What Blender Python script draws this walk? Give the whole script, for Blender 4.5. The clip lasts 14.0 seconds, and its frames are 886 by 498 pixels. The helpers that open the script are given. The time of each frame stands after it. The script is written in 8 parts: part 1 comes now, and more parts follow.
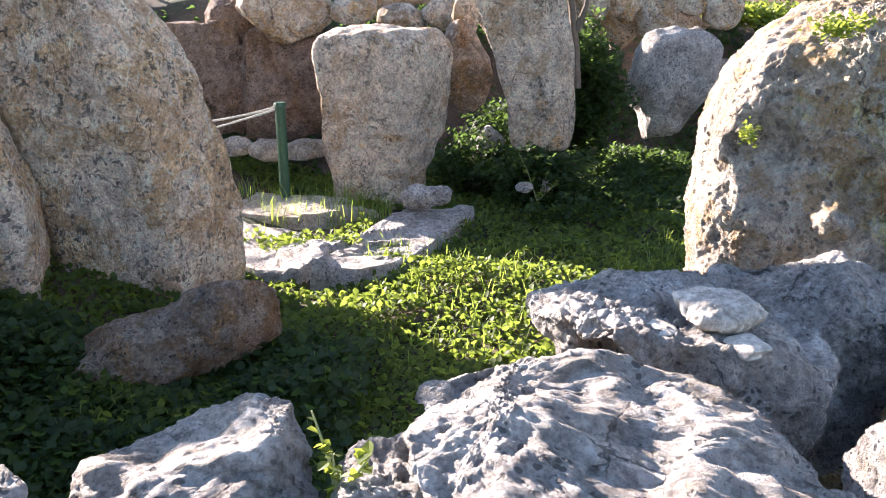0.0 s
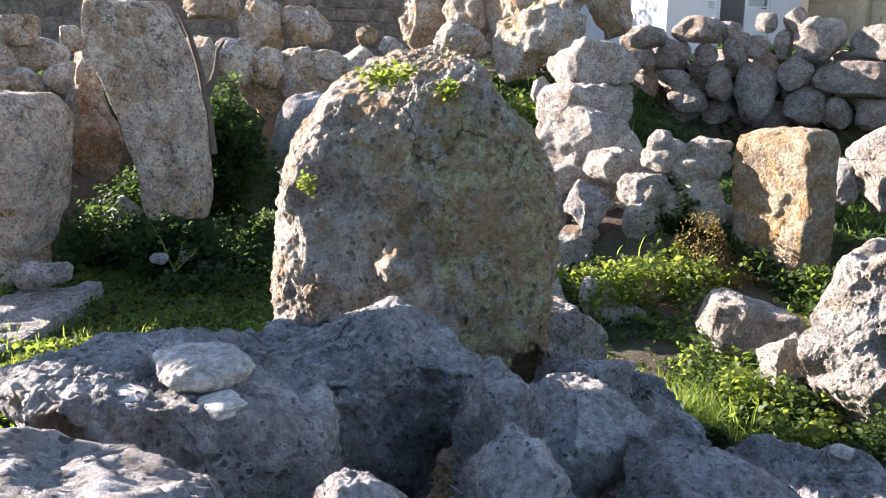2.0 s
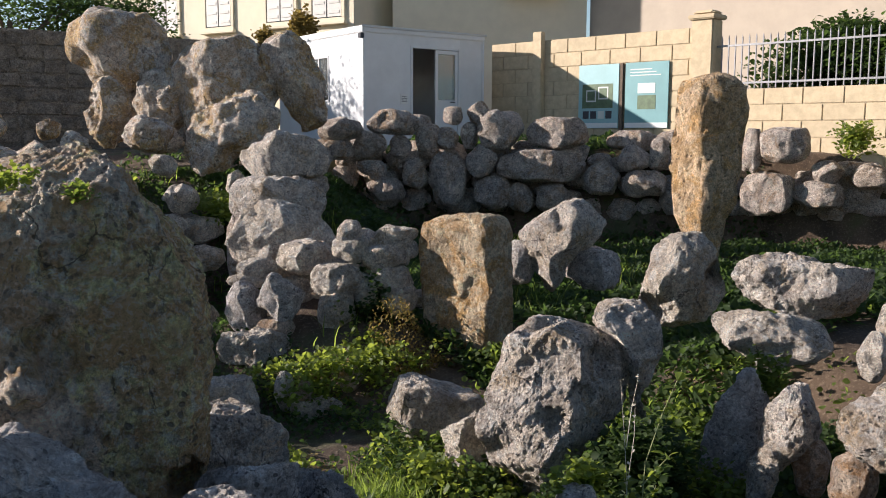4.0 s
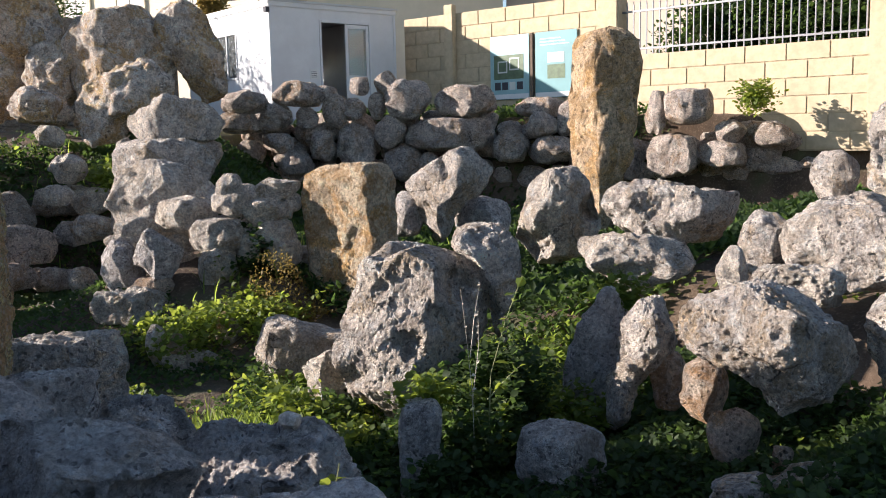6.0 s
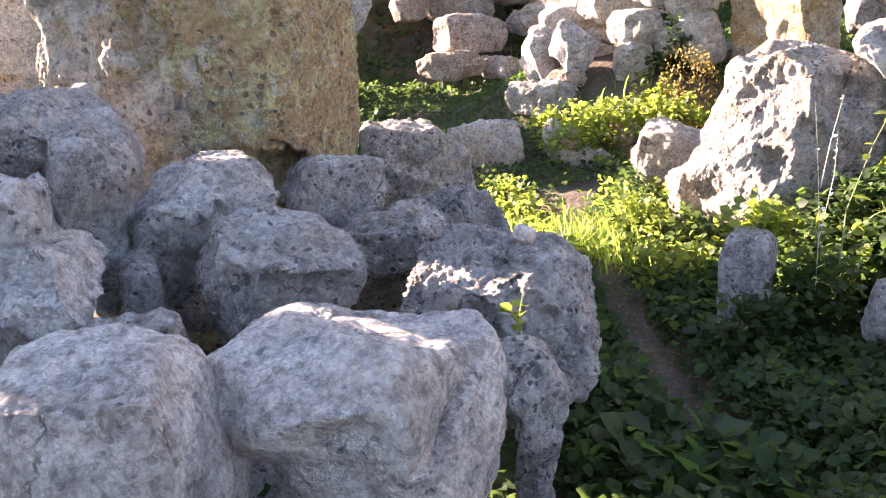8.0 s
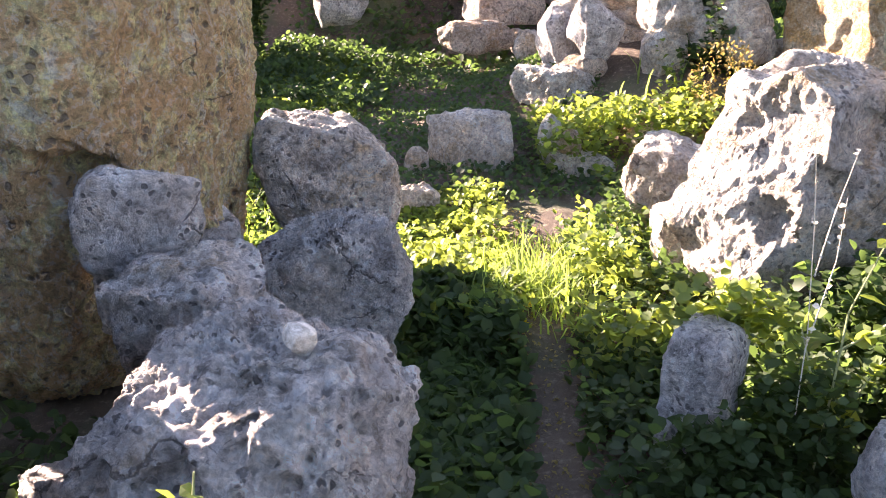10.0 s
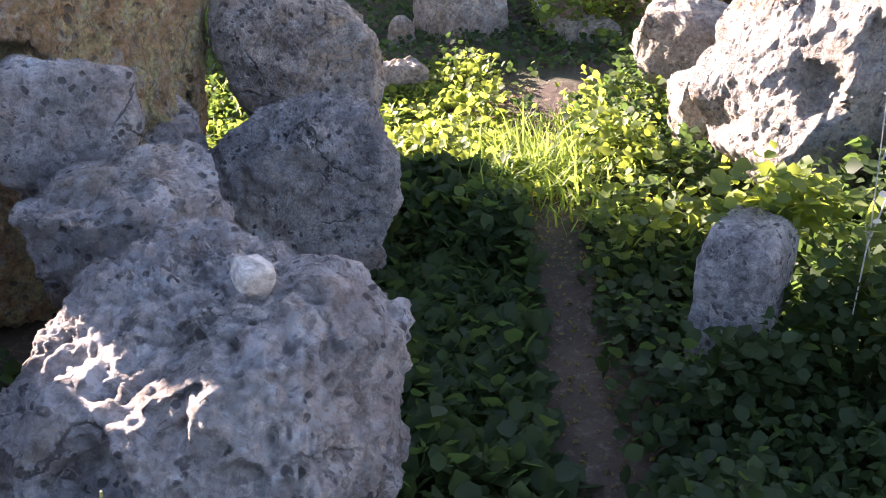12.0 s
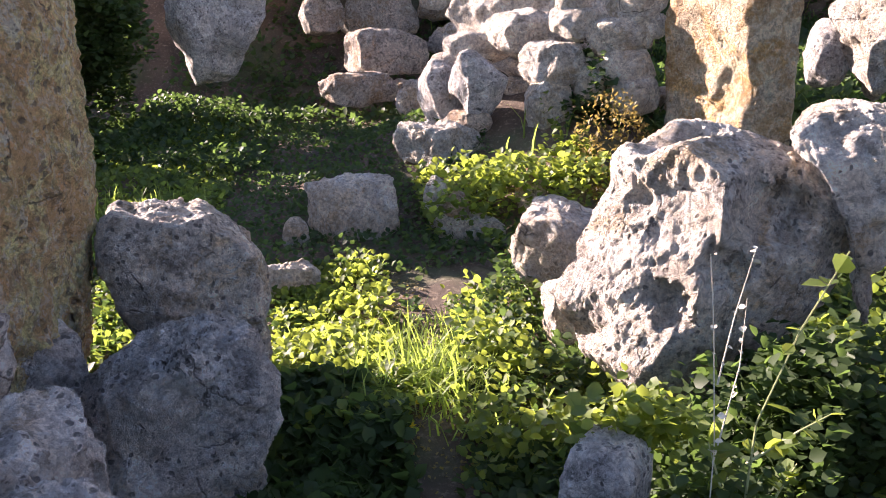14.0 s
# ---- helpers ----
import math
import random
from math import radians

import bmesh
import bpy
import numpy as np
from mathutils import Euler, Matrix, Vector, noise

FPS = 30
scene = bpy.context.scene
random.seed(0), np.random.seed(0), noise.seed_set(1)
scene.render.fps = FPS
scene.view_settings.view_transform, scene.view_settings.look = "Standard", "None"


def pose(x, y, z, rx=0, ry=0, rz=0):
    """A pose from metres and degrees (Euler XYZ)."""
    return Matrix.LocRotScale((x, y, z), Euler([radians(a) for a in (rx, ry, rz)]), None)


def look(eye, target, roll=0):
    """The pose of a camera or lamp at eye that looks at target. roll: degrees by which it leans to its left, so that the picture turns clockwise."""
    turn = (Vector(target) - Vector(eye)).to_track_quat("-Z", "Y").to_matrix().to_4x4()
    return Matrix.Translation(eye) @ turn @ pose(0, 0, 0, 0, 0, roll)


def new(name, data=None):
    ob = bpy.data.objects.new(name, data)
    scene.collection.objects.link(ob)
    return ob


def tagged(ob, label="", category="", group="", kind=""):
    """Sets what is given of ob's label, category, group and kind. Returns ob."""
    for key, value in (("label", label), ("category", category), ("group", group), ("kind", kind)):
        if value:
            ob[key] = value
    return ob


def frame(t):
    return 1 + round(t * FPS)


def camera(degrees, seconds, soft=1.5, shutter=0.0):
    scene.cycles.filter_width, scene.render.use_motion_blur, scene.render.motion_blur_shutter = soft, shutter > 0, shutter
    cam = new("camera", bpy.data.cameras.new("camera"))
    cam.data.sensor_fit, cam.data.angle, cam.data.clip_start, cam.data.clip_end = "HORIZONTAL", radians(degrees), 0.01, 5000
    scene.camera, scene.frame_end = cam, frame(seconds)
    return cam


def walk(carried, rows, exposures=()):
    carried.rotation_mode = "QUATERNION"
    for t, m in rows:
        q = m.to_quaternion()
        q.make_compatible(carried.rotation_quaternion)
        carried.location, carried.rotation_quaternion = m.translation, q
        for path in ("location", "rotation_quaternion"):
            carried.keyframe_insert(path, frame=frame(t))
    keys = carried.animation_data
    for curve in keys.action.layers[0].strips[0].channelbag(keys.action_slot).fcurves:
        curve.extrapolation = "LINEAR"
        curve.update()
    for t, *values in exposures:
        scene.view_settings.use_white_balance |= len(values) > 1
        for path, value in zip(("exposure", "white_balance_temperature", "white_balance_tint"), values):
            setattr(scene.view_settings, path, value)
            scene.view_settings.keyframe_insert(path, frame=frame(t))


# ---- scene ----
cam = camera(52.1, 14.0, 1.0)
PATH = [
    (0, (0.003, -0.107, 1.633), (-0.013, 1.801, 1.033), -0.4),
    (0.5, (0.105, -0.14, 1.704), (0.069, 1.775, 1.129), -0.8),
    (1, (0.302, -0.12, 1.727), (0.408, 1.8, 1.177), -0.8),
    (1.5, (0.459, -0.076, 1.672), (0.794, 1.831, 1.171), 0.0),
    (2, (0.632, 0.02, 1.512), (1.258, 1.867, 1.067), 0.7),
    (2.5, (0.777, 0.059, 1.473), (1.623, 1.809, 1.004), 0.6),
    (3, (0.889, 0.08, 1.446), (1.865, 1.759, 0.969), 0.4),
    (3.5, (0.928, 0.048, 1.504), (2.057, 1.67, 1.194), 0.5),
    (4, (0.965, -0.052, 1.543), (2.132, 1.553, 1.294), 0.2),
    (4.2, (0.994, -0.06, 1.543), (2.177, 1.534, 1.297), 0.3),
    (6.3, (1.537, -0.344, 0.971), (2.803, 1.182, 0.709), -1.3),
    (6.5, (1.562, -0.342, 0.934), (2.733, 1.239, 0.575), -1.4),
    (7, (1.791, -0.252, 0.895), (2.568, 1.482, 0.272), -3.1),
    (7.5, (2.123, -0.294, 0.959), (2.477, 1.558, 0.291), -5.1),
    (8, (2.483, -0.342, 0.978), (2.716, 1.535, 0.329), -3.4),
    (8.5, (2.773, -0.121, 0.97), (2.973, 1.759, 0.317), -1.9),
    (8.7, (2.908, 0.01, 1.001), (3.073, 1.896, 0.354), -1.8),
    (10.8, (3.422, 1.098, 0.806), (3.478, 2.91, -0.038), 0.8),
    (11, (3.392, 1.171, 0.774), (3.448, 2.965, -0.108), 0.6),
    (11.5, (3.376, 1.235, 0.725), (3.447, 2.981, -0.248), -0.6),
    (12, (3.403, 1.207, 0.799), (3.481, 2.949, -0.182), -1.6),
    (12.5, (3.494, 1.19, 0.872), (3.622, 2.974, -0.023), -1.7),
    (13, (3.553, 1.204, 0.885), (3.767, 2.995, 0.02), -1.2),
    (13.5, (3.527, 1.186, 0.977), (3.804, 3.017, 0.223), -0.5),
    (14, (3.532, 1.15, 1.022), (3.817, 3.018, 0.368), -0.5),
]
WALK_EXPOSURE = [(0.0, 2.55, 6280, 18), (1.5, 2.20, 6060, 16), (2.5, 2.10, 6010, 16), (3.0, 2.00, 5960, 16), (3.5, 1.25, 6120, 13), (4.2, 0.85, 6120, 13), (6.4, 1.65, 6170, 15), (7.0, 3.00, 6650, 22), (7.5, 3.45, 6950, 26), (8.5, 3.15, 7150, 28), (11.0, 3.45, 6750, 28), (12.0, 3.00, 6550, 28), (14.0, 2.55, 6550, 28)]
walk(cam, [(t, look(eye, target, roll)) for t, eye, target, roll in PATH], WALK_EXPOSURE)

# ---- light ----
SUN_AZ, SUN_EL = 48.5, 19.5   # degrees: anticlockwise from +y (towards -x), and height
world = bpy.data.worlds.new("sky")
scene.world = world
world.use_nodes = True
sky = world.node_tree.nodes.new("ShaderNodeTexSky")
sky.sky_type = "NISHITA"
sky.sun_disc = False
sky.sun_elevation = radians(SUN_EL)
sky.sun_rotation = radians(-SUN_AZ)
sky.air_density, sky.dust_density = 1.0, 0.4
background = world.node_tree.nodes["Background"]
background.inputs["Strength"].default_value = 0.076
world.node_tree.links.new(sky.outputs["Color"], background.inputs["Color"])
sun = new("sun", bpy.data.lights.new("sun", "SUN"))
sun.data.energy, sun.data.angle, sun.data.color = 5.0, radians(0.6), (1.0, 0.88, 0.76)
sun_from = Vector((-math.sin(radians(SUN_AZ)) * math.cos(radians(SUN_EL)), math.cos(radians(SUN_AZ)) * math.cos(radians(SUN_EL)), math.sin(radians(SUN_EL))))
sun.matrix_world = look(sun_from * 60, (0, 0, 0))


# ---- materials ----
class Nodes:
    """A small helper that adds and joins shader nodes."""

    def __init__(self, name):
        self.mat = bpy.data.materials.new(name)
        self.mat.use_nodes = True
        self.tree = self.mat.node_tree
        self.bsdf = self.tree.nodes["Principled BSDF"]
        self.out = self.tree.nodes["Material Output"]

    def add(self, kind, props=None, **inputs):
        node = self.tree.nodes.new(kind)
        for key, value in (props or {}).items():
            setattr(node, key, value)
        for key, value in inputs.items():
            self.put(node.inputs[key.replace("_", " ")], value)
        return node

    def put(self, socket, value):
        if isinstance(value, bpy.types.NodeSocket):
            self.tree.links.new(value, socket)
        elif isinstance(value, tuple) and len(value) == 3 and socket.type == "RGBA":
            socket.default_value = (*value, 1)
        else:
            socket.default_value = value

    def noise(self, vector, scale, detail=6, rough=0.6, distort=0.0):
        return self.add("ShaderNodeTexNoise", None, Vector=vector, Scale=scale, Detail=detail, Roughness=rough, Distortion=distort).outputs["Fac"]

    def ramp(self, value, low, high, a=0.0, b=1.0):
        n = self.add("ShaderNodeMapRange", {"interpolation_type": "SMOOTHSTEP"}, Value=value)
        for i, v in enumerate((low, high, a, b)):
            n.inputs[i + 1].default_value = v
        return n.outputs[0]

    def mix(self, fac, a, b, mode="MIX"):
        n = self.add("ShaderNodeMix", {"data_type": "RGBA", "blend_type": mode})
        for i, v in ((0, fac), (6, a), (7, b)):
            self.put(n.inputs[i], v)
        return n.outputs[2]

    def calc(self, op, a, b=0.0):
        n = self.add("ShaderNodeMath", {"operation": op})
        self.put(n.inputs[0], a)
        self.put(n.inputs[1], b)
        return n.outputs[0]

    def coords(self, shift=37.0):
        tex = self.add("ShaderNodeTexCoord").outputs["Object"]
        rand = self.add("ShaderNodeObjectInfo").outputs["Random"]
        off = self.calc("MULTIPLY", rand, shift)
        comb = self.add("ShaderNodeCombineXYZ", None, X=off, Y=off, Z=off).outputs[0]
        n = self.add("ShaderNodeVectorMath", {"operation": "ADD"})
        self.put(n.inputs[0], tex)
        self.put(n.inputs[1], comb)
        return n.outputs[0], rand


def stone(name, light, dark, stain, stain_amount, spot_amount, pit_scale=26.0, pit_amount=0.85, bump=1.0, grain=48.0, drift=(0.0, 0.0)):
    """Weathered limestone: mottled greys, iron stain in patches, black lichen spots and small pits.
    drift: how the stain grows per metre sideways and upwards."""
    light, dark = ((1.05 * c[0], 0.995 * c[1], 0.975 * c[2]) for c in (light, dark))
    m = Nodes(name)
    p, rand = m.coords()
    side = m.add("ShaderNodeSeparateXYZ", None, Vector=m.add("ShaderNodeTexCoord").outputs["Object"])
    growth = m.calc("ADD", m.calc("MULTIPLY", side.outputs["X"], drift[0]), m.calc("MULTIPLY", side.outputs["Z"], drift[1]))
    colour = m.mix(m.ramp(m.noise(p, 2.2, 10, 0.68, 0.5), 0.40, 0.55), dark, light)
    colour = m.mix(m.ramp(m.noise(p, 3.3, 8, 0.7, 0.8), 0.50, 0.62, 0.0, 0.45), colour, m.mix(0.5, light, stain))
    colour = m.mix(1.0, colour, m.mix(m.ramp(m.noise(p, 5.5, 8, 0.72, 0.6), 0.38, 0.60), (0.80, 0.79, 0.79), (1.18, 1.18, 1.18)), "MULTIPLY")
    stains = m.calc("MULTIPLY", m.ramp(m.calc("ADD", m.noise(p, 2.0, 9, 0.68, 1.1), growth), 0.63 - 0.3 * stain_amount, 0.74 - 0.3 * stain_amount), min(1.0, 0.45 + stain_amount))
    colour = m.mix(stains, colour, m.mix(m.ramp(m.noise(p, 9.0, 8, 0.7, 0.5), 0.4, 0.62), tuple(0.72 * c for c in stain), tuple(min(0.85, 1.3 * c) for c in stain)))
    crust = m.noise(p, 11.0, 9, 0.74, 0.6)
    colour = m.mix(m.ramp(crust, 0.52, 0.60, 0.0, 0.6), colour, tuple(min(0.82, 1.16 * c) for c in light))
    colour = m.mix(m.ramp(crust, 0.45, 0.37, 0.0, 0.5), colour, tuple(0.6 * c for c in dark))
    spots = m.calc("MULTIPLY", m.ramp(m.noise(p, pit_scale, 6, 0.75, 0.6), 0.58, 0.63), m.ramp(m.noise(p, 3.1, 4), 0.46, 0.60, 0.0, spot_amount))
    colour = m.mix(spots, colour, (0.07, 0.062, 0.055))
    fine = m.noise(p, grain, 9, 0.82)
    colour = m.mix(1.0, colour, m.mix(m.ramp(fine, 0.41, 0.59), (0.76, 0.76, 0.76), (1.20, 1.20, 1.19)), "MULTIPLY")
    patch = m.noise(p, 7.5, 5, 0.6, 1.2)
    colour = m.mix(1.0, colour, m.mix(m.ramp(patch, 0.44, 0.50), (0.86, 0.855, 0.86), (1.06, 1.06, 1.05)), "MULTIPLY")
    tan = m.calc("MULTIPLY", m.ramp(m.noise(p, 4.2, 7, 0.68, 0.9), 0.49, 0.56), m.ramp(m.noise(p, 1.3, 3, 0.5), 0.40, 0.54, 0.12, min(0.8, 1.2 * stain_amount)))
    colour = m.mix(tan, colour, tuple(0.74 * c for c in stain))
    lichen = m.calc("MULTIPLY", m.ramp(m.noise(p, 13.0, 4, 0.6, 1.0), 0.56, 0.60), m.ramp(m.noise(p, 2.4, 3, 0.5), 0.44, 0.55, 0.0, 0.8 * spot_amount))
    colour = m.mix(lichen, colour, (0.09, 0.08, 0.072))
    fleck = m.noise(p, 38.0, 3, 0.62, 0.3)
    colour = m.mix(1.0, colour, m.mix(m.ramp(fleck, 0.38, 0.47), (0.76, 0.75, 0.74), (1.02, 1.02, 1.02)), "MULTIPLY")
    colour = m.mix(m.ramp(fleck, 0.55, 0.62, 0.0, 0.35), colour, tuple(min(0.86, 1.2 * c) for c in light))
    warped = m.mix(0.07, p, m.add("ShaderNodeTexNoise", None, Vector=p, Scale=9.0, Detail=3.0).outputs["Color"], "ADD")
    cell = m.add("ShaderNodeTexVoronoi", None, Vector=warped, Scale=pit_scale).outputs["Distance"]
    where = m.ramp(m.noise(p, 7.0, 6, 0.65), 0.47, 0.54)
    dots = m.add("ShaderNodeTexVoronoi", None, Vector=warped, Scale=2.3 * pit_scale).outputs["Distance"]
    dots = m.calc("MULTIPLY", m.ramp(dots, 0.16, 0.28, 1.0, 0.0), m.ramp(m.noise(p, 5.0, 5, 0.65), 0.50, 0.60, 0.0, 0.8))
    pits = m.calc("MAXIMUM", m.calc("MULTIPLY", m.ramp(cell, 0.20, 0.30, 1.0, 0.0), where), dots)
    colour = m.mix(m.calc("MULTIPLY", pits, pit_amount), colour, m.mix(0.75, dark, (0.05, 0.042, 0.036)))
    bent = m.mix(0.16, p, m.add("ShaderNodeTexNoise", None, Vector=p, Scale=4.0, Detail=6.0, Roughness=0.65).outputs["Color"], "ADD")
    seam = m.add("ShaderNodeTexVoronoi", {"feature": "DISTANCE_TO_EDGE"}, Vector=bent, Scale=3.4).outputs["Distance"]
    cracks = m.calc("MULTIPLY", m.ramp(seam, 0.004, 0.020, 1.0, 0.0), m.ramp(m.noise(p, 2.7, 4, 0.6), 0.55, 0.62))
    colour = m.mix(m.calc("MULTIPLY", cracks, 0.7), colour, (0.07, 0.055, 0.045))
    m.put(m.bsdf.inputs["Base Color"], colour)
    m.put(m.bsdf.inputs["Roughness"], m.ramp(fine, 0.2, 0.8, 0.8, 0.97))
    m.bsdf.inputs["Specular IOR Level"].default_value = 0.25
    height = m.calc("ADD", m.noise(p, 16.0, 11, 0.82), m.calc("ADD", m.calc("MULTIPLY", fine, 0.5), m.calc("MULTIPLY", fleck, 0.3)))
    height = m.calc("SUBTRACT", height, m.calc("ADD", m.calc("MULTIPLY", pits, 0.8), m.calc("MULTIPLY", cracks, 0.7)))
    b = m.add("ShaderNodeBump", None, Strength=bump, Distance=0.13, Height=height)
    m.put(m.bsdf.inputs["Normal"], b.outputs[0])
    return m.mat


def leaf_material(name, low, high, glow, gloss=0.35):
    """Leaves that let light through; each leaf its own green."""
    m = Nodes(name)
    rnd = m.add("ShaderNodeNewGeometry").outputs["Random Per Island"]
    p = m.add("ShaderNodeTexCoord").outputs["Object"]
    tone = m.calc("ADD", m.calc("MULTIPLY", rnd, 0.7), m.calc("MULTIPLY", m.ramp(m.noise(p, 1.6, 3), 0.35, 0.65), 0.3))
    colour = m.mix(tone, low, high)
    m.put(m.bsdf.inputs["Base Color"], colour)
    m.bsdf.inputs["Roughness"].default_value = 0.55
    m.bsdf.inputs["Specular IOR Level"].default_value = gloss
    trans = m.add("ShaderNodeBsdfTranslucent", None, Color=m.mix(tone, glow, tuple(min(1.0, 1.25 * g) for g in glow)))
    mixed = m.add("ShaderNodeMixShader", None, Fac=0.5)
    m.tree.links.new(m.bsdf.outputs[0], mixed.inputs[1])
    m.tree.links.new(trans.outputs[0], mixed.inputs[2])
    m.tree.links.new(mixed.outputs[0], m.out.inputs["Surface"])
    return m.mat


def plain(name, colour, rough=0.6, scale=8.0, spread=0.18, metal=0.0, bump=0.15):
    """Painted or plastered surface with faint dirt and grain."""
    m = Nodes(name)
    p, rand = m.coords()
    a = m.mix(m.ramp(m.noise(p, scale, 7, 0.65), 0.3, 0.7), tuple(c * (1 - spread) for c in colour), colour)
    a = m.mix(m.ramp(m.noise(p, scale * 0.15, 4), 0.4, 0.75, 0.0, 0.3), a, tuple(c * 0.6 for c in colour))
    m.put(m.bsdf.inputs["Base Color"], a)
    m.bsdf.inputs["Roughness"].default_value = rough
    m.bsdf.inputs["Metallic"].default_value = metal
    b = m.add("ShaderNodeBump", None, Strength=bump, Distance=0.01, Height=m.noise(p, scale * 6, 5))
    m.put(m.bsdf.inputs["Normal"], b.outputs[0])
    return m.mat


ORANGE, RUST = (0.55, 0.31, 0.14), (0.46, 0.21, 0.08)
grey = stone("grey_limestone", (0.80, 0.78, 0.75), (0.60, 0.59, 0.575), (0.50, 0.40, 0.30), 0.26, 0.5)
pale = stone("pale_limestone", (0.79, 0.765, 0.73), (0.60, 0.59, 0.57), (0.55, 0.44, 0.33), 0.20, 0.4, grain=62.0, pit_amount=0.5, bump=0.8)
pit = stone("pitted_limestone", (0.83, 0.80, 0.76), (0.63, 0.605, 0.58), (0.58, 0.45, 0.32), 0.28, 0.6, 24.0, 0.9, 1.0)
tri = stone("sunlit_limestone", (0.84, 0.79, 0.71), (0.62, 0.58, 0.53), (0.64, 0.48, 0.31), 0.40, 0.55)
cream = stone("cream_limestone", (0.86, 0.81, 0.71), (0.70, 0.65, 0.57), (0.60, 0.45, 0.29), 0.34, 0.35, pit_amount=0.4)
warm = stone("warm_limestone", (0.70, 0.61, 0.51), (0.42, 0.36, 0.30), (0.58, 0.34, 0.17), 0.52, 0.4)
mega = stone("orange_grey_megalith", (0.88, 0.79, 0.67), (0.70, 0.61, 0.50), (0.92, 0.60, 0.31), 0.98, 0.5, 18.0, 0.75, 1.0, drift=(0.38, -0.05))
megal = stone("pocked_megalith", (0.86, 0.75, 0.61), (0.70, 0.57, 0.45), (0.72, 0.46, 0.26), 0.60, 1.0, 17.0, 0.7, 0.7)
block = stone("back_limestone", (0.80, 0.71, 0.60), (0.56, 0.48, 0.39), (0.68, 0.42, 0.21), 0.56, 0.8, 16.0, 0.6, 0.8, drift=(0.0, -0.12))
# brown stone, darkened further: the back wall's shade is in the colour
dark = stone("shaded_brown_limestone", (0.50, 0.40, 0.33), (0.29, 0.235, 0.20), (0.44, 0.28, 0.17), 0.45, 0.6)
yblock = stone("honey_limestone", (0.76, 0.66, 0.49), (0.66, 0.54, 0.38), (0.74, 0.42, 0.17), 0.50, 0.3, pit_amount=0.3)
orange = stone("orange_limestone", (0.74, 0.59, 0.41), (0.58, 0.43, 0.27), (0.66, 0.40, 0.17), 0.52, 0.5, 13.0, 0.8, 0.9)
arch = stone("eroded_limestone", (0.82, 0.76, 0.68), (0.60, 0.54, 0.47), (0.76, 0.48, 0.24), 0.52, 0.5, 10.0, 0.6, 0.9)
chalk = stone("chalk_cobble", (0.52, 0.50, 0.45), (0.42, 0.40, 0.36), (0.50, 0.42, 0.31), 0.1, 0.1, 26.0, 0.2, 0.35)
wall = stone("wall_limestone", (0.74, 0.67, 0.60), (0.49, 0.445, 0.405), (0.58, 0.39, 0.24), 0.38, 0.6)

# leaf_dark and leaf_yellow: shade and sun on the weeds are partly in these colours
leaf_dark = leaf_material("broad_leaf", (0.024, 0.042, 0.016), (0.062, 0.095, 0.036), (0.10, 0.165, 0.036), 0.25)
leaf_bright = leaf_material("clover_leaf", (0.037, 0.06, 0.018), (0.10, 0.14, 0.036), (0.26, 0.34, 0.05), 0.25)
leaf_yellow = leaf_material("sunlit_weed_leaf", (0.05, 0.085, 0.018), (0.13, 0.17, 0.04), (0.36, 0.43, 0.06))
leaf_dry = leaf_material("dry_leaf", (0.16, 0.11, 0.03), (0.26, 0.20, 0.06), (0.3, 0.22, 0.06))
grass_mat = leaf_material("grass_blade", (0.06, 0.10, 0.018), (0.16, 0.21, 0.05), (0.42, 0.54, 0.09))
stem_mat = plain("weed_stem", (0.30, 0.32, 0.14), 0.6, 20)
straw_mat = plain("dry_stalk", (0.55, 0.50, 0.40), 0.7, 20)
petal_mat = leaf_material("yellow_petal", (0.75, 0.50, 0.02), (0.85, 0.62, 0.03), (0.8, 0.6, 0.03))


def soil_material():
    m = Nodes("soil")
    p = m.add("ShaderNodeTexCoord").outputs["Object"]
    a = m.mix(m.ramp(m.noise(p, 1.3, 8, 0.6), 0.35, 0.65), (0.05, 0.033, 0.021), (0.12, 0.08, 0.05))
    a = m.mix(m.ramp(m.noise(p, 30, 6, 0.7), 0.5, 0.75), a, (0.25, 0.19, 0.13))
    a = m.mix(m.ramp(m.noise(p, 0.8, 6, 0.6), 0.5, 0.62, 0.0, 0.6), a, (0.05, 0.07, 0.02))
    m.put(m.bsdf.inputs["Base Color"], a)
    m.bsdf.inputs["Roughness"].default_value = 0.95
    b = m.add("ShaderNodeBump", None, Strength=0.7, Distance=0.04, Height=m.noise(p, 18, 9, 0.75))
    m.put(m.bsdf.inputs["Normal"], b.outputs[0])
    return m.mat


soil = soil_material()

# ---- noise on arrays ----
TABLE = np.random.RandomState(5).rand(4096).astype(np.float32) * 2 - 1


def hashed(i, j, k):
    return TABLE[(i * 7919 + j * 104729 + k * 1299709) & 4095]


def smooth_noise(p, scale):
    """Value noise of points p, from -1 to 1."""
    q = p * scale
    base = np.floor(q).astype(np.int64)
    f = (q - base).astype(np.float32)
    f = f * f * f * (f * (f * 6 - 15) + 10)
    i, j, k = base[:, 0], base[:, 1], base[:, 2]
    x, y, z = f[:, 0], f[:, 1], f[:, 2]
    total = 0
    for a, wx in ((0, 1 - x), (1, x)):
        for b, wy in ((0, 1 - y), (1, y)):
            for c, wz in ((0, 1 - z), (1, z)):
                total = total + hashed(i + a, j + b, k + c) * wx * wy * wz
    return total


def layered(p, scale, octaves, gain=0.5):
    total, amount = 0, 1.0
    for n in range(octaves):
        total = total + amount * smooth_noise(p + 13.7 * n, scale * 2.03 ** n)
        amount *= gain
    return total


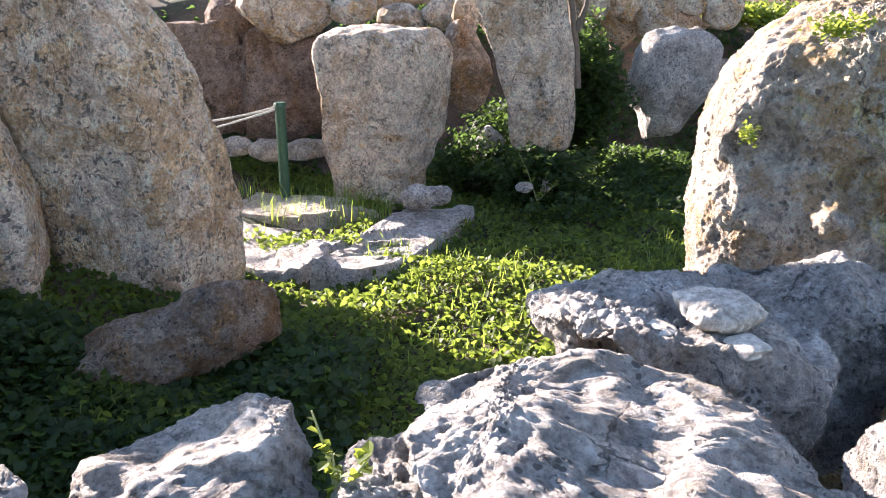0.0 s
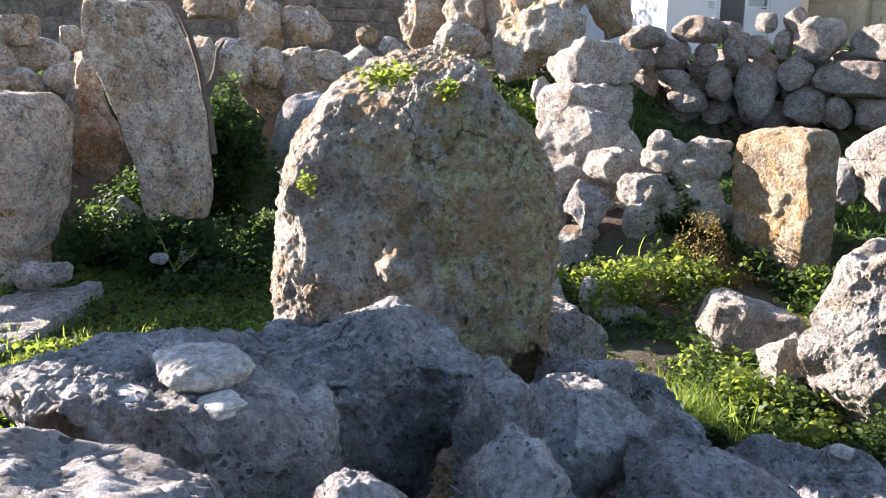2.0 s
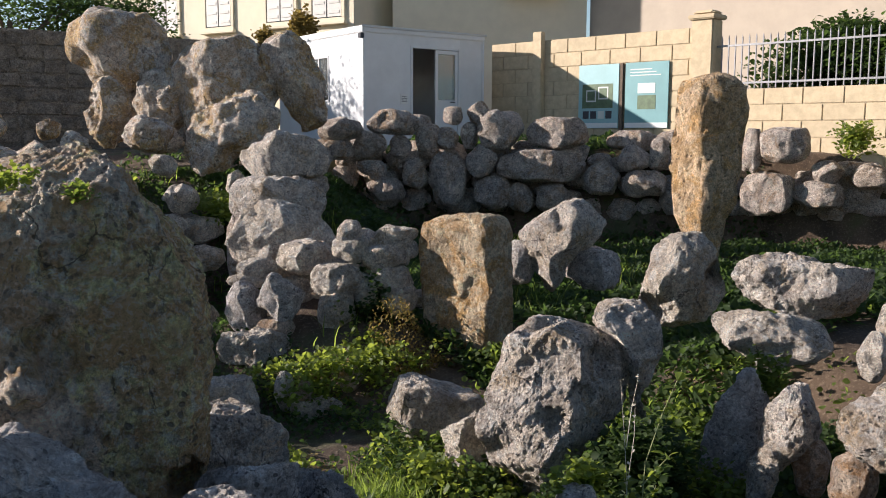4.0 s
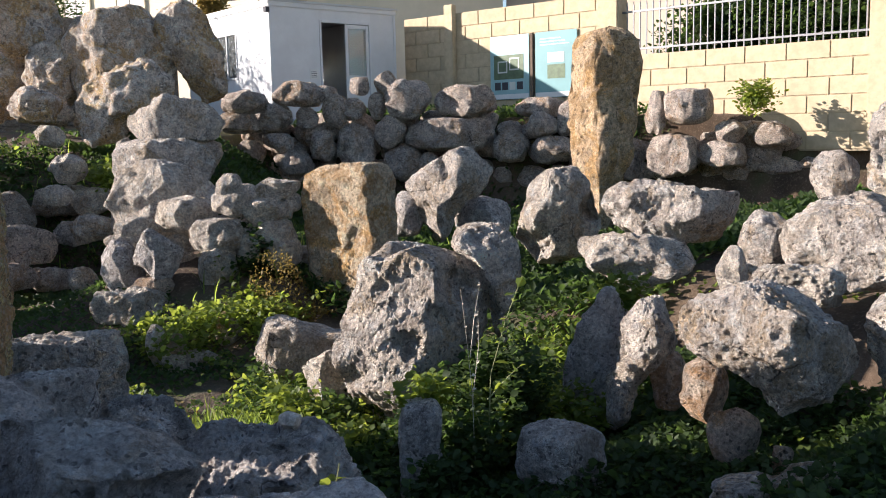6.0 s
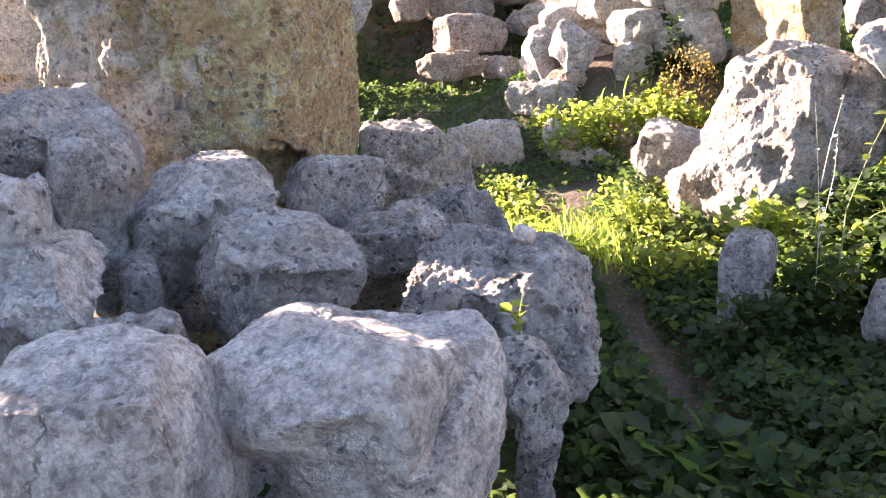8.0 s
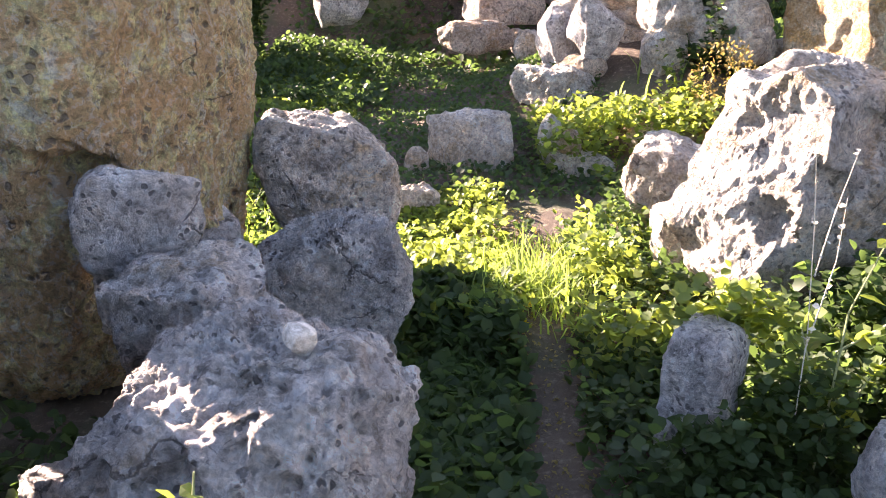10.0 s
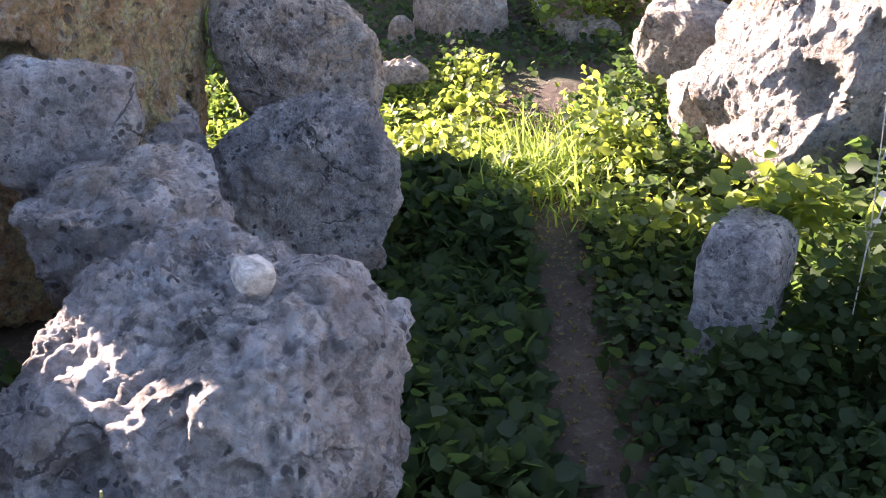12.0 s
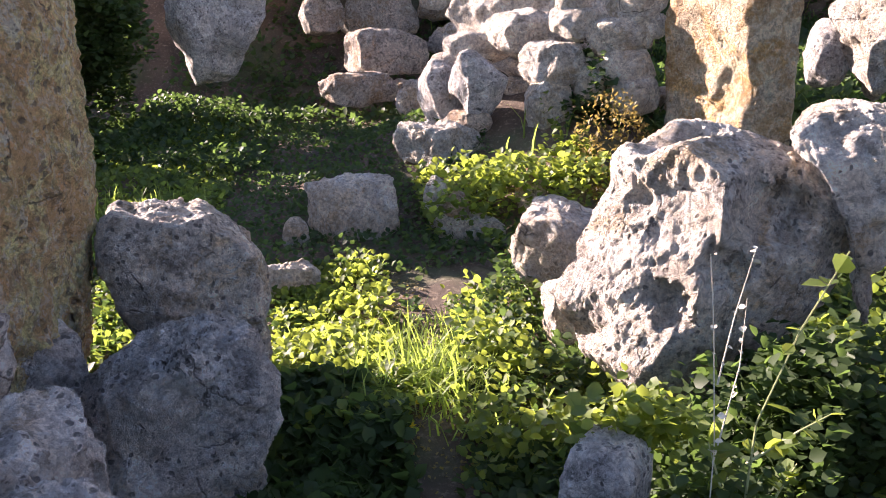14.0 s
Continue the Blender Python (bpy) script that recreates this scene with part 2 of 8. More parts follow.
def cells(p, scale):
    """Distance to the nearest scattered centre, and that cell's own number."""
    q = p * scale
    base = np.floor(q).astype(np.int64)
    best = np.full(len(p), 9.0, np.float32)
    own = np.zeros(len(p), np.float32)
    for a in (-1, 0, 1):
        for b in (-1, 0, 1):
            for c in (-1, 0, 1):
                i, j, k = base[:, 0] + a, base[:, 1] + b, base[:, 2] + c
                cx, cy, cz = i + 0.5 + 0.45 * hashed(i, j, k), j + 0.5 + 0.45 * hashed(i + 31, j, k), k + 0.5 + 0.45 * hashed(i, j + 57, k)
                d = np.sqrt((q[:, 0] - cx) ** 2 + (q[:, 1] - cy) ** 2 + (q[:, 2] - cz) ** 2)
                near = d < best
                best = np.where(near, d, best)
                own = np.where(near, hashed(i, j, k + 91), own)
    return best, own


# ---- mesh helpers ----
def mesh_of(name, verts, faces, material, smooth=True):
    me = bpy.data.meshes.new(name)
    verts = np.ascontiguousarray(verts, np.float32)
    faces = np.ascontiguousarray(faces, np.int32)
    n, k = faces.shape
    me.vertices.add(len(verts))
    me.vertices.foreach_set("co", verts.ravel())
    me.loops.add(n * k)
    me.loops.foreach_set("vertex_index", faces.ravel())
    me.polygons.add(n)
    me.polygons.foreach_set("loop_start", np.arange(0, n * k, k, dtype=np.int32))
    me.polygons.foreach_set("use_smooth", np.full(n, smooth))
    me.update(calc_edges=True)
    me.materials.append(material)
    return me


def part(name, bm, material, parent, label=""):
    me = bpy.data.meshes.new(name)
    bm.to_mesh(me)
    bm.free()
    me.materials.append(material)
    ob = new(name, me)
    ob.parent = parent
    return tagged(ob, label)


BALLS = {}


def ball(level):
    if level not in BALLS:
        bm = bmesh.new()
        bmesh.ops.create_icosphere(bm, subdivisions=level, radius=1.0)
        v = np.array([w.co[:] for w in bm.verts], np.float32)
        f = np.array([[w.index for w in q.verts] for q in bm.faces], np.int32)
        bm.free()
        BALLS[level] = v, f
    return BALLS[level]


def normals_of(v, f):
    n = np.cross(v[f[:, 1]] - v[f[:, 0]], v[f[:, 2]] - v[f[:, 0]])
    out = np.zeros_like(v)
    for c in range(3):
        np.add.at(out, f[:, c], n)
    return out / np.maximum(np.linalg.norm(out, axis=1, keepdims=True), 1e-9)


ROCKS = []


def rock(label, category, place, height, depth, turn, material, level, profile, rough=0.6, pitted=0, sharp=6.0, twist=None, cut=None, lean=0.0, dents=()):
    """A boulder. profile: (share of the height, sideways shift, half width) from foot to top; depth: metres from front to back;
    lean: metres by which its head stands back from its foot; dents: hollows in its front, as (sideways, up, radius, depth)."""
    number = len(ROCKS) + 1
    far_off = math.hypot(place[0] - 2.0, place[1] - 0.5) > 8.0
    v, f = ball(5 if level == 6 and far_off else level)
    rs = np.random.RandomState(number * 7 + 1)
    ax, ay, az = np.abs(v[:, 0]), np.abs(v[:, 1]), np.abs(v[:, 2])
    if level == 5 and sharp == 6.0 and len(profile) == 5 and profile[0][2] > 0.75 * max(c[2] for c in profile):
        sharp = rs.uniform(2.6, 3.8)
    q, p = sharp, (12.0 if sharp > 7 else (rs.uniform(6.0, 10.0) if sharp >= 4 else rs.uniform(2.6, 4.0)))
    s = ((ax ** q + ay ** q) ** (p / q) + az ** p) ** (-1 / p)
    u = (v * s[:, None]).astype(np.float64)
    turned = radians((rs.uniform(5, 27) - turn + 45) % 90 - 45 if twist is None else twist)
    u = u @ np.array([[math.cos(turned), math.sin(turned), 0], [-math.sin(turned), math.cos(turned), 0], [0, 0, 1]])
    u[:, :2] /= np.abs(u[:, :2]).max(0)
    # broken faces: a dozen planes cut the block, with slightly worn edges
    low_cut = cut or (0.92 if len(profile) > 7 else 0.78)
    for n in range(18):
        nv = rs.normal(size=3)
        nv[2] *= 0.8
        nv /= np.linalg.norm(nv)
        reach = (u @ nv)
        limit = reach.max() * rs.uniform(low_cut, 0.98)
        over = np.maximum(reach - limit, 0)
        u = u - (over * 0.93)[:, None] * nv
    u /= np.abs(u).max(0)
    h = np.clip((u[:, 2] + 1) / 2, 0, 1)
    hs, shift, half = (np.array(c) for c in zip(*profile))
    widest = half.max()
    w = np.maximum(np.interp(h, hs, half), 0.04 * widest)
    x = np.interp(h, hs, shift) + w * u[:, 0] * 1.06
    y = depth / 2 * u[:, 1] * (0.55 + 0.45 * w / widest)
    y = y + lean * (h - 0.5)
    pts = np.stack([x, y, h * height], 1)
    size = min(2 * widest, depth, height)
    # spalled faces: flat chips struck off the sides and edges
    nr = normals_of(pts, f)
    for n in range(44 if level >= 6 else 22):
        j = rs.randint(len(pts))
        nv = nr[j] + rs.normal(size=3) * 0.3
        nv /= np.linalg.norm(nv)
        radius = size * rs.uniform(0.35, 0.85)
        far = np.linalg.norm(pts - pts[j], axis=1) / radius
        reach = (pts - pts[j]) @ nv
        top = reach[far < 0.8].max()
        bite = size * rs.uniform(0.025, 0.11) * (0.4 if low_cut >= 0.95 or rough < 0.3 else 1.0)
        over = np.clip(reach - (top - bite), 0, bite) * np.clip((1 - far) * 5, 0, 1)
        pts = pts - over[:, None] * nv
    seed = np.array([3.17, 7.71, 1.93]) * number
    nr = normals_of(pts, f)
    at = pts + seed
    move = layered(at, 1.1 / size, 2) * 0.018 * size
    move = move + layered(at, 3.2 / size, 3, 0.5) * 0.018 * size
    rock_scale = min(size, 0.8)
    ridges = 1 - np.abs(layered(at + 5.1, 5.0 / max(size, 0.3), 4, 0.6))
    move = (move + (ridges - 0.7) * 0.012 * rock_scale) * rough
    # ledges: broad flats broken by short scarps
    for scale, tall in ((2.6, 0.0065), (6.5, 0.0035)):
        tier = (layered(at + 21.0, scale / max(0.5, min(size, 1.2)), 3, 0.45)) * 3.2
        level_of = np.floor(tier)
        rise = np.clip((tier - level_of - 0.72) / 0.28, 0, 1)
        move = move + (level_of + rise * rise * (3 - 2 * rise)) * tall * min(1.0, size / 0.7) * (0.35 + 0.65 * rough)
    # hollows with sharp crests between them, as rain eats them into limestone
    where = np.clip(layered(at + 8.0, 1.9, 2) * 1.6 + 0.62, 0.15, 1.2)
    strength = where * 0.75 * rough * (1 + 0.5 * pitted) * min(1.0, size / 0.5)
    warp = layered(at + 9.0, 6.0, 2)[:, None]
    coarse, _ = cells(at * np.array([1, 1, 0.8]) + 0.05 * warp, 6.0)
    move = move + (coarse - 0.5) * (0.010 + 0.012 * pitted) * strength
    if level >= 6:
        small, own = cells(at + 0.02 * layered(at + 3.0, 15.0, 2)[:, None], 15.0)
        move = move + (small - 0.5) * 0.010 * strength
        move = move - np.clip((0.30 - small) * 5, 0, 1) * np.clip((own - 0.30) * 3, 0, 1) * 0.032 * where
        move = move + layered(at + 2.0, 17.0, 5, 0.72) * (0.004 + 0.008 * rough)
    if pitted:
        move = move - np.abs(layered(at + 31.0, 15.0, 4, 0.75)) * 0.026 * where + 0.010
    pts = pts + nr * move[:, None]
    for dx, dz, radius, deep in dents:
        front = np.clip(-nr[:, 1] * 2, 0, 1)
        gap = np.hypot(pts[:, 0] - dx, pts[:, 2] - dz) / radius + 0.25 * layered(at, 2.5 / radius, 2)
        pts[:, 1] += front * deep * np.exp(-np.clip(gap, 0, 9) ** 4)
    me = mesh_of(category.replace(" ", "_"), pts, f, material)
    ob = new(category.replace(" ", "_"), me)
    ob.matrix_world = pose(*place, 0, 0, turn)
    ROCKS.append(ob)
    return tagged(ob, label, category)


# ---- ground ----
def step(a, b, x):
    t = np.clip((x - a) / (b - a), 0, 1)
    return t * t * (3 - 2 * t)


def ground_height(x, y):
    x, y = np.asarray(x, float), np.asarray(y, float)
    z = np.full(x.shape, -0.92)
    z = z + 0.32 * step(2.4, 0.9, y) * step(1.0, 1.6, x)
    z = z + 1.05 * step(2.1, 1.0, y) * step(2.0, 1.0, x) * step(-3.5, -1.0, x)
    r = np.hypot(x - 1, y)
    side = step(0.45, 0.62, np.arctan2(x - 1, np.maximum(y, 0.1)))
    left = 1.7 * step(12.0, 14.6, r) + 0.45 * step(14, 18, r)
    right = 0.5 * step(6, 12, r) + 1.7 * step(16.6, 17.2, r)
    z = z + left * (1 - side) + right * side
    z = z + 0.75 * np.exp(-((x - 5.4) ** 2 + (y - 8.6) ** 2) / 1.6)
    z = z + 0.7 * step(6.2, 8.0, x) * step(6.5, 4.0, y)
    z = z + 0.4 * step(-1.5, -3.5, x) * step(3.0, 6.0, y)
    bumps = layered(np.stack([x.ravel(), y.ravel(), 0 * x.ravel()], 1) + 40.0, 0.9, 4).reshape(x.shape)
    return z + 0.05 * bumps * step(60, 20, r) + 0.012 * layered(np.stack([x.ravel(), y.ravel(), 0 * x.ravel()], 1) + 11.0, 6.0, 2).reshape(x.shape)


def make_ground():
    fine = np.arange(-6, 19.01, 0.1)
    far = 6 + np.cumsum(0.3 * 1.28 ** np.arange(26))
    xs = np.concatenate([-far[::-1], fine, 13 + far])
    ys = xs.copy()
    gx, gy = np.meshgrid(xs, ys)
    gz = ground_height(gx, gy)
    n = len(xs)
    idx = np.arange(n * n).reshape(n, n)
    faces = np.stack([idx[:-1, :-1], idx[:-1, 1:], idx[1:, 1:], idx[1:, :-1]], -1).reshape(-1, 4)
    ob = new("ground", mesh_of("ground", np.stack([gx, gy, gz], -1).reshape(-1, 3), faces, soil))
    tagged(ob, "brown soil ground of the ruin, partly overgrown", "ground", kind="structure")


make_ground()

# ---- stones ----
rock("grey pitted limestone boulder in the rubble wall", "boulder", (-0.51, 1.53, 0.22), 0.51, 0.70, 17, grey, 7, ((0.0, 0.01, 0.256), (0.55, 0.01, 0.27), (0.72, -0.01, 0.27), (0.83, 0.02, 0.237), (0.92, 0.08, 0.168), (1.0, 0.18, 0.045)))
rock("small pale limestone block wedged between boulders", "boulder", (-0.12, 1.48, 0.25), 0.42, 0.50, 5, grey, 6, ((0.0, 0.0, 0.1), (0.66, 0.0, 0.105), (0.81, 0.0, 0.12), (0.93, -0.0, 0.117), (1.0, -0.01, 0.094)))
rock("pale limestone boulder in the shaded corner", "boulder", (-0.83, 1.28, 0.44), 0.30, 0.50, 30, grey, 6, ((0.0, 0.0, 0.068), (0.93, 0.0, 0.072), (0.98, 0.01, 0.062), (1.0, 0.03, 0.015)))
rock("large white weathered boulder with ridged pitted top", "boulder", (0.36, 1.59, 0.18), 0.66, 0.85, -11, grey, 7, ((0.0, 0.1, 0.367), (0.43, 0.1, 0.386), (0.6, 0.09, 0.404), (0.69, 0.02, 0.404), (0.78, -0.1, 0.397), (0.85, -0.19, 0.294), (0.93, -0.26, 0.156), (1.0, -0.28, 0.037)), dents=((0.23, 0.65, 0.055, 0.08), (-0.25, 0.7, 0.074, 0.05)), rough=0.7)
rock("broad pitted boulder carrying a pale cobble", "boulder", (0.67, 2.34, -0.05), 0.81, 0.75, -8, grey, 7, ((0.0, 0.16, 0.231), (0.4, 0.16, 0.243), (0.54, 0.17, 0.286), (0.66, 0.06, 0.416), (0.75, 0.03, 0.442), (0.85, -0.03, 0.446), (0.94, -0.09, 0.39), (1.0, -0.15, 0.295)), dents=((-0.22, 0.65, 0.069, 0.2), (0.0, 0.61, 0.087, 0.06)), rough=0.8, pitted=1)
rock("small brown stone wedged under a boulder", "stone", (0.39, 2.04, 0.25), 0.39, 0.25, -2, warm, 5, ((0.0, 0.03, 0.028), (0.71, 0.03, 0.03), (0.93, 0.0, 0.065), (1.0, 0.0, 0.046)))
rock("smooth cream cobble lying on a pitted boulder", "cobble", (0.76, 2.28, 0.65), 0.10, 0.28, -10, chalk, 6, ((0.0, 0.02, 0.086), (0.19, 0.02, 0.091), (0.49, 0.0, 0.122), (0.76, -0.01, 0.111), (1.0, -0.01, 0.062)), rough=0.12, sharp=3)
rock("thin flat chip of limestone on a boulder", "stone", (0.57, 2.21, 0.645), 0.04, 0.14, -6, chalk, 5, ((0.0, -0.0, 0.042), (0.48, -0.0, 0.044), (0.74, 0.0, 0.059), (1.0, -0.0, 0.028)), rough=0.15)
rock("thin flat stone flake beside a cobble", "stone", (0.79, 2.11, 0.64), 0.04, 0.14, -12, chalk, 5, ((0.0, 0.0, 0.048), (0.48, 0.0, 0.051), (0.74, 0.0, 0.062), (1.0, 0.0, 0.043)), rough=0.15)
rock("massive grey boulder with honeycombed top", "boulder", (1.34, 3.14, -0.33), 0.88, 1.00, -12, grey, 7, ((0.0, 0.07, 0.197), (0.32, 0.07, 0.207), (0.48, 0.14, 0.31), (0.63, 0.13, 0.353), (0.73, 0.08, 0.426), (0.83, -0.03, 0.47), (0.94, 0.07, 0.31), (1.0, 0.03, 0.114)), dents=((0.27, 0.71, 0.045, 0.06), (-0.14, 0.66, 0.124, 0.08)), rough=0.8, pitted=1)
rock("huge upright megalith with orange weathered face", "megalith", (1.95, 4.45, -0.98), 2.49, 1.75, -4, mega, 8, ((0.0, -0.04, 0.60), (0.2, -0.02, 0.64), (0.34, -0.01, 0.67), (0.5, 0.0, 0.69), (0.7, 0.015, 0.695), (0.81, 0.03, 0.62), (0.885, 0.035, 0.50), (0.93, 0.04, 0.40), (0.975, 0.06, 0.29), (1.0, 0.08, 0.2)), dents=((-0.45, 1.84, 0.11, 0.1), (-0.04, 2.01, 0.11, 0.07), (-0.23, 1.56, 0.096, -0.1), (-0.12, 1.66, 0.124, 0.1), (0.38, 1.03, 0.096, 0.25), (-0.34, 2.04, 0.165, 0.06), (-0.59, 1.81, 0.06, 0.08), (0.5, 0.62, 0.12, 0.3)), rough=1.0, twist=-14, sharp=4.6, cut=0.95)
rock("rounded blue-grey boulder in shade", "boulder", (2.04, 2.72, -0.31), 0.66, 0.60, 2, grey, 6, ((0.0, -0.08, 0.162), (0.42, -0.08, 0.17), (0.6, -0.01, 0.256), (0.77, 0.01, 0.258), (0.92, 0.02, 0.226), (1.0, 0.0, 0.156)))
rock("flat-topped grey block leaning on the megalith", "boulder", (2.49, 3.53, -0.53), 0.68, 0.40, 6, grey, 6, ((0.0, 0.01, 0.175), (0.41, 0.01, 0.184), (0.6, -0.01, 0.209), (0.75, 0.0, 0.215), (0.91, 0.02, 0.207), (1.0, 0.01, 0.178)))
rock("blocky blue-grey limestone boulder with pale crest", "boulder", (2.33, 2.29, -0.35), 0.66, 0.65, -5, grey, 7, ((0.0, -0.05, 0.187), (0.43, -0.05, 0.197), (0.6, -0.01, 0.291), (0.71, 0.0, 0.323), (0.81, -0.01, 0.316), (0.9, -0.02, 0.28), (0.96, -0.07, 0.197), (1.0, -0.04, 0.059)), rough=0.45, sharp=6, cut=0.9)
rock("big faceted pale boulder with sunlit crest", "boulder", (2.51, 1.53, -0.63), 0.88, 0.72, -12, pale, 7, ((0.0, 0.03, 0.208), (0.32, 0.03, 0.219), (0.45, 0.04, 0.261), (0.56, 0.05, 0.306), (0.66, 0.03, 0.335), (0.75, -0.02, 0.343), (0.84, -0.04, 0.327), (0.92, -0.04, 0.287), (0.97, -0.04, 0.206), (1.0, -0.07, 0.064)), rough=0.3, sharp=7, twist=-20, cut=0.9)
rock("square-cut limestone block with flat top", "boulder", (1.98, 1.32, -0.38), 0.64, 0.50, 6, pale, 7, ((0.0, 0.01, 0.246), (0.44, 0.01, 0.259), (0.57, 0.0, 0.265), (0.67, -0.01, 0.258), (0.77, 0.0, 0.225), (0.88, -0.0, 0.201), (0.96, -0.01, 0.187), (1.0, -0.01, 0.169)), rough=0.22, sharp=9, twist=-12, cut=0.96)
rock("flat blue-grey slab behind a square block", "slab", (1.94, 1.76, -0.19), 0.38, 0.30, 5, grey, 6, ((0.0, -0.0, 0.15), (0.73, -0.0, 0.158), (0.85, -0.0, 0.158), (0.94, 0.04, 0.12), (1.0, 0.1, 0.05)))
rock("rounded boulder with deep round holes", "boulder", (1.59, 2.08, -0.31), 0.62, 0.65, 13, pale, 7, ((0.0, -0.09, 0.119), (0.45, -0.09, 0.125), (0.53, -0.05, 0.198), (0.63, -0.01, 0.264), (0.74, 0.0, 0.273), (0.86, 0.0, 0.231), (0.93, 0.02, 0.15), (1.0, 0.05, 0.055)), dents=((0.08, 0.62, 0.029, 0.16), (-0.04, 0.51, 0.05, 0.16)), rough=0.7)
rock("dark shaded boulder low in the rubble", "boulder", (1.54, 1.44, -0.25), 0.44, 0.50, 19, grey, 6, ((0.0, -0.01, 0.109), (0.64, -0.01, 0.115), (0.8, 0.0, 0.123), (0.93, -0.02, 0.104), (1.0, -0.03, 0.06)))
rock("small shaded grey stone in a gap", "stone", (1.86, 2.47, -0.28), 0.38, 0.30, 6, grey, 5, ((0.0, 0.0, 0.066), (0.73, 0.0, 0.07), (0.9, -0.0, 0.07), (1.0, -0.01, 0.035)))
rock("small angular blue-grey stone beside the path", "stone", (2.99, 2.03, -0.76), 0.62, 0.30, -6, grey, 6, ((0.0, 0.04, 0.065), (0.45, 0.04, 0.068), (0.63, 0.05, 0.091), (0.79, 0.01, 0.124), (0.92, -0.02, 0.114), (1.0, -0.03, 0.046)))
rock("loose pale pebble lying on a boulder", "pebble", (3.13, 2.58, -0.06), 0.09, 0.10, 10, chalk, 5, ((0.0, 0.01, 0.016), (0.23, 0.01, 0.017), (0.49, 0.0, 0.039), (0.77, -0.0, 0.037), (1.0, -0.01, 0.017)), rough=0.1, sharp=2.8)
rock("grey knobbly boulder at the back of the rubble", "boulder", (2.72, 3.21, -0.46), 0.43, 0.45, 18, pit, 7, ((0.0, 0.0, 0.2), (0.65, 0.0, 0.211), (0.82, 0.0, 0.232), (0.93, -0.01, 0.207), (1.0, -0.03, 0.109)))
rock("angular dark grey boulder beside the path", "boulder", (3.03, 4.10, -1.07), 0.79, 0.65, 10, pit, 7, ((0.0, -0.04, 0.26), (0.36, -0.04, 0.30), (0.52, -0.05, 0.35), (0.66, 0.0, 0.385), (0.80, 0.02, 0.36), (0.93, 0.04, 0.30), (1.0, 0.06, 0.22)), pitted=1)
rock("wedge-shaped pale stone leaning on the megalith", "boulder", (3.01, 4.88, -0.86), 0.89, 0.45, 8, tri, 7, ((0.0, 0.12, 0.17), (0.32, 0.12, 0.179), (0.41, 0.04, 0.283), (0.55, 0.02, 0.314), (0.68, -0.02, 0.314), (0.81, -0.08, 0.26), (0.93, -0.12, 0.196), (1.0, -0.07, 0.069)))
rock("pale rounded boulder beside the path", "boulder", (3.81, 7.08, -1.04), 0.62, 0.60, -3, cream, 6, ((0.0, 0.01, 0.254), (0.19, 0.01, 0.267), (0.44, 0.0, 0.356), (0.66, 0.0, 0.36), (0.88, 0.0, 0.299), (1.0, 0.07, 0.21)))
rock("grey stone in the shade under the megalith", "boulder", (2.51, 4.31, -0.84), 0.54, 0.35, 18, grey, 6, ((0.0, -0.02, 0.154), (0.52, -0.02, 0.162), (0.68, 0.0, 0.182), (0.87, -0.02, 0.167), (1.0, -0.03, 0.132)))
rock("grey boulder in the lower rubble", "boulder", (2.74, 3.46, -0.69), 0.51, 0.45, 19, pit, 6, ((0.0, 0.0, 0.16), (0.55, 0.0, 0.168), (0.76, -0.0, 0.164), (0.92, -0.03, 0.137), (1.0, -0.08, 0.084)))
rock("leaning shard of pale stone", "stone", (3.43, 6.88, -1.09), 0.39, 0.17, 1, cream, 5, ((0.0, 0.0, 0.084), (0.31, 0.0, 0.088), (0.55, 0.0, 0.098), (0.79, -0.0, 0.093), (1.0, -0.0, 0.078)))
rock("flat white stone in the grass", "stone", (3.37, 6.14, -1.00), 0.25, 0.19, 2, cream, 6, ((0.0, 0.0, 0.174), (0.48, 0.0, 0.183), (0.66, 0.0, 0.203), (0.84, -0.0, 0.193), (1.0, -0.0, 0.163)))
rock("small upright stone in the weeds", "stone", (4.37, 6.99, -0.87), 0.38, 0.15, -8, cream, 5, ((0.0, 0.0, 0.073), (0.32, 0.0, 0.077), (0.56, 0.0, 0.085), (0.8, -0.0, 0.081), (1.0, -0.0, 0.068)))
rock("small round stone in the weeds", "stone", (4.50, 6.85, -0.87), 0.30, 0.16, -10, warm, 5, ((0.0, 0.0, 0.078), (0.4, 0.0, 0.082), (0.61, 0.0, 0.092), (0.82, -0.0, 0.087), (1.0, -0.0, 0.073)))
rock("long flat stone at the foot of the rubble mound", "stone", (4.58, 6.79, -0.99), 0.27, 0.22, -11, cream, 6, ((0.0, 0.0, 0.208), (0.44, 0.0, 0.219), (0.64, 0.0, 0.243), (0.83, -0.0, 0.231), (1.0, -0.0, 0.194)))
rock("buff stone among weeds", "stone", (5.03, 6.96, -0.86), 0.39, 0.19, -15, warm, 5, ((0.0, 0.0, 0.097), (0.31, 0.0, 0.102), (0.55, 0.0, 0.113), (0.79, -0.0, 0.108), (1.0, -0.0, 0.091)))
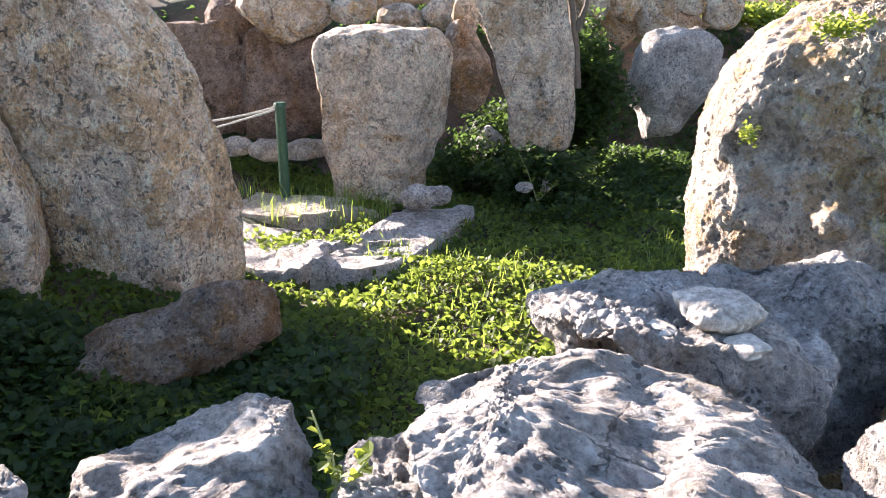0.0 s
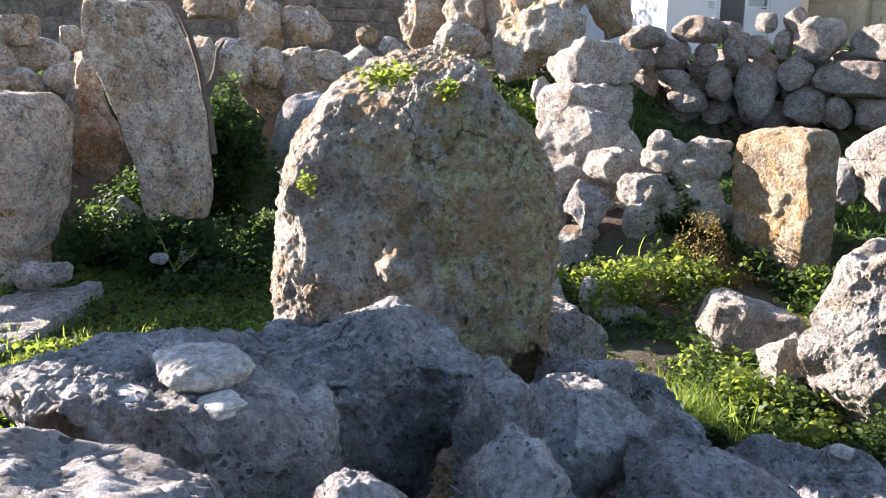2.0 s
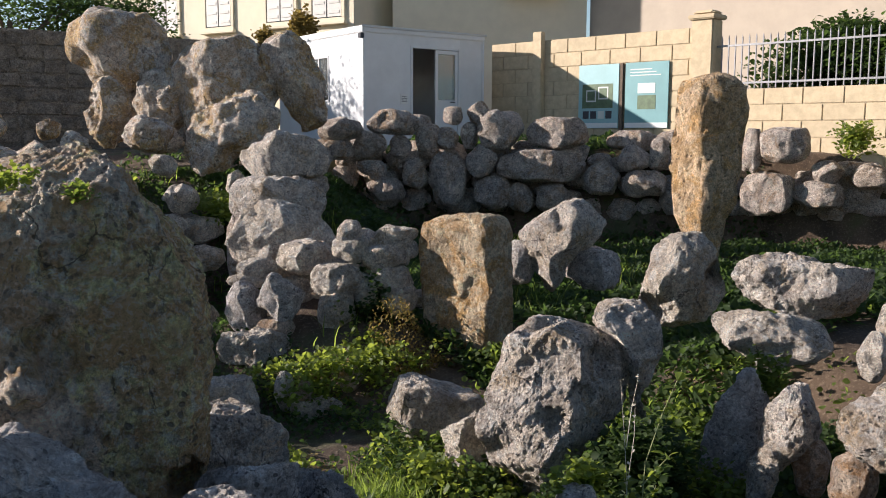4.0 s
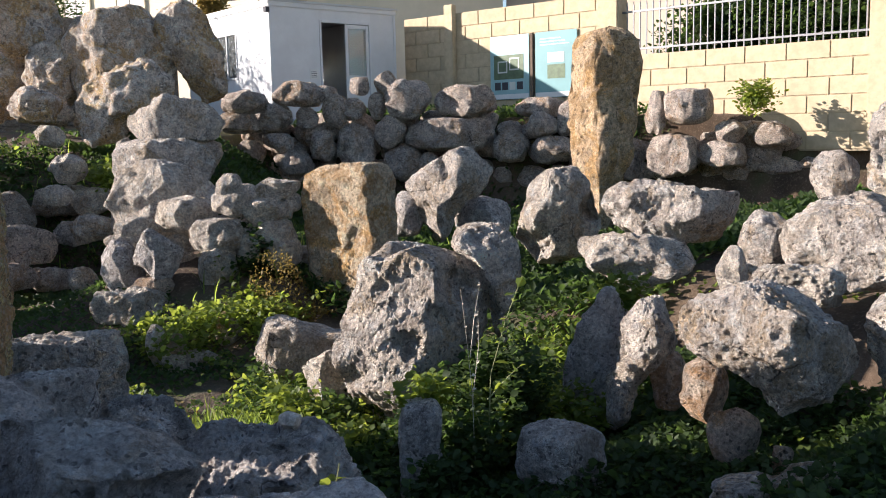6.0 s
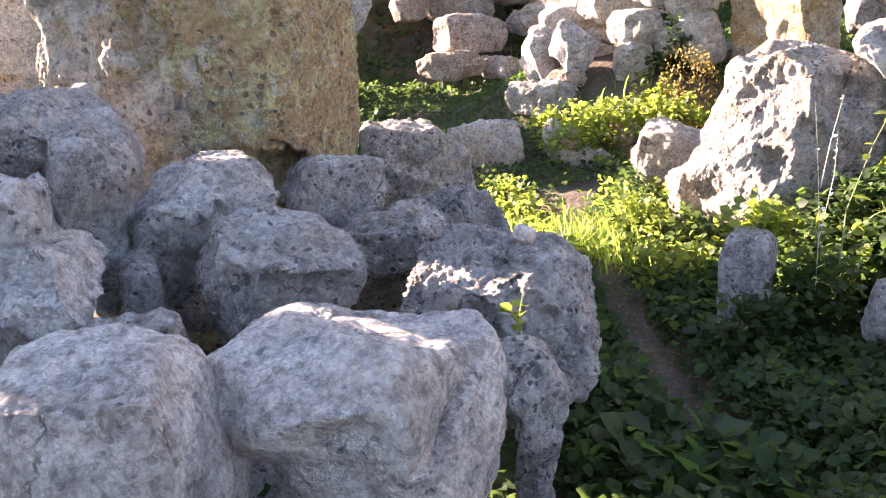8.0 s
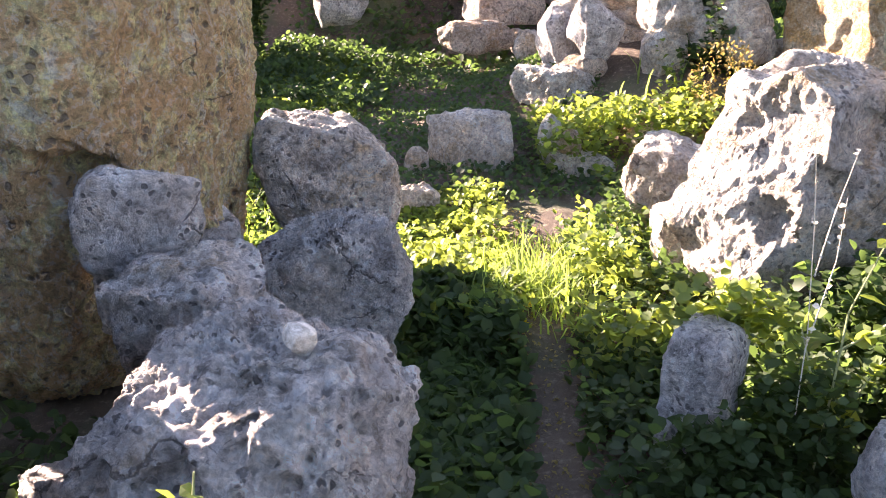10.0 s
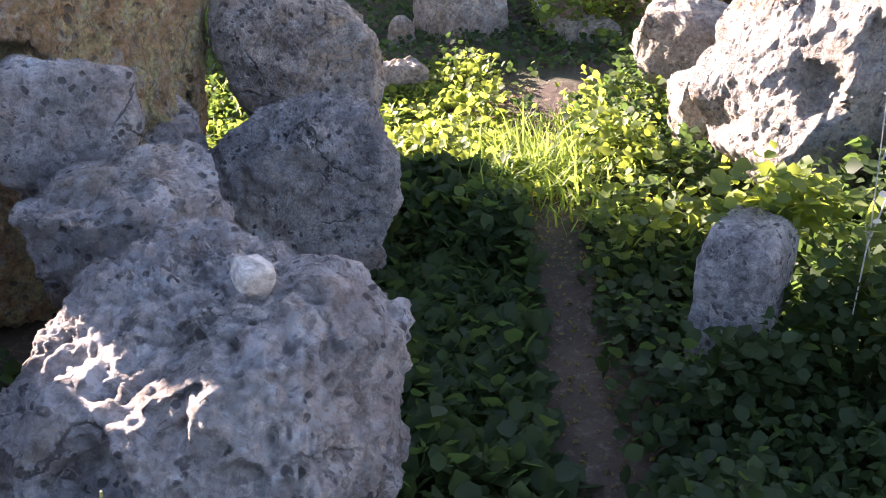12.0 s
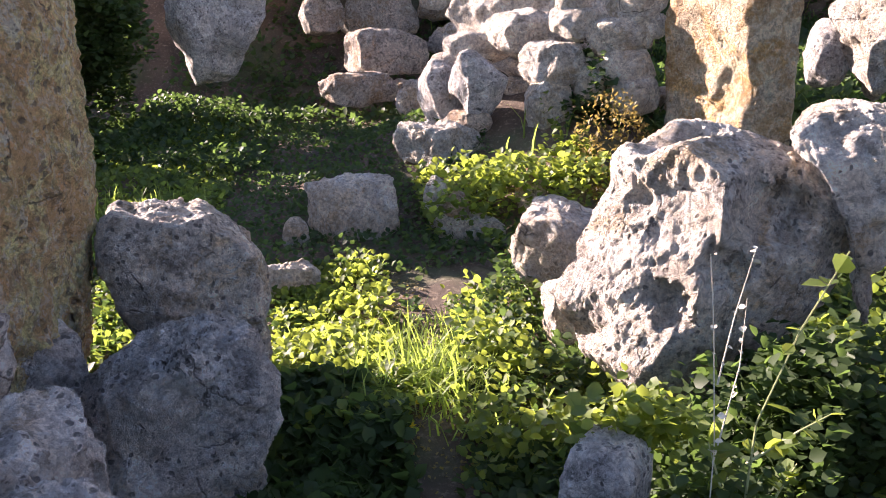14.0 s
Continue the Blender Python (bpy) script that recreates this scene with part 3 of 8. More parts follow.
rock("large pale pitted boulder with sunlit flank", "boulder", (4.97, 4.25, -0.99), 1.39, 0.75, -25, tri, 7, ((0.0, -0.05, 0.19), (0.2, -0.05, 0.2), (0.34, -0.11, 0.362), (0.43, -0.07, 0.454), (0.55, 0.02, 0.46), (0.68, 0.07, 0.44), (0.8, 0.1, 0.42), (0.89, 0.06, 0.4), (0.96, 0.04, 0.314), (1.0, 0.05, 0.135)), dents=((-0.06, 0.75, 0.076, 0.1), (0.27, 1.06, 0.119, 0.14), (0.12, 0.9, 0.087, 0.08), (-0.06, 1.08, 0.151, 0.05)), twist=40, sharp=7, cut=0.93, rough=0.45)
rock("white bedded limestone slab beside a boulder", "slab", (4.92, 5.42, -1.21), 0.94, 0.60, -37, cream, 6, ((0.0, 0.05, 0.309), (0.32, 0.05, 0.325), (0.49, 0.06, 0.361), (0.7, 0.0, 0.424), (0.87, -0.03, 0.363), (1.0, -0.19, 0.13)), twist=15)
rock("white broken stone leaning on a boulder", "stone", (4.69, 4.80, -1.15), 0.78, 0.40, -38, cream, 6, ((0.0, 0.03, 0.159), (0.39, 0.03, 0.167), (0.6, 0.02, 0.181), (0.81, 0.0, 0.218), (1.0, 0.02, 0.177)), twist=25)
rock("grey pitted boulder behind the sunlit one", "boulder", (5.45, 4.03, -0.36), 0.81, 0.55, -42, tri, 6, ((0.0, 0.07, 0.087), (0.15, 0.07, 0.092), (0.45, 0.1, 0.119), (0.71, 0.03, 0.235), (0.89, -0.01, 0.257), (1.0, 0.01, 0.193)), twist=20)
rock("blue-grey block half buried in ivy", "block", (4.91, 2.88, -1.32), 0.83, 0.40, -46, grey, 6, ((0.0, 0.02, 0.165), (0.14, 0.02, 0.174), (0.42, 0.02, 0.203), (0.61, 0.02, 0.225), (0.76, 0.0, 0.25), (0.9, -0.01, 0.238), (1.0, -0.02, 0.192)), rough=0.4, sharp=8, cut=0.93)
rock("upright slab overgrown with creepers", "slab", (4.34, 3.35, -1.35), 0.99, 0.26, -25, grey, 6, ((0.0, -0.01, 0.112), (0.3, -0.01, 0.118), (0.44, -0.0, 0.117), (0.64, 0.0, 0.117), (0.82, 0.0, 0.12), (0.94, 0.01, 0.12), (1.0, 0.0, 0.104)), rough=0.3, sharp=9, twist=-14, cut=0.96)
rock("dark stone wedged in the gap below the megalith", "stone", (1.72, 2.62, -0.14), 0.65, 0.40, -24, grey, 6, ((0.0, 0.0, 0.144), (0.43, 0.0, 0.152), (0.7, 0.0, 0.162), (0.89, -0.01, 0.143), (1.0, -0.04, 0.069)), rough=0.5)
rock("dark stone low in the gap of the rubble", "stone", (1.58, 2.19, -0.08), 0.55, 0.40, -25, grey, 6, ((0.0, 0.01, 0.153), (0.51, 0.01, 0.161), (0.72, 0.0, 0.17), (0.9, -0.01, 0.149), (1.0, -0.03, 0.085)), rough=0.5)
rock("shaded stone below the white boulder", "stone", (1.04, 1.73, 0.05), 0.58, 0.40, -29, grey, 6, ((0.0, 0.0, 0.126), (0.49, 0.0, 0.133), (0.68, 0.0, 0.136), (0.88, -0.0, 0.113), (1.0, -0.02, 0.053)), rough=0.5)
rock("flat cream boulder resting on other stones", "boulder", (6.47, 3.62, -0.15), 0.48, 0.50, -51, cream, 6, ((0.0, -0.01, 0.083), (0.25, -0.01, 0.087), (0.41, 0.04, 0.281), (0.6, 0.02, 0.411), (0.86, -0.07, 0.359), (1.0, -0.15, 0.223)), rough=0.6, twist=-5)
rock("pale domed boulder with a dark hollow", "boulder", (7.03, 4.93, -0.07), 0.86, 0.70, -46, cream, 6, ((0.0, -0.04, 0.291), (0.14, -0.04, 0.306), (0.41, 0.0, 0.433), (0.62, 0.02, 0.39), (0.89, 0.06, 0.263), (1.0, 0.1, 0.118)), dents=((0.33, 0.47, 0.103, 0.2), (-0.18, 0.17, 0.141, 0.15)), twist=30)
rock("long grey pitted boulder on rubble", "boulder", (7.18, 3.82, 0.18), 0.52, 0.60, -54, tri, 6, ((0.0, -0.03, 0.391), (0.23, -0.03, 0.412), (0.57, 0.0, 0.508), (0.8, 0.0, 0.457), (1.0, -0.14, 0.159)))
rock("large pitted pale boulder on the rubble bank", "boulder", (7.45, 2.58, -0.08), 0.66, 0.70, -64, tri, 6, ((0.0, 0.01, 0.392), (0.18, 0.01, 0.413), (0.5, 0.0, 0.498), (0.8, -0.02, 0.442), (1.0, -0.03, 0.263)))
rock("angular pale stone on the rubble bank", "stone", (7.19, 3.06, -0.00), 0.48, 0.29, -59, tri, 5, ((0.0, 0.0, 0.144), (0.25, 0.0, 0.152), (0.51, 0.0, 0.169), (0.78, -0.0, 0.161), (1.0, -0.0, 0.135)))
rock("upright stone on top of the bank", "stone", (8.05, 3.01, 0.43), 0.45, 0.28, -63, tri, 5, ((0.0, 0.0, 0.142), (0.27, 0.0, 0.15), (0.52, 0.0, 0.167), (0.78, -0.0, 0.158), (1.0, -0.0, 0.133)))
rock("tall grey stone at the end of the bank", "stone", (7.97, 2.49, 0.41), 0.80, 0.41, -66, tri, 6, ((0.0, 0.0, 0.207), (0.15, 0.0, 0.218), (0.45, 0.0, 0.243), (0.75, -0.0, 0.23), (1.0, -0.0, 0.194)))
rock("small sunlit stone on the bank", "stone", (6.72, 3.01, -0.08), 0.35, 0.19, -57, cream, 5, ((0.0, 0.0, 0.095), (0.34, 0.0, 0.1), (0.57, 0.0, 0.111), (0.8, -0.0, 0.105), (1.0, -0.0, 0.089)))
rock("flat pale slab under larger boulders", "stone", (6.67, 2.51, -0.08), 0.27, 0.21, -61, cream, 6, ((0.0, 0.0, 0.235), (0.45, 0.0, 0.247), (0.64, 0.0, 0.274), (0.83, -0.0, 0.261), (1.0, -0.01, 0.219)))
rock("huge smooth limestone boulder overhanging others", "boulder", (5.68, 2.13, -0.42), 0.66, 0.85, -59, tri, 7, ((0.0, 0.12, 0.191), (0.18, 0.12, 0.201), (0.34, 0.1, 0.337), (0.49, 0.03, 0.462), (0.69, -0.02, 0.477), (0.88, -0.03, 0.38), (1.0, -0.05, 0.194)))
rock("rounded pale boulder at the end of the bank", "boulder", (6.25, 1.68, -0.43), 0.63, 0.60, -67, tri, 6, ((0.0, 0.04, 0.137), (0.19, 0.04, 0.144), (0.53, 0.02, 0.216), (0.78, 0.0, 0.238), (1.0, -0.01, 0.137)))
rock("dark leaning limestone slab in shade", "slab", (5.94, 3.54, -0.89), 0.91, 0.35, -49, grey, 6, ((0.0, -0.06, 0.183), (0.13, -0.06, 0.193), (0.45, 0.01, 0.211), (0.76, 0.08, 0.175), (1.0, 0.12, 0.083)))
rock("ragged pitted pale stone", "stone", (5.86, 3.11, -0.83), 0.89, 0.35, -51, tri, 6, ((0.0, -0.13, 0.119), (0.13, -0.13, 0.125), (0.34, -0.1, 0.12), (0.57, 0.05, 0.154), (0.79, 0.07, 0.182), (1.0, 0.09, 0.103)))
rock("orange-stained stone in the bank", "stone", (5.99, 2.98, -0.68), 0.38, 0.20, -53, warm, 5, ((0.0, 0.0, 0.103), (0.32, 0.0, 0.108), (0.56, 0.0, 0.12), (0.79, -0.0, 0.114), (1.0, -0.0, 0.096)))
rock("buff stone propping a boulder", "stone", (5.82, 2.61, -0.63), 0.38, 0.23, -56, warm, 5, ((0.0, 0.0, 0.116), (0.32, 0.0, 0.122), (0.56, 0.0, 0.135), (0.79, -0.0, 0.129), (1.0, -0.0, 0.108)))
rock("brown stone in the shaded hollow", "stone", (5.58, 2.26, -0.73), 0.32, 0.22, -57, warm, 5, ((0.0, 0.0, 0.113), (0.38, 0.0, 0.119), (0.59, 0.0, 0.132), (0.81, -0.0, 0.125), (1.0, -0.0, 0.105)))
rock("pale fallen slab in the shaded hollow", "slab", (5.28, 1.85, -0.89), 0.37, 0.35, -60, tri, 6, ((0.0, -0.09, 0.193), (0.32, -0.09, 0.203), (0.61, -0.03, 0.249), (0.81, 0.13, 0.147), (1.0, 0.21, 0.085)))
rock("small brown stone in the shade", "stone", (5.59, 1.99, -0.73), 0.18, 0.09, -60, warm, 5, ((0.0, 0.0, 0.05), (0.66, 0.0, 0.053), (0.78, 0.0, 0.059), (0.9, -0.0, 0.056), (1.0, -0.0, 0.047)))
rock("upright cream limestone block with an orange crack", "megalith", (6.42, 7.07, -0.84), 1.62, 0.45, -67, yblock, 6, ((0.0, 0.02, 0.384), (0.09, 0.02, 0.404), (0.37, 0.02, 0.427), (0.58, 0.01, 0.43), (0.75, 0.0, 0.432), (0.93, 0.01, 0.416), (1.0, 0.13, 0.234)), dents=((-0.1, 0.98, 0.351, 0.05), (0.25, 0.86, 0.176, 0.05)), rough=0.5, sharp=8, twist=-8, cut=0.95)
rock("jagged grey limestone boulder among rubble", "boulder", (7.45, 6.82, -0.11), 1.02, 0.65, -43, tri, 6, ((0.0, -0.09, 0.125), (0.15, -0.09, 0.132), (0.29, -0.09, 0.191), (0.57, -0.01, 0.452), (0.79, 0.06, 0.4), (1.0, 0.06, 0.22)))
rock("grey stone beside the upright block", "stone", (7.19, 7.15, -0.04), 0.49, 0.29, -41, grey, 5, ((0.0, 0.0, 0.145), (0.08, 0.0, 0.153), (0.4, 0.0, 0.17), (0.72, -0.0, 0.161), (1.0, -0.0, 0.136)))
rock("grey stone behind the bank", "stone", (7.92, 6.73, -0.09), 0.46, 0.55, -46, grey, 6, ((0.0, 0.0, 0.278), (0.09, 0.0, 0.293), (0.41, 0.0, 0.325), (0.73, -0.0, 0.309), (1.0, -0.01, 0.26)))
rock("big pale boulder on the rubble mound", "boulder", (5.39, 9.08, -0.10), 0.99, 0.70, -26, cream, 6, ((0.0, -0.15, 0.402), (0.15, -0.15, 0.423), (0.46, 0.0, 0.601), (0.8, -0.01, 0.438), (1.0, -0.05, 0.203)))
rock("pale rounded field stone in the rubble mound", "stone", (5.55, 7.87, 0.44), 0.26, 0.24, -30, cream, 5, ((0.0, 0.0, 0.122), (0.15, 0.0, 0.128), (0.45, 0.0, 0.143), (0.75, -0.0, 0.135), (1.0, -0.0, 0.114)))
rock("pale rounded field stone in the rubble mound", "stone", (5.57, 7.84, 0.26), 0.30, 0.34, -30, cream, 5, ((0.0, 0.0, 0.171), (0.13, 0.0, 0.18), (0.44, 0.0, 0.2), (0.74, -0.0, 0.19), (1.0, -0.0, 0.16)))
rock("pale rounded field stone in the rubble mound", "stone", (5.95, 7.62, 0.41), 0.25, 0.28, -33, cream, 5, ((0.0, 0.0, 0.196), (0.16, 0.0, 0.206), (0.46, 0.0, 0.229), (0.75, -0.0, 0.218), (1.0, -0.0, 0.183)))
rock("pale rounded field stone in the rubble mound", "stone", (5.83, 7.67, 0.16), 0.31, 0.36, -32, cream, 5, ((0.0, 0.0, 0.222), (0.13, 0.0, 0.234), (0.43, 0.0, 0.26), (0.74, -0.0, 0.247), (1.0, -0.01, 0.208)))
rock("pale rounded field stone in the rubble mound", "stone", (6.07, 7.53, 0.30), 0.20, 0.17, -34, cream, 5, ((0.0, 0.0, 0.084), (0.2, 0.0, 0.088), (0.48, 0.0, 0.097), (0.76, -0.0, 0.093), (1.0, -0.0, 0.078)))
rock("pale rounded field stone in the rubble mound", "stone", (5.89, 7.60, -0.03), 0.28, 0.34, -33, cream, 5, ((0.0, 0.0, 0.191), (0.14, 0.0, 0.201), (0.44, 0.0, 0.223), (0.74, -0.0, 0.212), (1.0, -0.0, 0.179)))
rock("pale rounded field stone in the rubble mound", "stone", (5.93, 7.53, -0.29), 0.37, 0.33, -33, cream, 5, ((0.0, 0.0, 0.166), (0.11, 0.0, 0.175), (0.42, 0.0, 0.194), (0.73, -0.0, 0.185), (1.0, -0.0, 0.156)))
rock("pale rounded field stone in the rubble mound", "stone", (5.44, 7.86, -0.06), 0.33, 0.40, -29, cream, 6, ((0.0, 0.0, 0.253), (0.12, 0.0, 0.266), (0.43, 0.0, 0.296), (0.74, -0.0, 0.281), (1.0, -0.01, 0.237)))
rock("pale rounded field stone in the rubble mound", "stone", (5.37, 7.84, -0.49), 0.52, 0.35, -29, cream, 5, ((0.0, 0.0, 0.175), (0.08, 0.0, 0.184), (0.4, 0.0, 0.204), (0.72, -0.0, 0.194), (1.0, -0.0, 0.164)))
rock("pale rounded field stone in the rubble mound", "stone", (5.65, 7.72, -0.21), 0.37, 0.24, -31, cream, 5, ((0.0, 0.0, 0.122), (0.11, 0.0, 0.128), (0.42, 0.0, 0.143), (0.73, -0.0, 0.136), (1.0, -0.0, 0.114)))
rock("angular grey wedge stone in the mound", "stone", (4.86, 8.02, -0.41), 0.60, 0.40, -26, grey, 5, ((0.0, 0.0, 0.132), (0.25, 0.0, 0.139), (0.38, -0.01, 0.209), (0.69, 0.0, 0.24), (1.0, -0.07, 0.098)))
rock("slanted pale stone in the mound", "stone", (5.29, 8.32, 0.04), 0.44, 0.54, -27, cream, 6, ((0.0, 0.0, 0.27), (0.09, 0.0, 0.284), (0.41, 0.0, 0.316), (0.73, -0.0, 0.3), (1.0, -0.01, 0.253)))
rock("dark stone at the foot of the mound", "stone", (4.63, 8.33, -0.44), 0.53, 0.34, -23, grey, 5, ((0.0, 0.0, 0.169), (0.08, 0.0, 0.178), (0.4, 0.0, 0.198), (0.72, -0.0, 0.188), (1.0, -0.0, 0.158)))
rock("flat stone at the foot of the mound", "stone", (4.56, 7.95, -0.67), 0.35, 0.45, -24, cream, 6, ((0.0, 0.0, 0.315), (0.11, 0.0, 0.332), (0.42, 0.0, 0.368), (0.73, -0.0, 0.35), (1.0, -0.01, 0.295)))
rock("stone at the foot of the mound", "stone", (4.78, 8.00, -0.44), 0.20, 0.23, -25, warm, 5, ((0.0, 0.0, 0.162), (0.2, 0.0, 0.17), (0.48, 0.0, 0.189), (0.76, -0.0, 0.179), (1.0, -0.0, 0.151)))
rock("buff stone under the mound", "stone", (5.45, 7.42, -0.93), 0.36, 0.21, -31, warm, 5, ((0.0, 0.0, 0.106), (0.11, 0.0, 0.112), (0.42, 0.0, 0.125), (0.73, -0.0, 0.118), (1.0, -0.0, 0.1)))
rock("weathered boulder on the rubble bank", "boulder", (5.78, 10.04, 0.52), 0.53, 0.65, -25, tri, 6, ((0.0, 0.0, 0.518), (0.07, 0.0, 0.545), (0.4, 0.0, 0.605), (0.72, -0.01, 0.575), (1.0, -0.01, 0.484)))
rock("weathered boulder on the rubble bank", "boulder", (6.36, 10.90, 0.92), 0.69, 0.84, -26, tri, 6, ((0.0, 0.0, 0.535), (0.06, 0.0, 0.563), (0.39, 0.0, 0.626), (0.72, -0.01, 0.594), (1.0, -0.01, 0.5)))
rock("weathered boulder on the rubble bank", "boulder", (6.78, 11.00, 0.62), 0.45, 0.39, -27, tri, 5, ((0.0, 0.0, 0.197), (0.09, 0.0, 0.207), (0.41, 0.0, 0.231), (0.73, -0.0, 0.219), (1.0, -0.0, 0.184)))
rock("weathered boulder on the rubble bank", "boulder", (5.94, 11.51, 0.66), 0.42, 0.27, -23, cream, 5, ((0.0, 0.0, 0.137), (0.1, 0.0, 0.144), (0.41, 0.0, 0.16), (0.73, -0.0, 0.152), (1.0, -0.0, 0.128)))
rock("tall weathered boulder leaning on others", "boulder", (5.77, 15.69, 1.44), 2.23, 1.30, -17, arch, 6, ((0.0, -0.19, 0.326), (0.07, -0.19, 0.343), (0.28, -0.19, 0.295), (0.42, 0.04, 0.524), (0.59, -0.03, 0.833), (0.8, 0.01, 0.857), (1.0, -0.13, 0.452)), rough=1.7, pitted=1)
rock("honey-coloured eroded limestone boulder", "boulder", (6.99, 14.22, 1.02), 2.11, 1.20, -23, arch, 6, ((0.0, -0.3, 0.419), (0.07, -0.3, 0.441), (0.33, -0.14, 0.649), (0.55, 0.0, 0.881), (0.81, -0.06, 0.825), (1.0, -0.05, 0.556)), rough=1.7, pitted=1)
rock("orange eroded limestone rock face", "boulder", (6.10, 14.87, 1.48), 1.20, 0.90, -19, arch, 6, ((0.0, -0.06, 0.352), (0.12, -0.06, 0.371), (0.28, 0.0, 0.501), (0.73, 0.0, 0.501), (1.0, 0.13, 0.278)), rough=1.7, pitted=1)
rock("pitted orange and grey boulder", "boulder", (6.45, 12.83, 0.88), 1.29, 0.90, -23, arch, 6, ((0.0, -0.35, 0.4), (0.12, -0.35, 0.421), (0.44, -0.03, 0.695), (0.77, 0.13, 0.632), (1.0, 0.16, 0.505)), rough=1.7, pitted=1)
rock("slanting pitted slab of limestone", "slab", (7.96, 13.76, 1.53), 1.74, 0.80, -27, arch, 6, ((0.0, 0.31, 0.222), (0.09, 0.31, 0.234), (0.25, 0.27, 0.385), (0.49, 0.05, 0.539), (0.81, -0.17, 0.483), (1.0, -0.18, 0.258)), rough=1.7, pitted=1)
rock("pale stone below the eroded boulders", "stone", (5.62, 13.68, 1.20), 0.51, 0.60, -18, arch, 5, ((0.0, 0.0, 0.329), (0.08, 0.0, 0.346), (0.4, 0.0, 0.385), (0.72, -0.0, 0.365), (1.0, -0.01, 0.308)), rough=1.7, pitted=1)
rock("loose stone on the weedy slope", "stone", (5.32, 12.71, 0.94), 0.35, 0.34, -19, cream, 5, ((0.0, 0.0, 0.171), (0.11, 0.0, 0.18), (0.42, 0.0, 0.2), (0.73, -0.0, 0.19), (1.0, -0.0, 0.16)))
rock("loose stone on the weedy slope", "stone", (5.30, 11.96, 0.48), 0.41, 0.42, -20, cream, 5, ((0.0, 0.0, 0.212), (0.1, 0.0, 0.223), (0.41, 0.0, 0.248), (0.73, -0.0, 0.236), (1.0, -0.0, 0.198)))
rock("loose stone on the weedy slope", "stone", (5.62, 12.02, 0.03), 0.41, 0.50, -21, cream, 5, ((0.0, 0.0, 0.251), (0.1, 0.0, 0.264), (0.41, 0.0, 0.293), (0.73, -0.0, 0.278), (1.0, -0.01, 0.234)))
rock("loose stone on the weedy slope", "stone", (5.28, 11.04, -0.21), 0.38, 0.40, -21, cream, 5, ((0.0, 0.0, 0.2), (0.11, 0.0, 0.211), (0.42, 0.0, 0.234), (0.73, -0.0, 0.223), (1.0, -0.0, 0.188)))
rock("loose stone on the weedy slope", "stone", (5.08, 11.69, 0.17), 0.32, 0.35, -19, cream, 5, ((0.0, 0.0, 0.175), (0.12, 0.0, 0.184), (0.43, 0.0, 0.205), (0.74, -0.0, 0.194), (1.0, -0.0, 0.164)))
rock("loose stone on the weedy slope", "stone", (4.47, 9.01, -0.56), 0.35, 0.25, -21, cream, 5, ((0.0, 0.0, 0.126), (0.11, 0.0, 0.133), (0.42, 0.0, 0.148), (0.73, -0.0, 0.141), (1.0, -0.0, 0.119)))
rock("tall orange honeycombed standing stone", "standing stone", (10.94, 7.69, -0.42), 2.86, 0.70, -52, orange, 6, ((0.0, -0.05, 0.198), (0.1, -0.05, 0.208), (0.24, -0.02, 0.272), (0.39, -0.04, 0.423), (0.58, -0.04, 0.438), (0.76, 0.02, 0.46), (0.93, 0.05, 0.423), (1.0, 0.01, 0.189)), twist=35, rough=1.4, pitted=1)
rock("rough limestone block in the dry-stone terrace wall", "wall stone", (9.18, 14.38, 1.41), 0.48, 0.56, -29, wall, 5, ((0.0, 0.0, 0.349), (0.08, 0.0, 0.367), (0.4, 0.0, 0.408), (0.73, -0.0, 0.388), (1.0, -0.01, 0.326)))
rock("rough limestone block in the dry-stone terrace wall", "wall stone", (9.99, 13.90, 1.52), 0.48, 0.56, -33, wall, 5, ((0.0, 0.0, 0.394), (0.08, 0.0, 0.415), (0.4, 0.0, 0.461), (0.73, -0.0, 0.438), (1.0, -0.01, 0.369)))
rock("rough limestone block in the dry-stone terrace wall", "wall stone", (9.63, 14.12, 1.09), 0.55, 0.55, -31, wall, 5, ((0.0, 0.0, 0.276), (0.07, 0.0, 0.291), (0.4, 0.0, 0.323), (0.72, -0.0, 0.307), (1.0, -0.01, 0.258)))
rock("rough limestone block in the dry-stone terrace wall", "wall stone", (10.10, 13.83, 1.11), 0.45, 0.35, -33, wall, 5, ((0.0, 0.0, 0.176), (0.09, 0.0, 0.185), (0.41, 0.0, 0.206), (0.73, -0.0, 0.195), (1.0, -0.0, 0.164)))
rock("rough limestone block in the dry-stone terrace wall", "wall stone", (10.49, 13.56, 1.12), 0.67, 0.42, -35, wall, 5, ((0.0, 0.0, 0.211), (0.06, 0.0, 0.222), (0.39, 0.0, 0.247), (0.72, -0.0, 0.234), (1.0, -0.0, 0.197)))
rock("rough limestone block in the dry-stone terrace wall", "wall stone", (10.88, 13.28, 1.70), 0.40, 0.31, -36, wall, 5, ((0.0, 0.0, 0.154), (0.1, 0.0, 0.162), (0.42, 0.0, 0.179), (0.73, -0.0, 0.17), (1.0, -0.0, 0.144)))
rock("rough limestone block in the dry-stone terrace wall", "wall stone", (11.25, 12.99, 1.70), 0.47, 0.37, -38, wall, 5, ((0.0, 0.0, 0.184), (0.09, 0.0, 0.194), (0.41, 0.0, 0.215), (0.73, -0.0, 0.204), (1.0, -0.0, 0.172)))
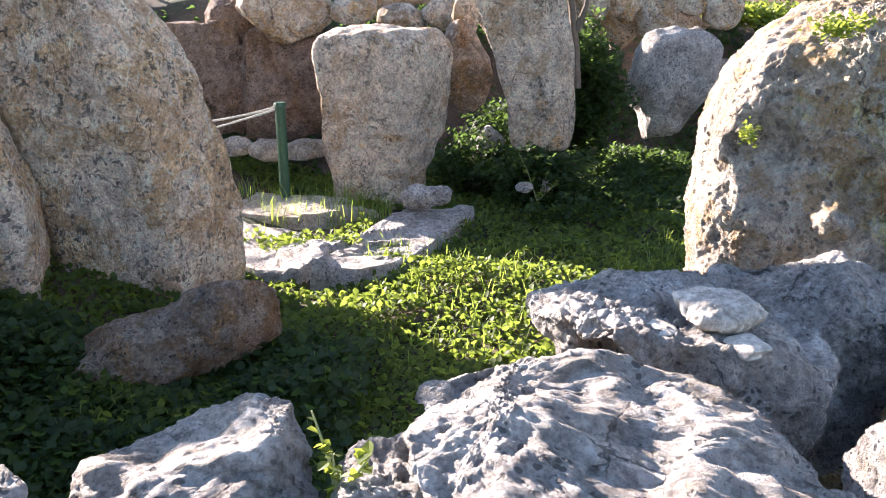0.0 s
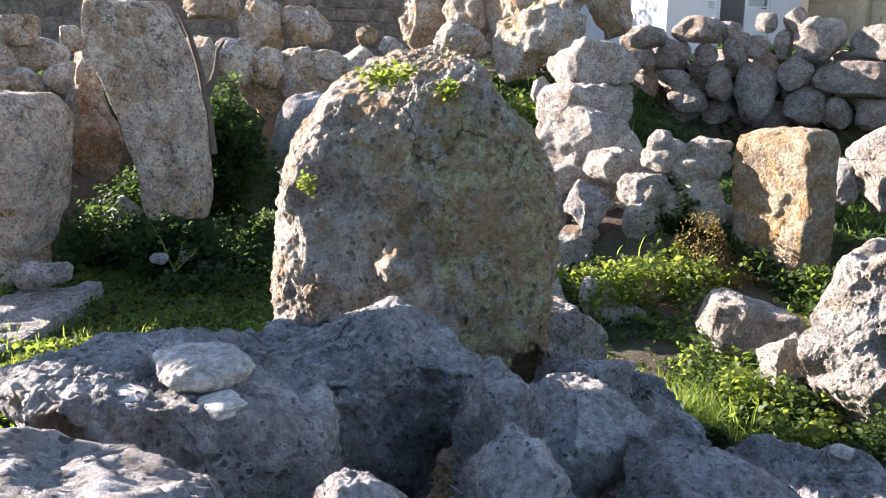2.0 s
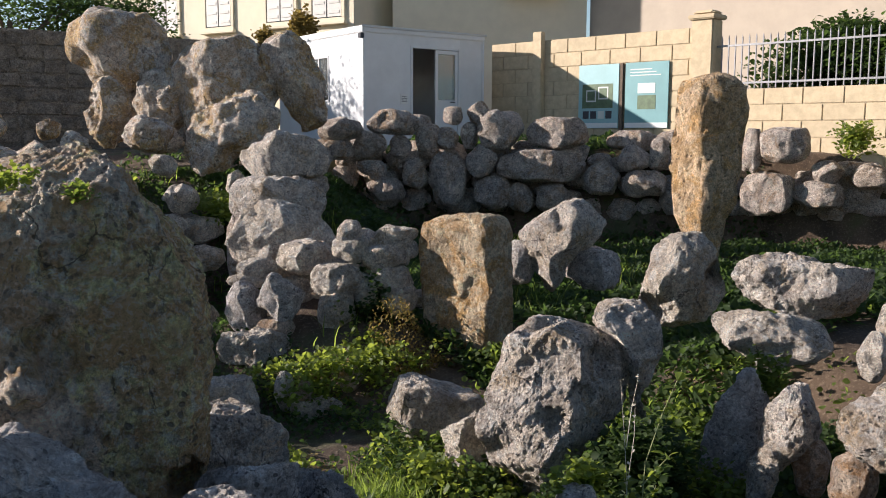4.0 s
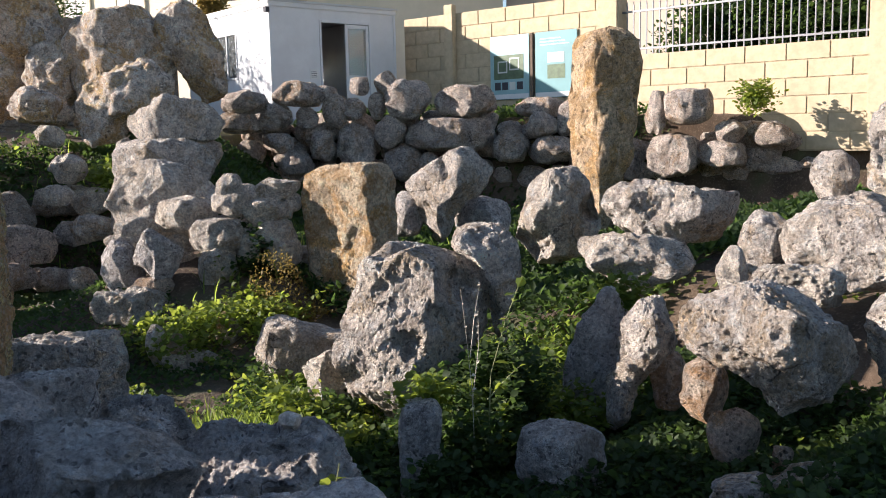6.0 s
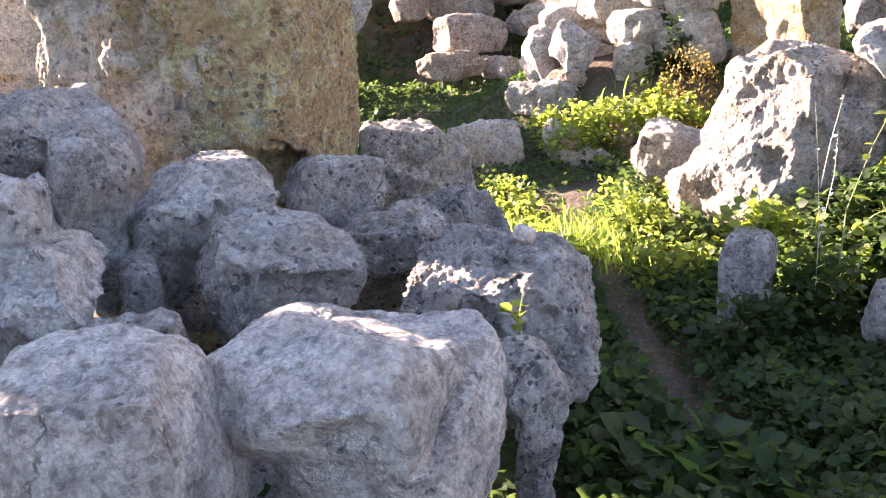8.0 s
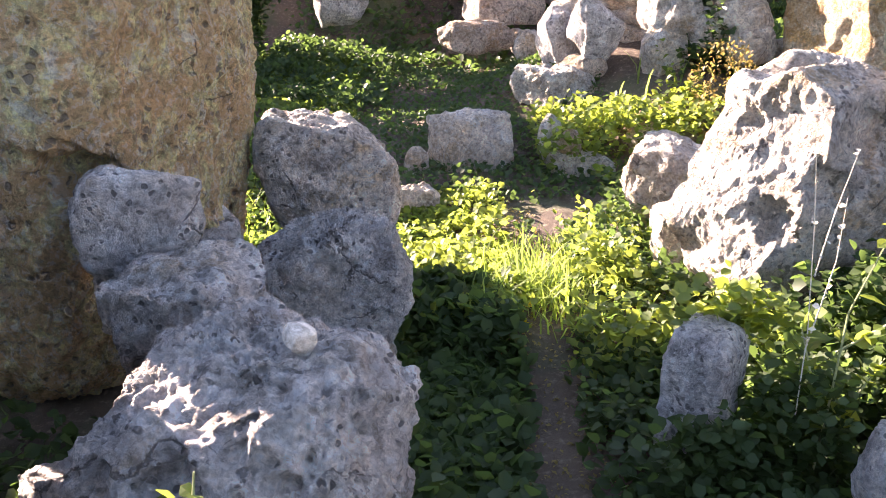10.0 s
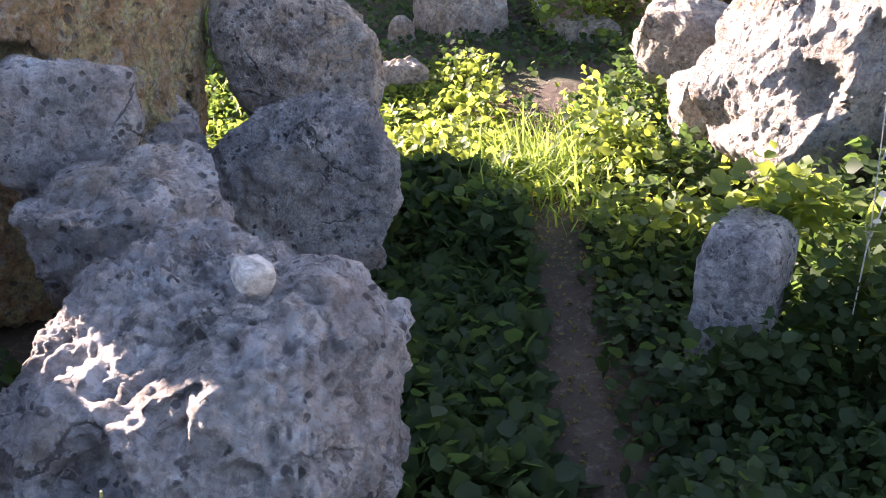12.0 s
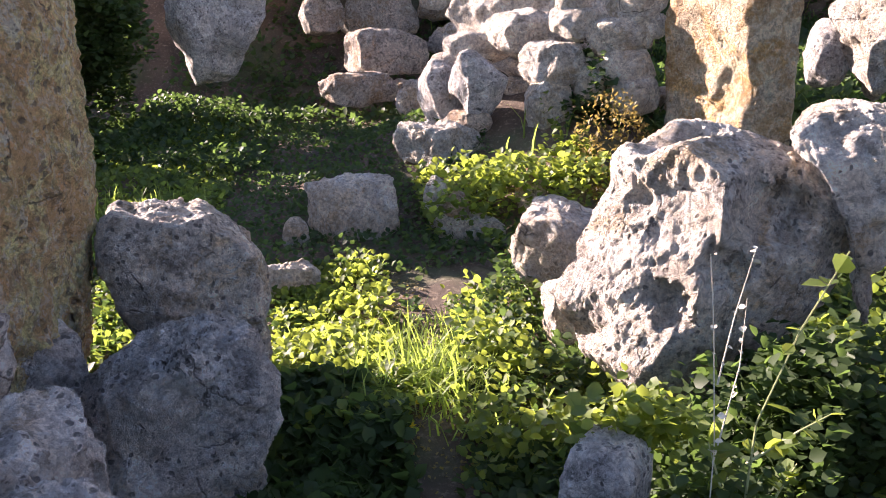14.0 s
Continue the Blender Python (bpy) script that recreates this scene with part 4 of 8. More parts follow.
rock("rough limestone block in the dry-stone terrace wall", "wall stone", (10.79, 13.35, 1.24), 0.45, 0.39, -36, wall, 5, ((0.0, 0.0, 0.198), (0.09, 0.0, 0.208), (0.41, 0.0, 0.231), (0.73, -0.0, 0.22), (1.0, -0.0, 0.185)))
rock("rough limestone block in the dry-stone terrace wall", "wall stone", (11.12, 13.11, 1.29), 0.50, 0.29, -37, wall, 5, ((0.0, 0.0, 0.145), (0.08, 0.0, 0.153), (0.4, 0.0, 0.17), (0.72, -0.0, 0.161), (1.0, -0.0, 0.136)))
rock("rough limestone block in the dry-stone terrace wall", "wall stone", (11.55, 12.76, 1.25), 0.79, 0.75, -39, wall, 5, ((0.0, 0.0, 0.377), (0.05, 0.0, 0.397), (0.38, 0.0, 0.441), (0.72, -0.0, 0.419), (1.0, -0.01, 0.353)))
rock("rough limestone block in the dry-stone terrace wall", "wall stone", (12.35, 12.06, 1.27), 0.65, 0.78, -43, wall, 6, ((0.0, 0.0, 0.476), (0.06, 0.0, 0.501), (0.39, 0.0, 0.557), (0.72, -0.01, 0.529), (1.0, -0.01, 0.445)))
rock("rough limestone block in the dry-stone terrace wall", "wall stone", (12.12, 12.26, 0.66), 0.68, 0.82, -42, wall, 6, ((0.0, 0.0, 0.676), (0.06, 0.0, 0.712), (0.39, 0.0, 0.791), (0.72, -0.01, 0.751), (1.0, -0.02, 0.633)))
rock("rough limestone block in the dry-stone terrace wall", "wall stone", (11.30, 12.95, 0.76), 0.63, 0.51, -38, wall, 5, ((0.0, 0.0, 0.256), (0.06, 0.0, 0.269), (0.39, 0.0, 0.299), (0.72, -0.0, 0.284), (1.0, -0.01, 0.239)))
rock("rough limestone block in the dry-stone terrace wall", "wall stone", (10.78, 13.33, 0.14), 1.12, 0.60, -36, wall, 5, ((0.0, 0.0, 0.3), (0.04, 0.0, 0.316), (0.37, 0.0, 0.351), (0.71, -0.0, 0.334), (1.0, -0.01, 0.281)))
rock("rough limestone block in the dry-stone terrace wall", "wall stone", (10.29, 13.68, 0.57), 0.57, 0.42, -34, wall, 5, ((0.0, 0.0, 0.212), (0.07, 0.0, 0.223), (0.4, 0.0, 0.248), (0.72, -0.0, 0.235), (1.0, -0.0, 0.198)))
rock("rough limestone block in the dry-stone terrace wall", "wall stone", (9.66, 14.09, 0.73), 0.39, 0.46, -31, wall, 5, ((0.0, 0.0, 0.255), (0.1, 0.0, 0.268), (0.42, 0.0, 0.298), (0.73, -0.0, 0.283), (1.0, -0.01, 0.238)))
rock("rough limestone block in the dry-stone terrace wall", "wall stone", (11.45, 12.80, 0.15), 0.66, 0.61, -39, wall, 5, ((0.0, 0.0, 0.309), (0.06, 0.0, 0.325), (0.39, 0.0, 0.361), (0.72, -0.0, 0.343), (1.0, -0.01, 0.289)))
rock("rough limestone block in the dry-stone terrace wall", "wall stone", (11.82, 12.48, 0.14), 0.57, 0.39, -41, wall, 5, ((0.0, 0.0, 0.199), (0.07, 0.0, 0.209), (0.4, 0.0, 0.232), (0.72, -0.0, 0.22), (1.0, -0.0, 0.186)))
rock("rough limestone block in the dry-stone terrace wall", "wall stone", (12.25, 12.11, 0.15), 0.58, 0.57, -43, wall, 5, ((0.0, 0.0, 0.286), (0.07, 0.0, 0.301), (0.39, 0.0, 0.334), (0.72, -0.0, 0.317), (1.0, -0.01, 0.267)))
rock("rough limestone block in the dry-stone terrace wall", "wall stone", (12.90, 11.51, 0.46), 0.64, 0.56, -46, wall, 5, ((0.0, 0.0, 0.283), (0.06, 0.0, 0.298), (0.39, 0.0, 0.331), (0.72, -0.0, 0.315), (1.0, -0.01, 0.265)))
rock("rough limestone block in the dry-stone terrace wall", "wall stone", (13.27, 11.12, 0.89), 0.49, 0.52, -48, wall, 5, ((0.0, 0.0, 0.259), (0.08, 0.0, 0.273), (0.4, 0.0, 0.303), (0.72, -0.0, 0.288), (1.0, -0.01, 0.243)))
rock("rough limestone block in the dry-stone terrace wall", "wall stone", (13.59, 10.78, 0.91), 0.62, 0.30, -49, wall, 5, ((0.0, 0.0, 0.15), (0.06, 0.0, 0.158), (0.39, 0.0, 0.176), (0.72, -0.0, 0.167), (1.0, -0.0, 0.141)))
rock("rough limestone block in the dry-stone terrace wall", "wall stone", (14.55, 9.56, 0.91), 0.79, 0.33, -55, wall, 5, ((0.0, 0.0, 0.167), (0.05, 0.0, 0.176), (0.38, 0.0, 0.196), (0.72, -0.0, 0.186), (1.0, -0.0, 0.157)))
rock("rough limestone block in the dry-stone terrace wall", "wall stone", (14.86, 9.10, 1.09), 0.64, 0.75, -56, wall, 5, ((0.0, 0.0, 0.376), (0.06, 0.0, 0.396), (0.39, 0.0, 0.44), (0.72, -0.0, 0.418), (1.0, -0.01, 0.352)))
rock("rough limestone block in the dry-stone terrace wall", "wall stone", (14.67, 9.33, 0.19), 0.77, 0.83, -55, wall, 6, ((0.0, 0.0, 0.418), (0.05, 0.0, 0.44), (0.38, 0.0, 0.489), (0.72, -0.0, 0.464), (1.0, -0.01, 0.391)))
rock("rough limestone block in the dry-stone terrace wall", "wall stone", (15.22, 8.51, 0.69), 0.46, 0.49, -59, wall, 5, ((0.0, 0.0, 0.245), (0.09, 0.0, 0.258), (0.41, 0.0, 0.286), (0.73, -0.0, 0.272), (1.0, -0.01, 0.229)))
rock("rough limestone block in the dry-stone terrace wall", "wall stone", (15.57, 7.91, 0.66), 0.45, 0.54, -61, wall, 5, ((0.0, 0.0, 0.28), (0.09, 0.0, 0.295), (0.41, 0.0, 0.328), (0.73, -0.0, 0.312), (1.0, -0.01, 0.263)))
rock("rough limestone block in the dry-stone terrace wall", "wall stone", (10.37, 13.64, 1.60), 0.32, 0.37, -34, wall, 5, ((0.0, 0.0, 0.198), (0.12, 0.0, 0.208), (0.43, 0.0, 0.231), (0.74, -0.0, 0.219), (1.0, -0.0, 0.185)))
rock("rough limestone block in the dry-stone terrace wall", "wall stone", (9.09, 14.43, 1.09), 0.43, 0.49, -29, wall, 5, ((0.0, 0.0, 0.306), (0.09, 0.0, 0.322), (0.41, 0.0, 0.357), (0.73, -0.0, 0.34), (1.0, -0.01, 0.286)))
rock("rough limestone block in the dry-stone terrace wall", "wall stone", (9.86, 13.95, 0.32), 0.49, 0.59, -32, wall, 5, ((0.0, 0.0, 0.309), (0.08, 0.0, 0.325), (0.4, 0.0, 0.361), (0.72, -0.0, 0.343), (1.0, -0.01, 0.289)))
rock("rough limestone block in the dry-stone terrace wall", "wall stone", (13.40, 10.96, 0.44), 0.53, 0.64, -48, wall, 5, ((0.0, 0.0, 0.346), (0.08, 0.0, 0.364), (0.4, 0.0, 0.404), (0.72, -0.0, 0.384), (1.0, -0.01, 0.324)))
rock("rough limestone block in the dry-stone terrace wall", "wall stone", (15.13, 8.63, 0.31), 0.50, 0.61, -58, wall, 5, ((0.0, 0.0, 0.349), (0.08, 0.0, 0.367), (0.4, 0.0, 0.408), (0.72, -0.0, 0.387), (1.0, -0.01, 0.326)))
rock("long grey stone in a low stepped course", "stone", (3.80, 12.43, -0.12), 0.48, 0.45, -1, wall, 5, ((0.0, 0.0, 0.226), (0.08, 0.0, 0.238), (0.4, 0.0, 0.265), (0.72, -0.0, 0.251), (1.0, -0.01, 0.212)), rough=0.9, sharp=4.1)
rock("long grey stone in a low stepped course", "stone", (4.48, 12.50, -0.15), 0.55, 0.68, -5, wall, 6, ((0.0, 0.0, 0.442), (0.07, 0.0, 0.465), (0.4, 0.0, 0.516), (0.72, -0.01, 0.49), (1.0, -0.01, 0.413)))
rock("long grey stone in a low stepped course", "stone", (5.40, 12.49, 0.01), 0.43, 0.51, -9, wall, 6, ((0.0, 0.0, 0.371), (0.09, 0.0, 0.391), (0.41, 0.0, 0.434), (0.73, -0.0, 0.412), (1.0, -0.01, 0.347)))
rock("long grey stone in a low stepped course", "stone", (4.47, 11.66, -0.49), 0.53, 0.66, -5, wall, 6, ((0.0, 0.0, 0.414), (0.08, 0.0, 0.436), (0.4, 0.0, 0.484), (0.72, -0.0, 0.46), (1.0, -0.01, 0.388)))
rock("long grey stone in a low stepped course", "stone", (5.30, 11.66, -0.32), 0.36, 0.43, -10, wall, 6, ((0.0, 0.0, 0.298), (0.11, 0.0, 0.314), (0.42, 0.0, 0.349), (0.73, -0.0, 0.331), (1.0, -0.01, 0.279)))
rock("long grey stone in a low stepped course", "stone", (4.13, 11.03, -0.72), 0.35, 0.43, -4, wall, 6, ((0.0, 0.0, 0.371), (0.11, 0.0, 0.391), (0.42, 0.0, 0.435), (0.73, -0.0, 0.413), (1.0, -0.01, 0.348)))
rock("long grey stone in a low stepped course", "stone", (4.77, 11.06, -0.75), 0.29, 0.34, -7, wall, 6, ((0.0, 0.0, 0.271), (0.14, 0.0, 0.285), (0.44, 0.0, 0.317), (0.74, -0.0, 0.301), (1.0, -0.01, 0.254)))
rock("long grey stone in a low stepped course", "stone", (4.62, 10.10, -1.11), 0.39, 0.49, -7, wall, 6, ((0.0, 0.0, 0.297), (0.1, 0.0, 0.313), (0.42, 0.0, 0.348), (0.73, -0.0, 0.33), (1.0, -0.01, 0.278)))
rock("tall megalith with pocked warm face", "megalith", (-2.49, 6.76, -1.44), 4.40, 0.90, 20, megal, 7, ((0.0, 0.12, 0.663), (0.204, 0.12, 0.698), (0.281, 0.11, 0.715), (0.374, 0.02, 0.72), (0.476, -0.09, 0.698), (0.57, -0.19, 0.63), (0.663, -0.31, 0.475), (0.722, -0.33, 0.411), (0.9, -0.34, 0.33), (1.0, -0.34, 0.2)), rough=0.5, sharp=8, twist=-34, cut=0.95)
rock("pale pocked megalith at the side", "megalith", (-3.26, 6.09, -1.19), 1.98, 0.70, 28, megal, 6, ((0.0, 0.02, 0.294), (0.4, 0.02, 0.309), (0.62, -0.0, 0.325), (0.85, -0.07, 0.261), (1.0, -0.1, 0.19)), rough=0.5, sharp=8, cut=0.95)
rock("grey block behind the megalith", "block", (-3.52, 7.35, 0.43), 1.60, 0.80, 25, grey, 6, ((0.0, 0.0, 0.282), (0.09, 0.0, 0.297), (0.38, 0.0, 0.388), (0.66, -0.01, 0.376), (1.0, -0.02, 0.274)))
rock("sloping weathered rock in the weeds", "boulder", (-1.80, 5.23, -1.03), 0.79, 0.60, 19, warm, 7, ((0.0, -0.18, 0.508), (0.15, -0.18, 0.535), (0.45, 0.04, 0.656), (0.66, 0.17, 0.538), (0.83, 0.32, 0.339), (1.0, 0.45, 0.109)))
rock("broad upright block with orange foot", "megalith", (-0.70, 9.71, -1.10), 2.10, 0.90, 4, block, 6, ((0.0, -0.07, 0.467), (0.24, -0.07, 0.492), (0.34, -0.05, 0.563), (0.47, -0.01, 0.643), (0.62, 0.02, 0.659), (0.89, 0.0, 0.726), (1.0, 0.0, 0.662)), rough=0.6, sharp=8, twist=-26, cut=0.95)
rock("pale stone joined to a block", "stone", (0.19, 10.28, -0.00), 1.05, 0.50, -1, warm, 5, ((0.0, 0.0, 0.253), (0.04, 0.0, 0.266), (0.37, 0.0, 0.296), (0.71, -0.0, 0.281), (1.0, -0.01, 0.237)))
rock("tall leaning pocked limestone slab", "megalith", (0.76, 9.65, -0.31), 2.18, 0.35, -2, block, 6, ((0.0, 0.23, 0.333), (0.23, 0.23, 0.351), (0.34, 0.18, 0.381), (0.5, 0.13, 0.417), (0.69, 0.0, 0.447), (0.89, -0.11, 0.453), (1.0, -0.16, 0.417)), rough=0.5, sharp=8, twist=-20, cut=0.95)
rock("dark grey limestone boulder in shade", "boulder", (2.67, 11.05, -0.55), 1.49, 0.80, -13, grey, 6, ((0.0, -0.02, 0.263), (0.1, -0.02, 0.277), (0.24, -0.02, 0.346), (0.51, -0.01, 0.561), (0.83, 0.0, 0.588), (1.0, -0.02, 0.415)))
rock("white-topped boulder on the back wall", "boulder", (-1.98, 11.00, 0.74), 0.74, 0.70, 12, block, 6, ((0.0, 0.02, 0.398), (0.2, 0.02, 0.419), (0.39, 0.04, 0.568), (0.73, -0.02, 0.587), (1.0, -0.11, 0.355)))
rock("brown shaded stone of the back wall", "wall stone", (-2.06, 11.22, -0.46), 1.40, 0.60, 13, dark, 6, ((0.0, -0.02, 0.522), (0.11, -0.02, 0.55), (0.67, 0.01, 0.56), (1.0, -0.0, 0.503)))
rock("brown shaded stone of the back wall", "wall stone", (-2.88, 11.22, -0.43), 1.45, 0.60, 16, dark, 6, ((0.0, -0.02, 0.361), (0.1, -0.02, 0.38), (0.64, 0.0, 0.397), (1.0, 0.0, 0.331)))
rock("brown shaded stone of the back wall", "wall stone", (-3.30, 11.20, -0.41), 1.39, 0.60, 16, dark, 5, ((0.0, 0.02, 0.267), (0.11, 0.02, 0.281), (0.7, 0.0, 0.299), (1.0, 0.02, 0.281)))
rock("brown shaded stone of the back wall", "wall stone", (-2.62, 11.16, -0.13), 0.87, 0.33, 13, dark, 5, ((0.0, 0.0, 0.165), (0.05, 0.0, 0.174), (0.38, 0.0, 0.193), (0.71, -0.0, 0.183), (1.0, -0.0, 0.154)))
rock("rounded grey boulder on the back terrace", "boulder", (2.20, 12.64, 0.41), 0.88, 0.70, -8, block, 6, ((0.0, 0.15, 0.15), (0.17, 0.15, 0.158), (0.43, 0.11, 0.356), (0.74, 0.0, 0.525), (1.0, -0.01, 0.316)))
rock("pale boulder on the back terrace", "boulder", (3.08, 13.11, 0.36), 1.12, 0.80, -11, block, 6, ((0.0, 0.21, 0.353), (0.13, 0.21, 0.372), (0.42, 0.17, 0.496), (0.78, -0.01, 0.649), (1.0, 0.0, 0.413)))
rock("tilted stone in the shaded weeds", "stone", (0.41, 10.27, -0.84), 0.70, 0.25, 0, grey, 5, ((0.0, -0.11, 0.108), (0.21, -0.11, 0.114), (0.39, -0.07, 0.172), (0.76, 0.05, 0.192), (1.0, 0.04, 0.065)))
rock("flat stone in the grass", "stone", (-0.24, 8.57, -0.67), 0.24, 0.29, 5, grey, 6, ((0.0, 0.0, 0.233), (0.16, 0.0, 0.245), (0.46, 0.0, 0.272), (0.75, -0.0, 0.258), (1.0, -0.01, 0.218)))
rock("small stone in the shaded grass", "stone", (1.02, 9.19, -0.68), 0.15, 0.15, -3, grey, 5, ((0.0, 0.0, 0.076), (0.27, 0.0, 0.08), (0.53, 0.0, 0.089), (0.78, -0.0, 0.085), (1.0, -0.0, 0.071)))
rock("small stone in the shaded grass", "stone", (0.77, 9.00, -0.63), 0.12, 0.12, -2, grey, 5, ((0.0, 0.0, 0.08), (0.33, 0.0, 0.084), (0.56, 0.0, 0.093), (0.8, -0.0, 0.088), (1.0, -0.0, 0.074)))
rock("weathered rubble stone on the back terrace", "stone", (-2.12, 11.80, 1.53), 0.39, 0.45, 12, block, 6, ((0.0, 0.0, 0.467), (0.1, 0.0, 0.492), (0.42, 0.0, 0.546), (0.73, -0.01, 0.519), (1.0, -0.01, 0.437)))
rock("weathered rubble stone on the back terrace", "stone", (-1.30, 12.25, 1.46), 0.41, 0.48, 8, block, 6, ((0.0, 0.0, 0.4), (0.1, 0.0, 0.421), (0.41, 0.0, 0.467), (0.73, -0.0, 0.444), (1.0, -0.01, 0.374)))
rock("weathered rubble stone on the back terrace", "stone", (-0.61, 11.83, 1.40), 0.39, 0.45, 5, block, 5, ((0.0, 0.0, 0.24), (0.1, 0.0, 0.253), (0.42, 0.0, 0.281), (0.73, -0.0, 0.267), (1.0, -0.01, 0.225)))
rock("weathered rubble stone on the back terrace", "stone", (-0.41, 12.14, 1.11), 0.40, 0.46, 4, block, 5, ((0.0, 0.0, 0.28), (0.1, 0.0, 0.295), (0.42, 0.0, 0.327), (0.73, -0.0, 0.311), (1.0, -0.01, 0.262)))
rock("weathered rubble stone on the back terrace", "stone", (-0.87, 11.59, 1.07), 0.38, 0.44, 7, block, 5, ((0.0, 0.0, 0.237), (0.11, 0.0, 0.249), (0.42, 0.0, 0.276), (0.73, -0.0, 0.262), (1.0, -0.01, 0.221)))
rock("weathered rubble stone on the back terrace", "stone", (-0.56, 11.31, 0.82), 0.37, 0.43, 5, block, 5, ((0.0, 0.0, 0.262), (0.11, 0.0, 0.276), (0.42, 0.0, 0.306), (0.73, -0.0, 0.291), (1.0, -0.01, 0.245)))
rock("weathered rubble stone on the back terrace", "stone", (-0.09, 11.15, 0.86), 0.40, 0.40, 3, block, 5, ((0.0, 0.0, 0.202), (0.1, 0.0, 0.213), (0.41, 0.0, 0.236), (0.73, -0.0, 0.225), (1.0, -0.0, 0.189)))
rock("weathered rubble stone on the back terrace", "stone", (-0.06, 12.67, 1.34), 0.34, 0.32, 2, block, 5, ((0.0, 0.0, 0.162), (0.12, 0.0, 0.171), (0.43, 0.0, 0.19), (0.74, -0.0, 0.18), (1.0, -0.0, 0.152)))
rock("weathered rubble stone on the back terrace", "stone", (-1.10, 10.95, 0.92), 0.36, 0.42, 8, block, 5, ((0.0, 0.0, 0.251), (0.11, 0.0, 0.264), (0.42, 0.0, 0.294), (0.73, -0.0, 0.279), (1.0, -0.01, 0.235)))
rock("weathered rubble stone on the back terrace", "stone", (-2.11, 12.62, 1.32), 0.30, 0.33, 11, block, 5, ((0.0, 0.0, 0.252), (0.14, 0.0, 0.265), (0.44, 0.0, 0.294), (0.74, -0.0, 0.28), (1.0, -0.01, 0.235)))
rock("weathered rubble stone on the back terrace", "stone", (-2.98, 12.93, 1.39), 0.41, 0.32, 15, block, 5, ((0.0, 0.0, 0.159), (0.1, 0.0, 0.167), (0.41, 0.0, 0.186), (0.73, -0.0, 0.177), (1.0, -0.0, 0.149)))
rock("weathered rubble stone on the back terrace", "stone", (0.08, 12.77, 1.15), 0.42, 0.33, 2, block, 5, ((0.0, 0.0, 0.164), (0.09, 0.0, 0.173), (0.41, 0.0, 0.192), (0.73, -0.0, 0.183), (1.0, -0.0, 0.154)))
rock("weathered rubble stone on the back terrace", "stone", (0.19, 10.66, 0.85), 0.46, 0.28, 2, block, 5, ((0.0, 0.0, 0.139), (0.09, 0.0, 0.146), (0.41, 0.0, 0.162), (0.73, -0.0, 0.154), (1.0, -0.0, 0.13)))
rock("honey-coloured eroded rock on the far bank", "stone", (1.90, 15.31, 1.82), 0.45, 0.53, -5, arch, 6, ((0.0, 0.0, 0.397), (0.09, 0.0, 0.418), (0.41, 0.0, 0.465), (0.73, -0.0, 0.441), (1.0, -0.01, 0.372)), rough=1.7, pitted=1)
rock("honey-coloured eroded rock on the far bank", "stone", (2.59, 14.73, 1.27), 0.90, 0.65, -8, arch, 5, ((0.0, 0.0, 0.33), (0.04, 0.0, 0.347), (0.38, 0.0, 0.385), (0.71, -0.0, 0.366), (1.0, -0.01, 0.308)), rough=1.7, pitted=1)
rock("honey-coloured eroded rock on the far bank", "stone", (3.24, 14.62, 1.41), 0.67, 0.69, -11, arch, 5, ((0.0, 0.0, 0.349), (0.06, 0.0, 0.367), (0.39, 0.0, 0.408), (0.72, -0.0, 0.388), (1.0, -0.01, 0.326)), rough=1.7, pitted=1)
rock("honey-coloured eroded rock on the far bank", "stone", (4.44, 15.38, 1.44), 0.33, 0.29, -14, arch, 5, ((0.0, 0.0, 0.144), (0.12, 0.0, 0.152), (0.43, 0.0, 0.169), (0.74, -0.0, 0.161), (1.0, -0.0, 0.135)), rough=1.7, pitted=1)
rock("honey-coloured eroded rock on the far bank", "stone", (4.41, 13.83, 1.25), 0.34, 0.34, -16, arch, 5, ((0.0, 0.0, 0.168), (0.12, 0.0, 0.177), (0.43, 0.0, 0.197), (0.73, -0.0, 0.187), (1.0, -0.0, 0.158)), rough=1.7, pitted=1)
rock("honey-coloured eroded rock on the far bank", "stone", (5.15, 14.65, 1.31), 1.15, 0.59, -18, arch, 5, ((0.0, 0.0, 0.297), (0.03, 0.0, 0.313), (0.37, 0.0, 0.347), (0.71, -0.0, 0.33), (1.0, -0.01, 0.278)), rough=1.7, pitted=1)
rock("honey-coloured eroded rock on the far bank", "stone", (5.43, 13.50, 1.29), 0.51, 0.61, -20, arch, 5, ((0.0, 0.0, 0.314), (0.08, 0.0, 0.331), (0.4, 0.0, 0.368), (0.72, -0.0, 0.35), (1.0, -0.01, 0.294)), rough=1.7, pitted=1)
rock("flat pale paving stone in the grass", "paving stone", (-2.03, 10.05, -0.50), 0.26, 0.31, 11, cream, 5, ((0.0, 0.0, 0.207), (0.15, 0.0, 0.218), (0.45, 0.0, 0.242), (0.75, -0.0, 0.23), (1.0, -0.0, 0.194)))
rock("flat pale paving stone in the grass", "paving stone", (-1.63, 9.92, -0.48), 0.26, 0.31, 9, cream, 5, ((0.0, 0.0, 0.223), (0.15, 0.0, 0.235), (0.45, 0.0, 0.262), (0.75, -0.0, 0.249), (1.0, -0.01, 0.209)))
rock("flat pale paving stone in the grass", "paving stone", (-2.45, 10.17, -0.46), 0.23, 0.27, 13, cream, 5, ((0.0, 0.0, 0.154), (0.17, 0.0, 0.162), (0.46, 0.0, 0.18), (0.75, -0.0, 0.171), (1.0, -0.0, 0.144)))
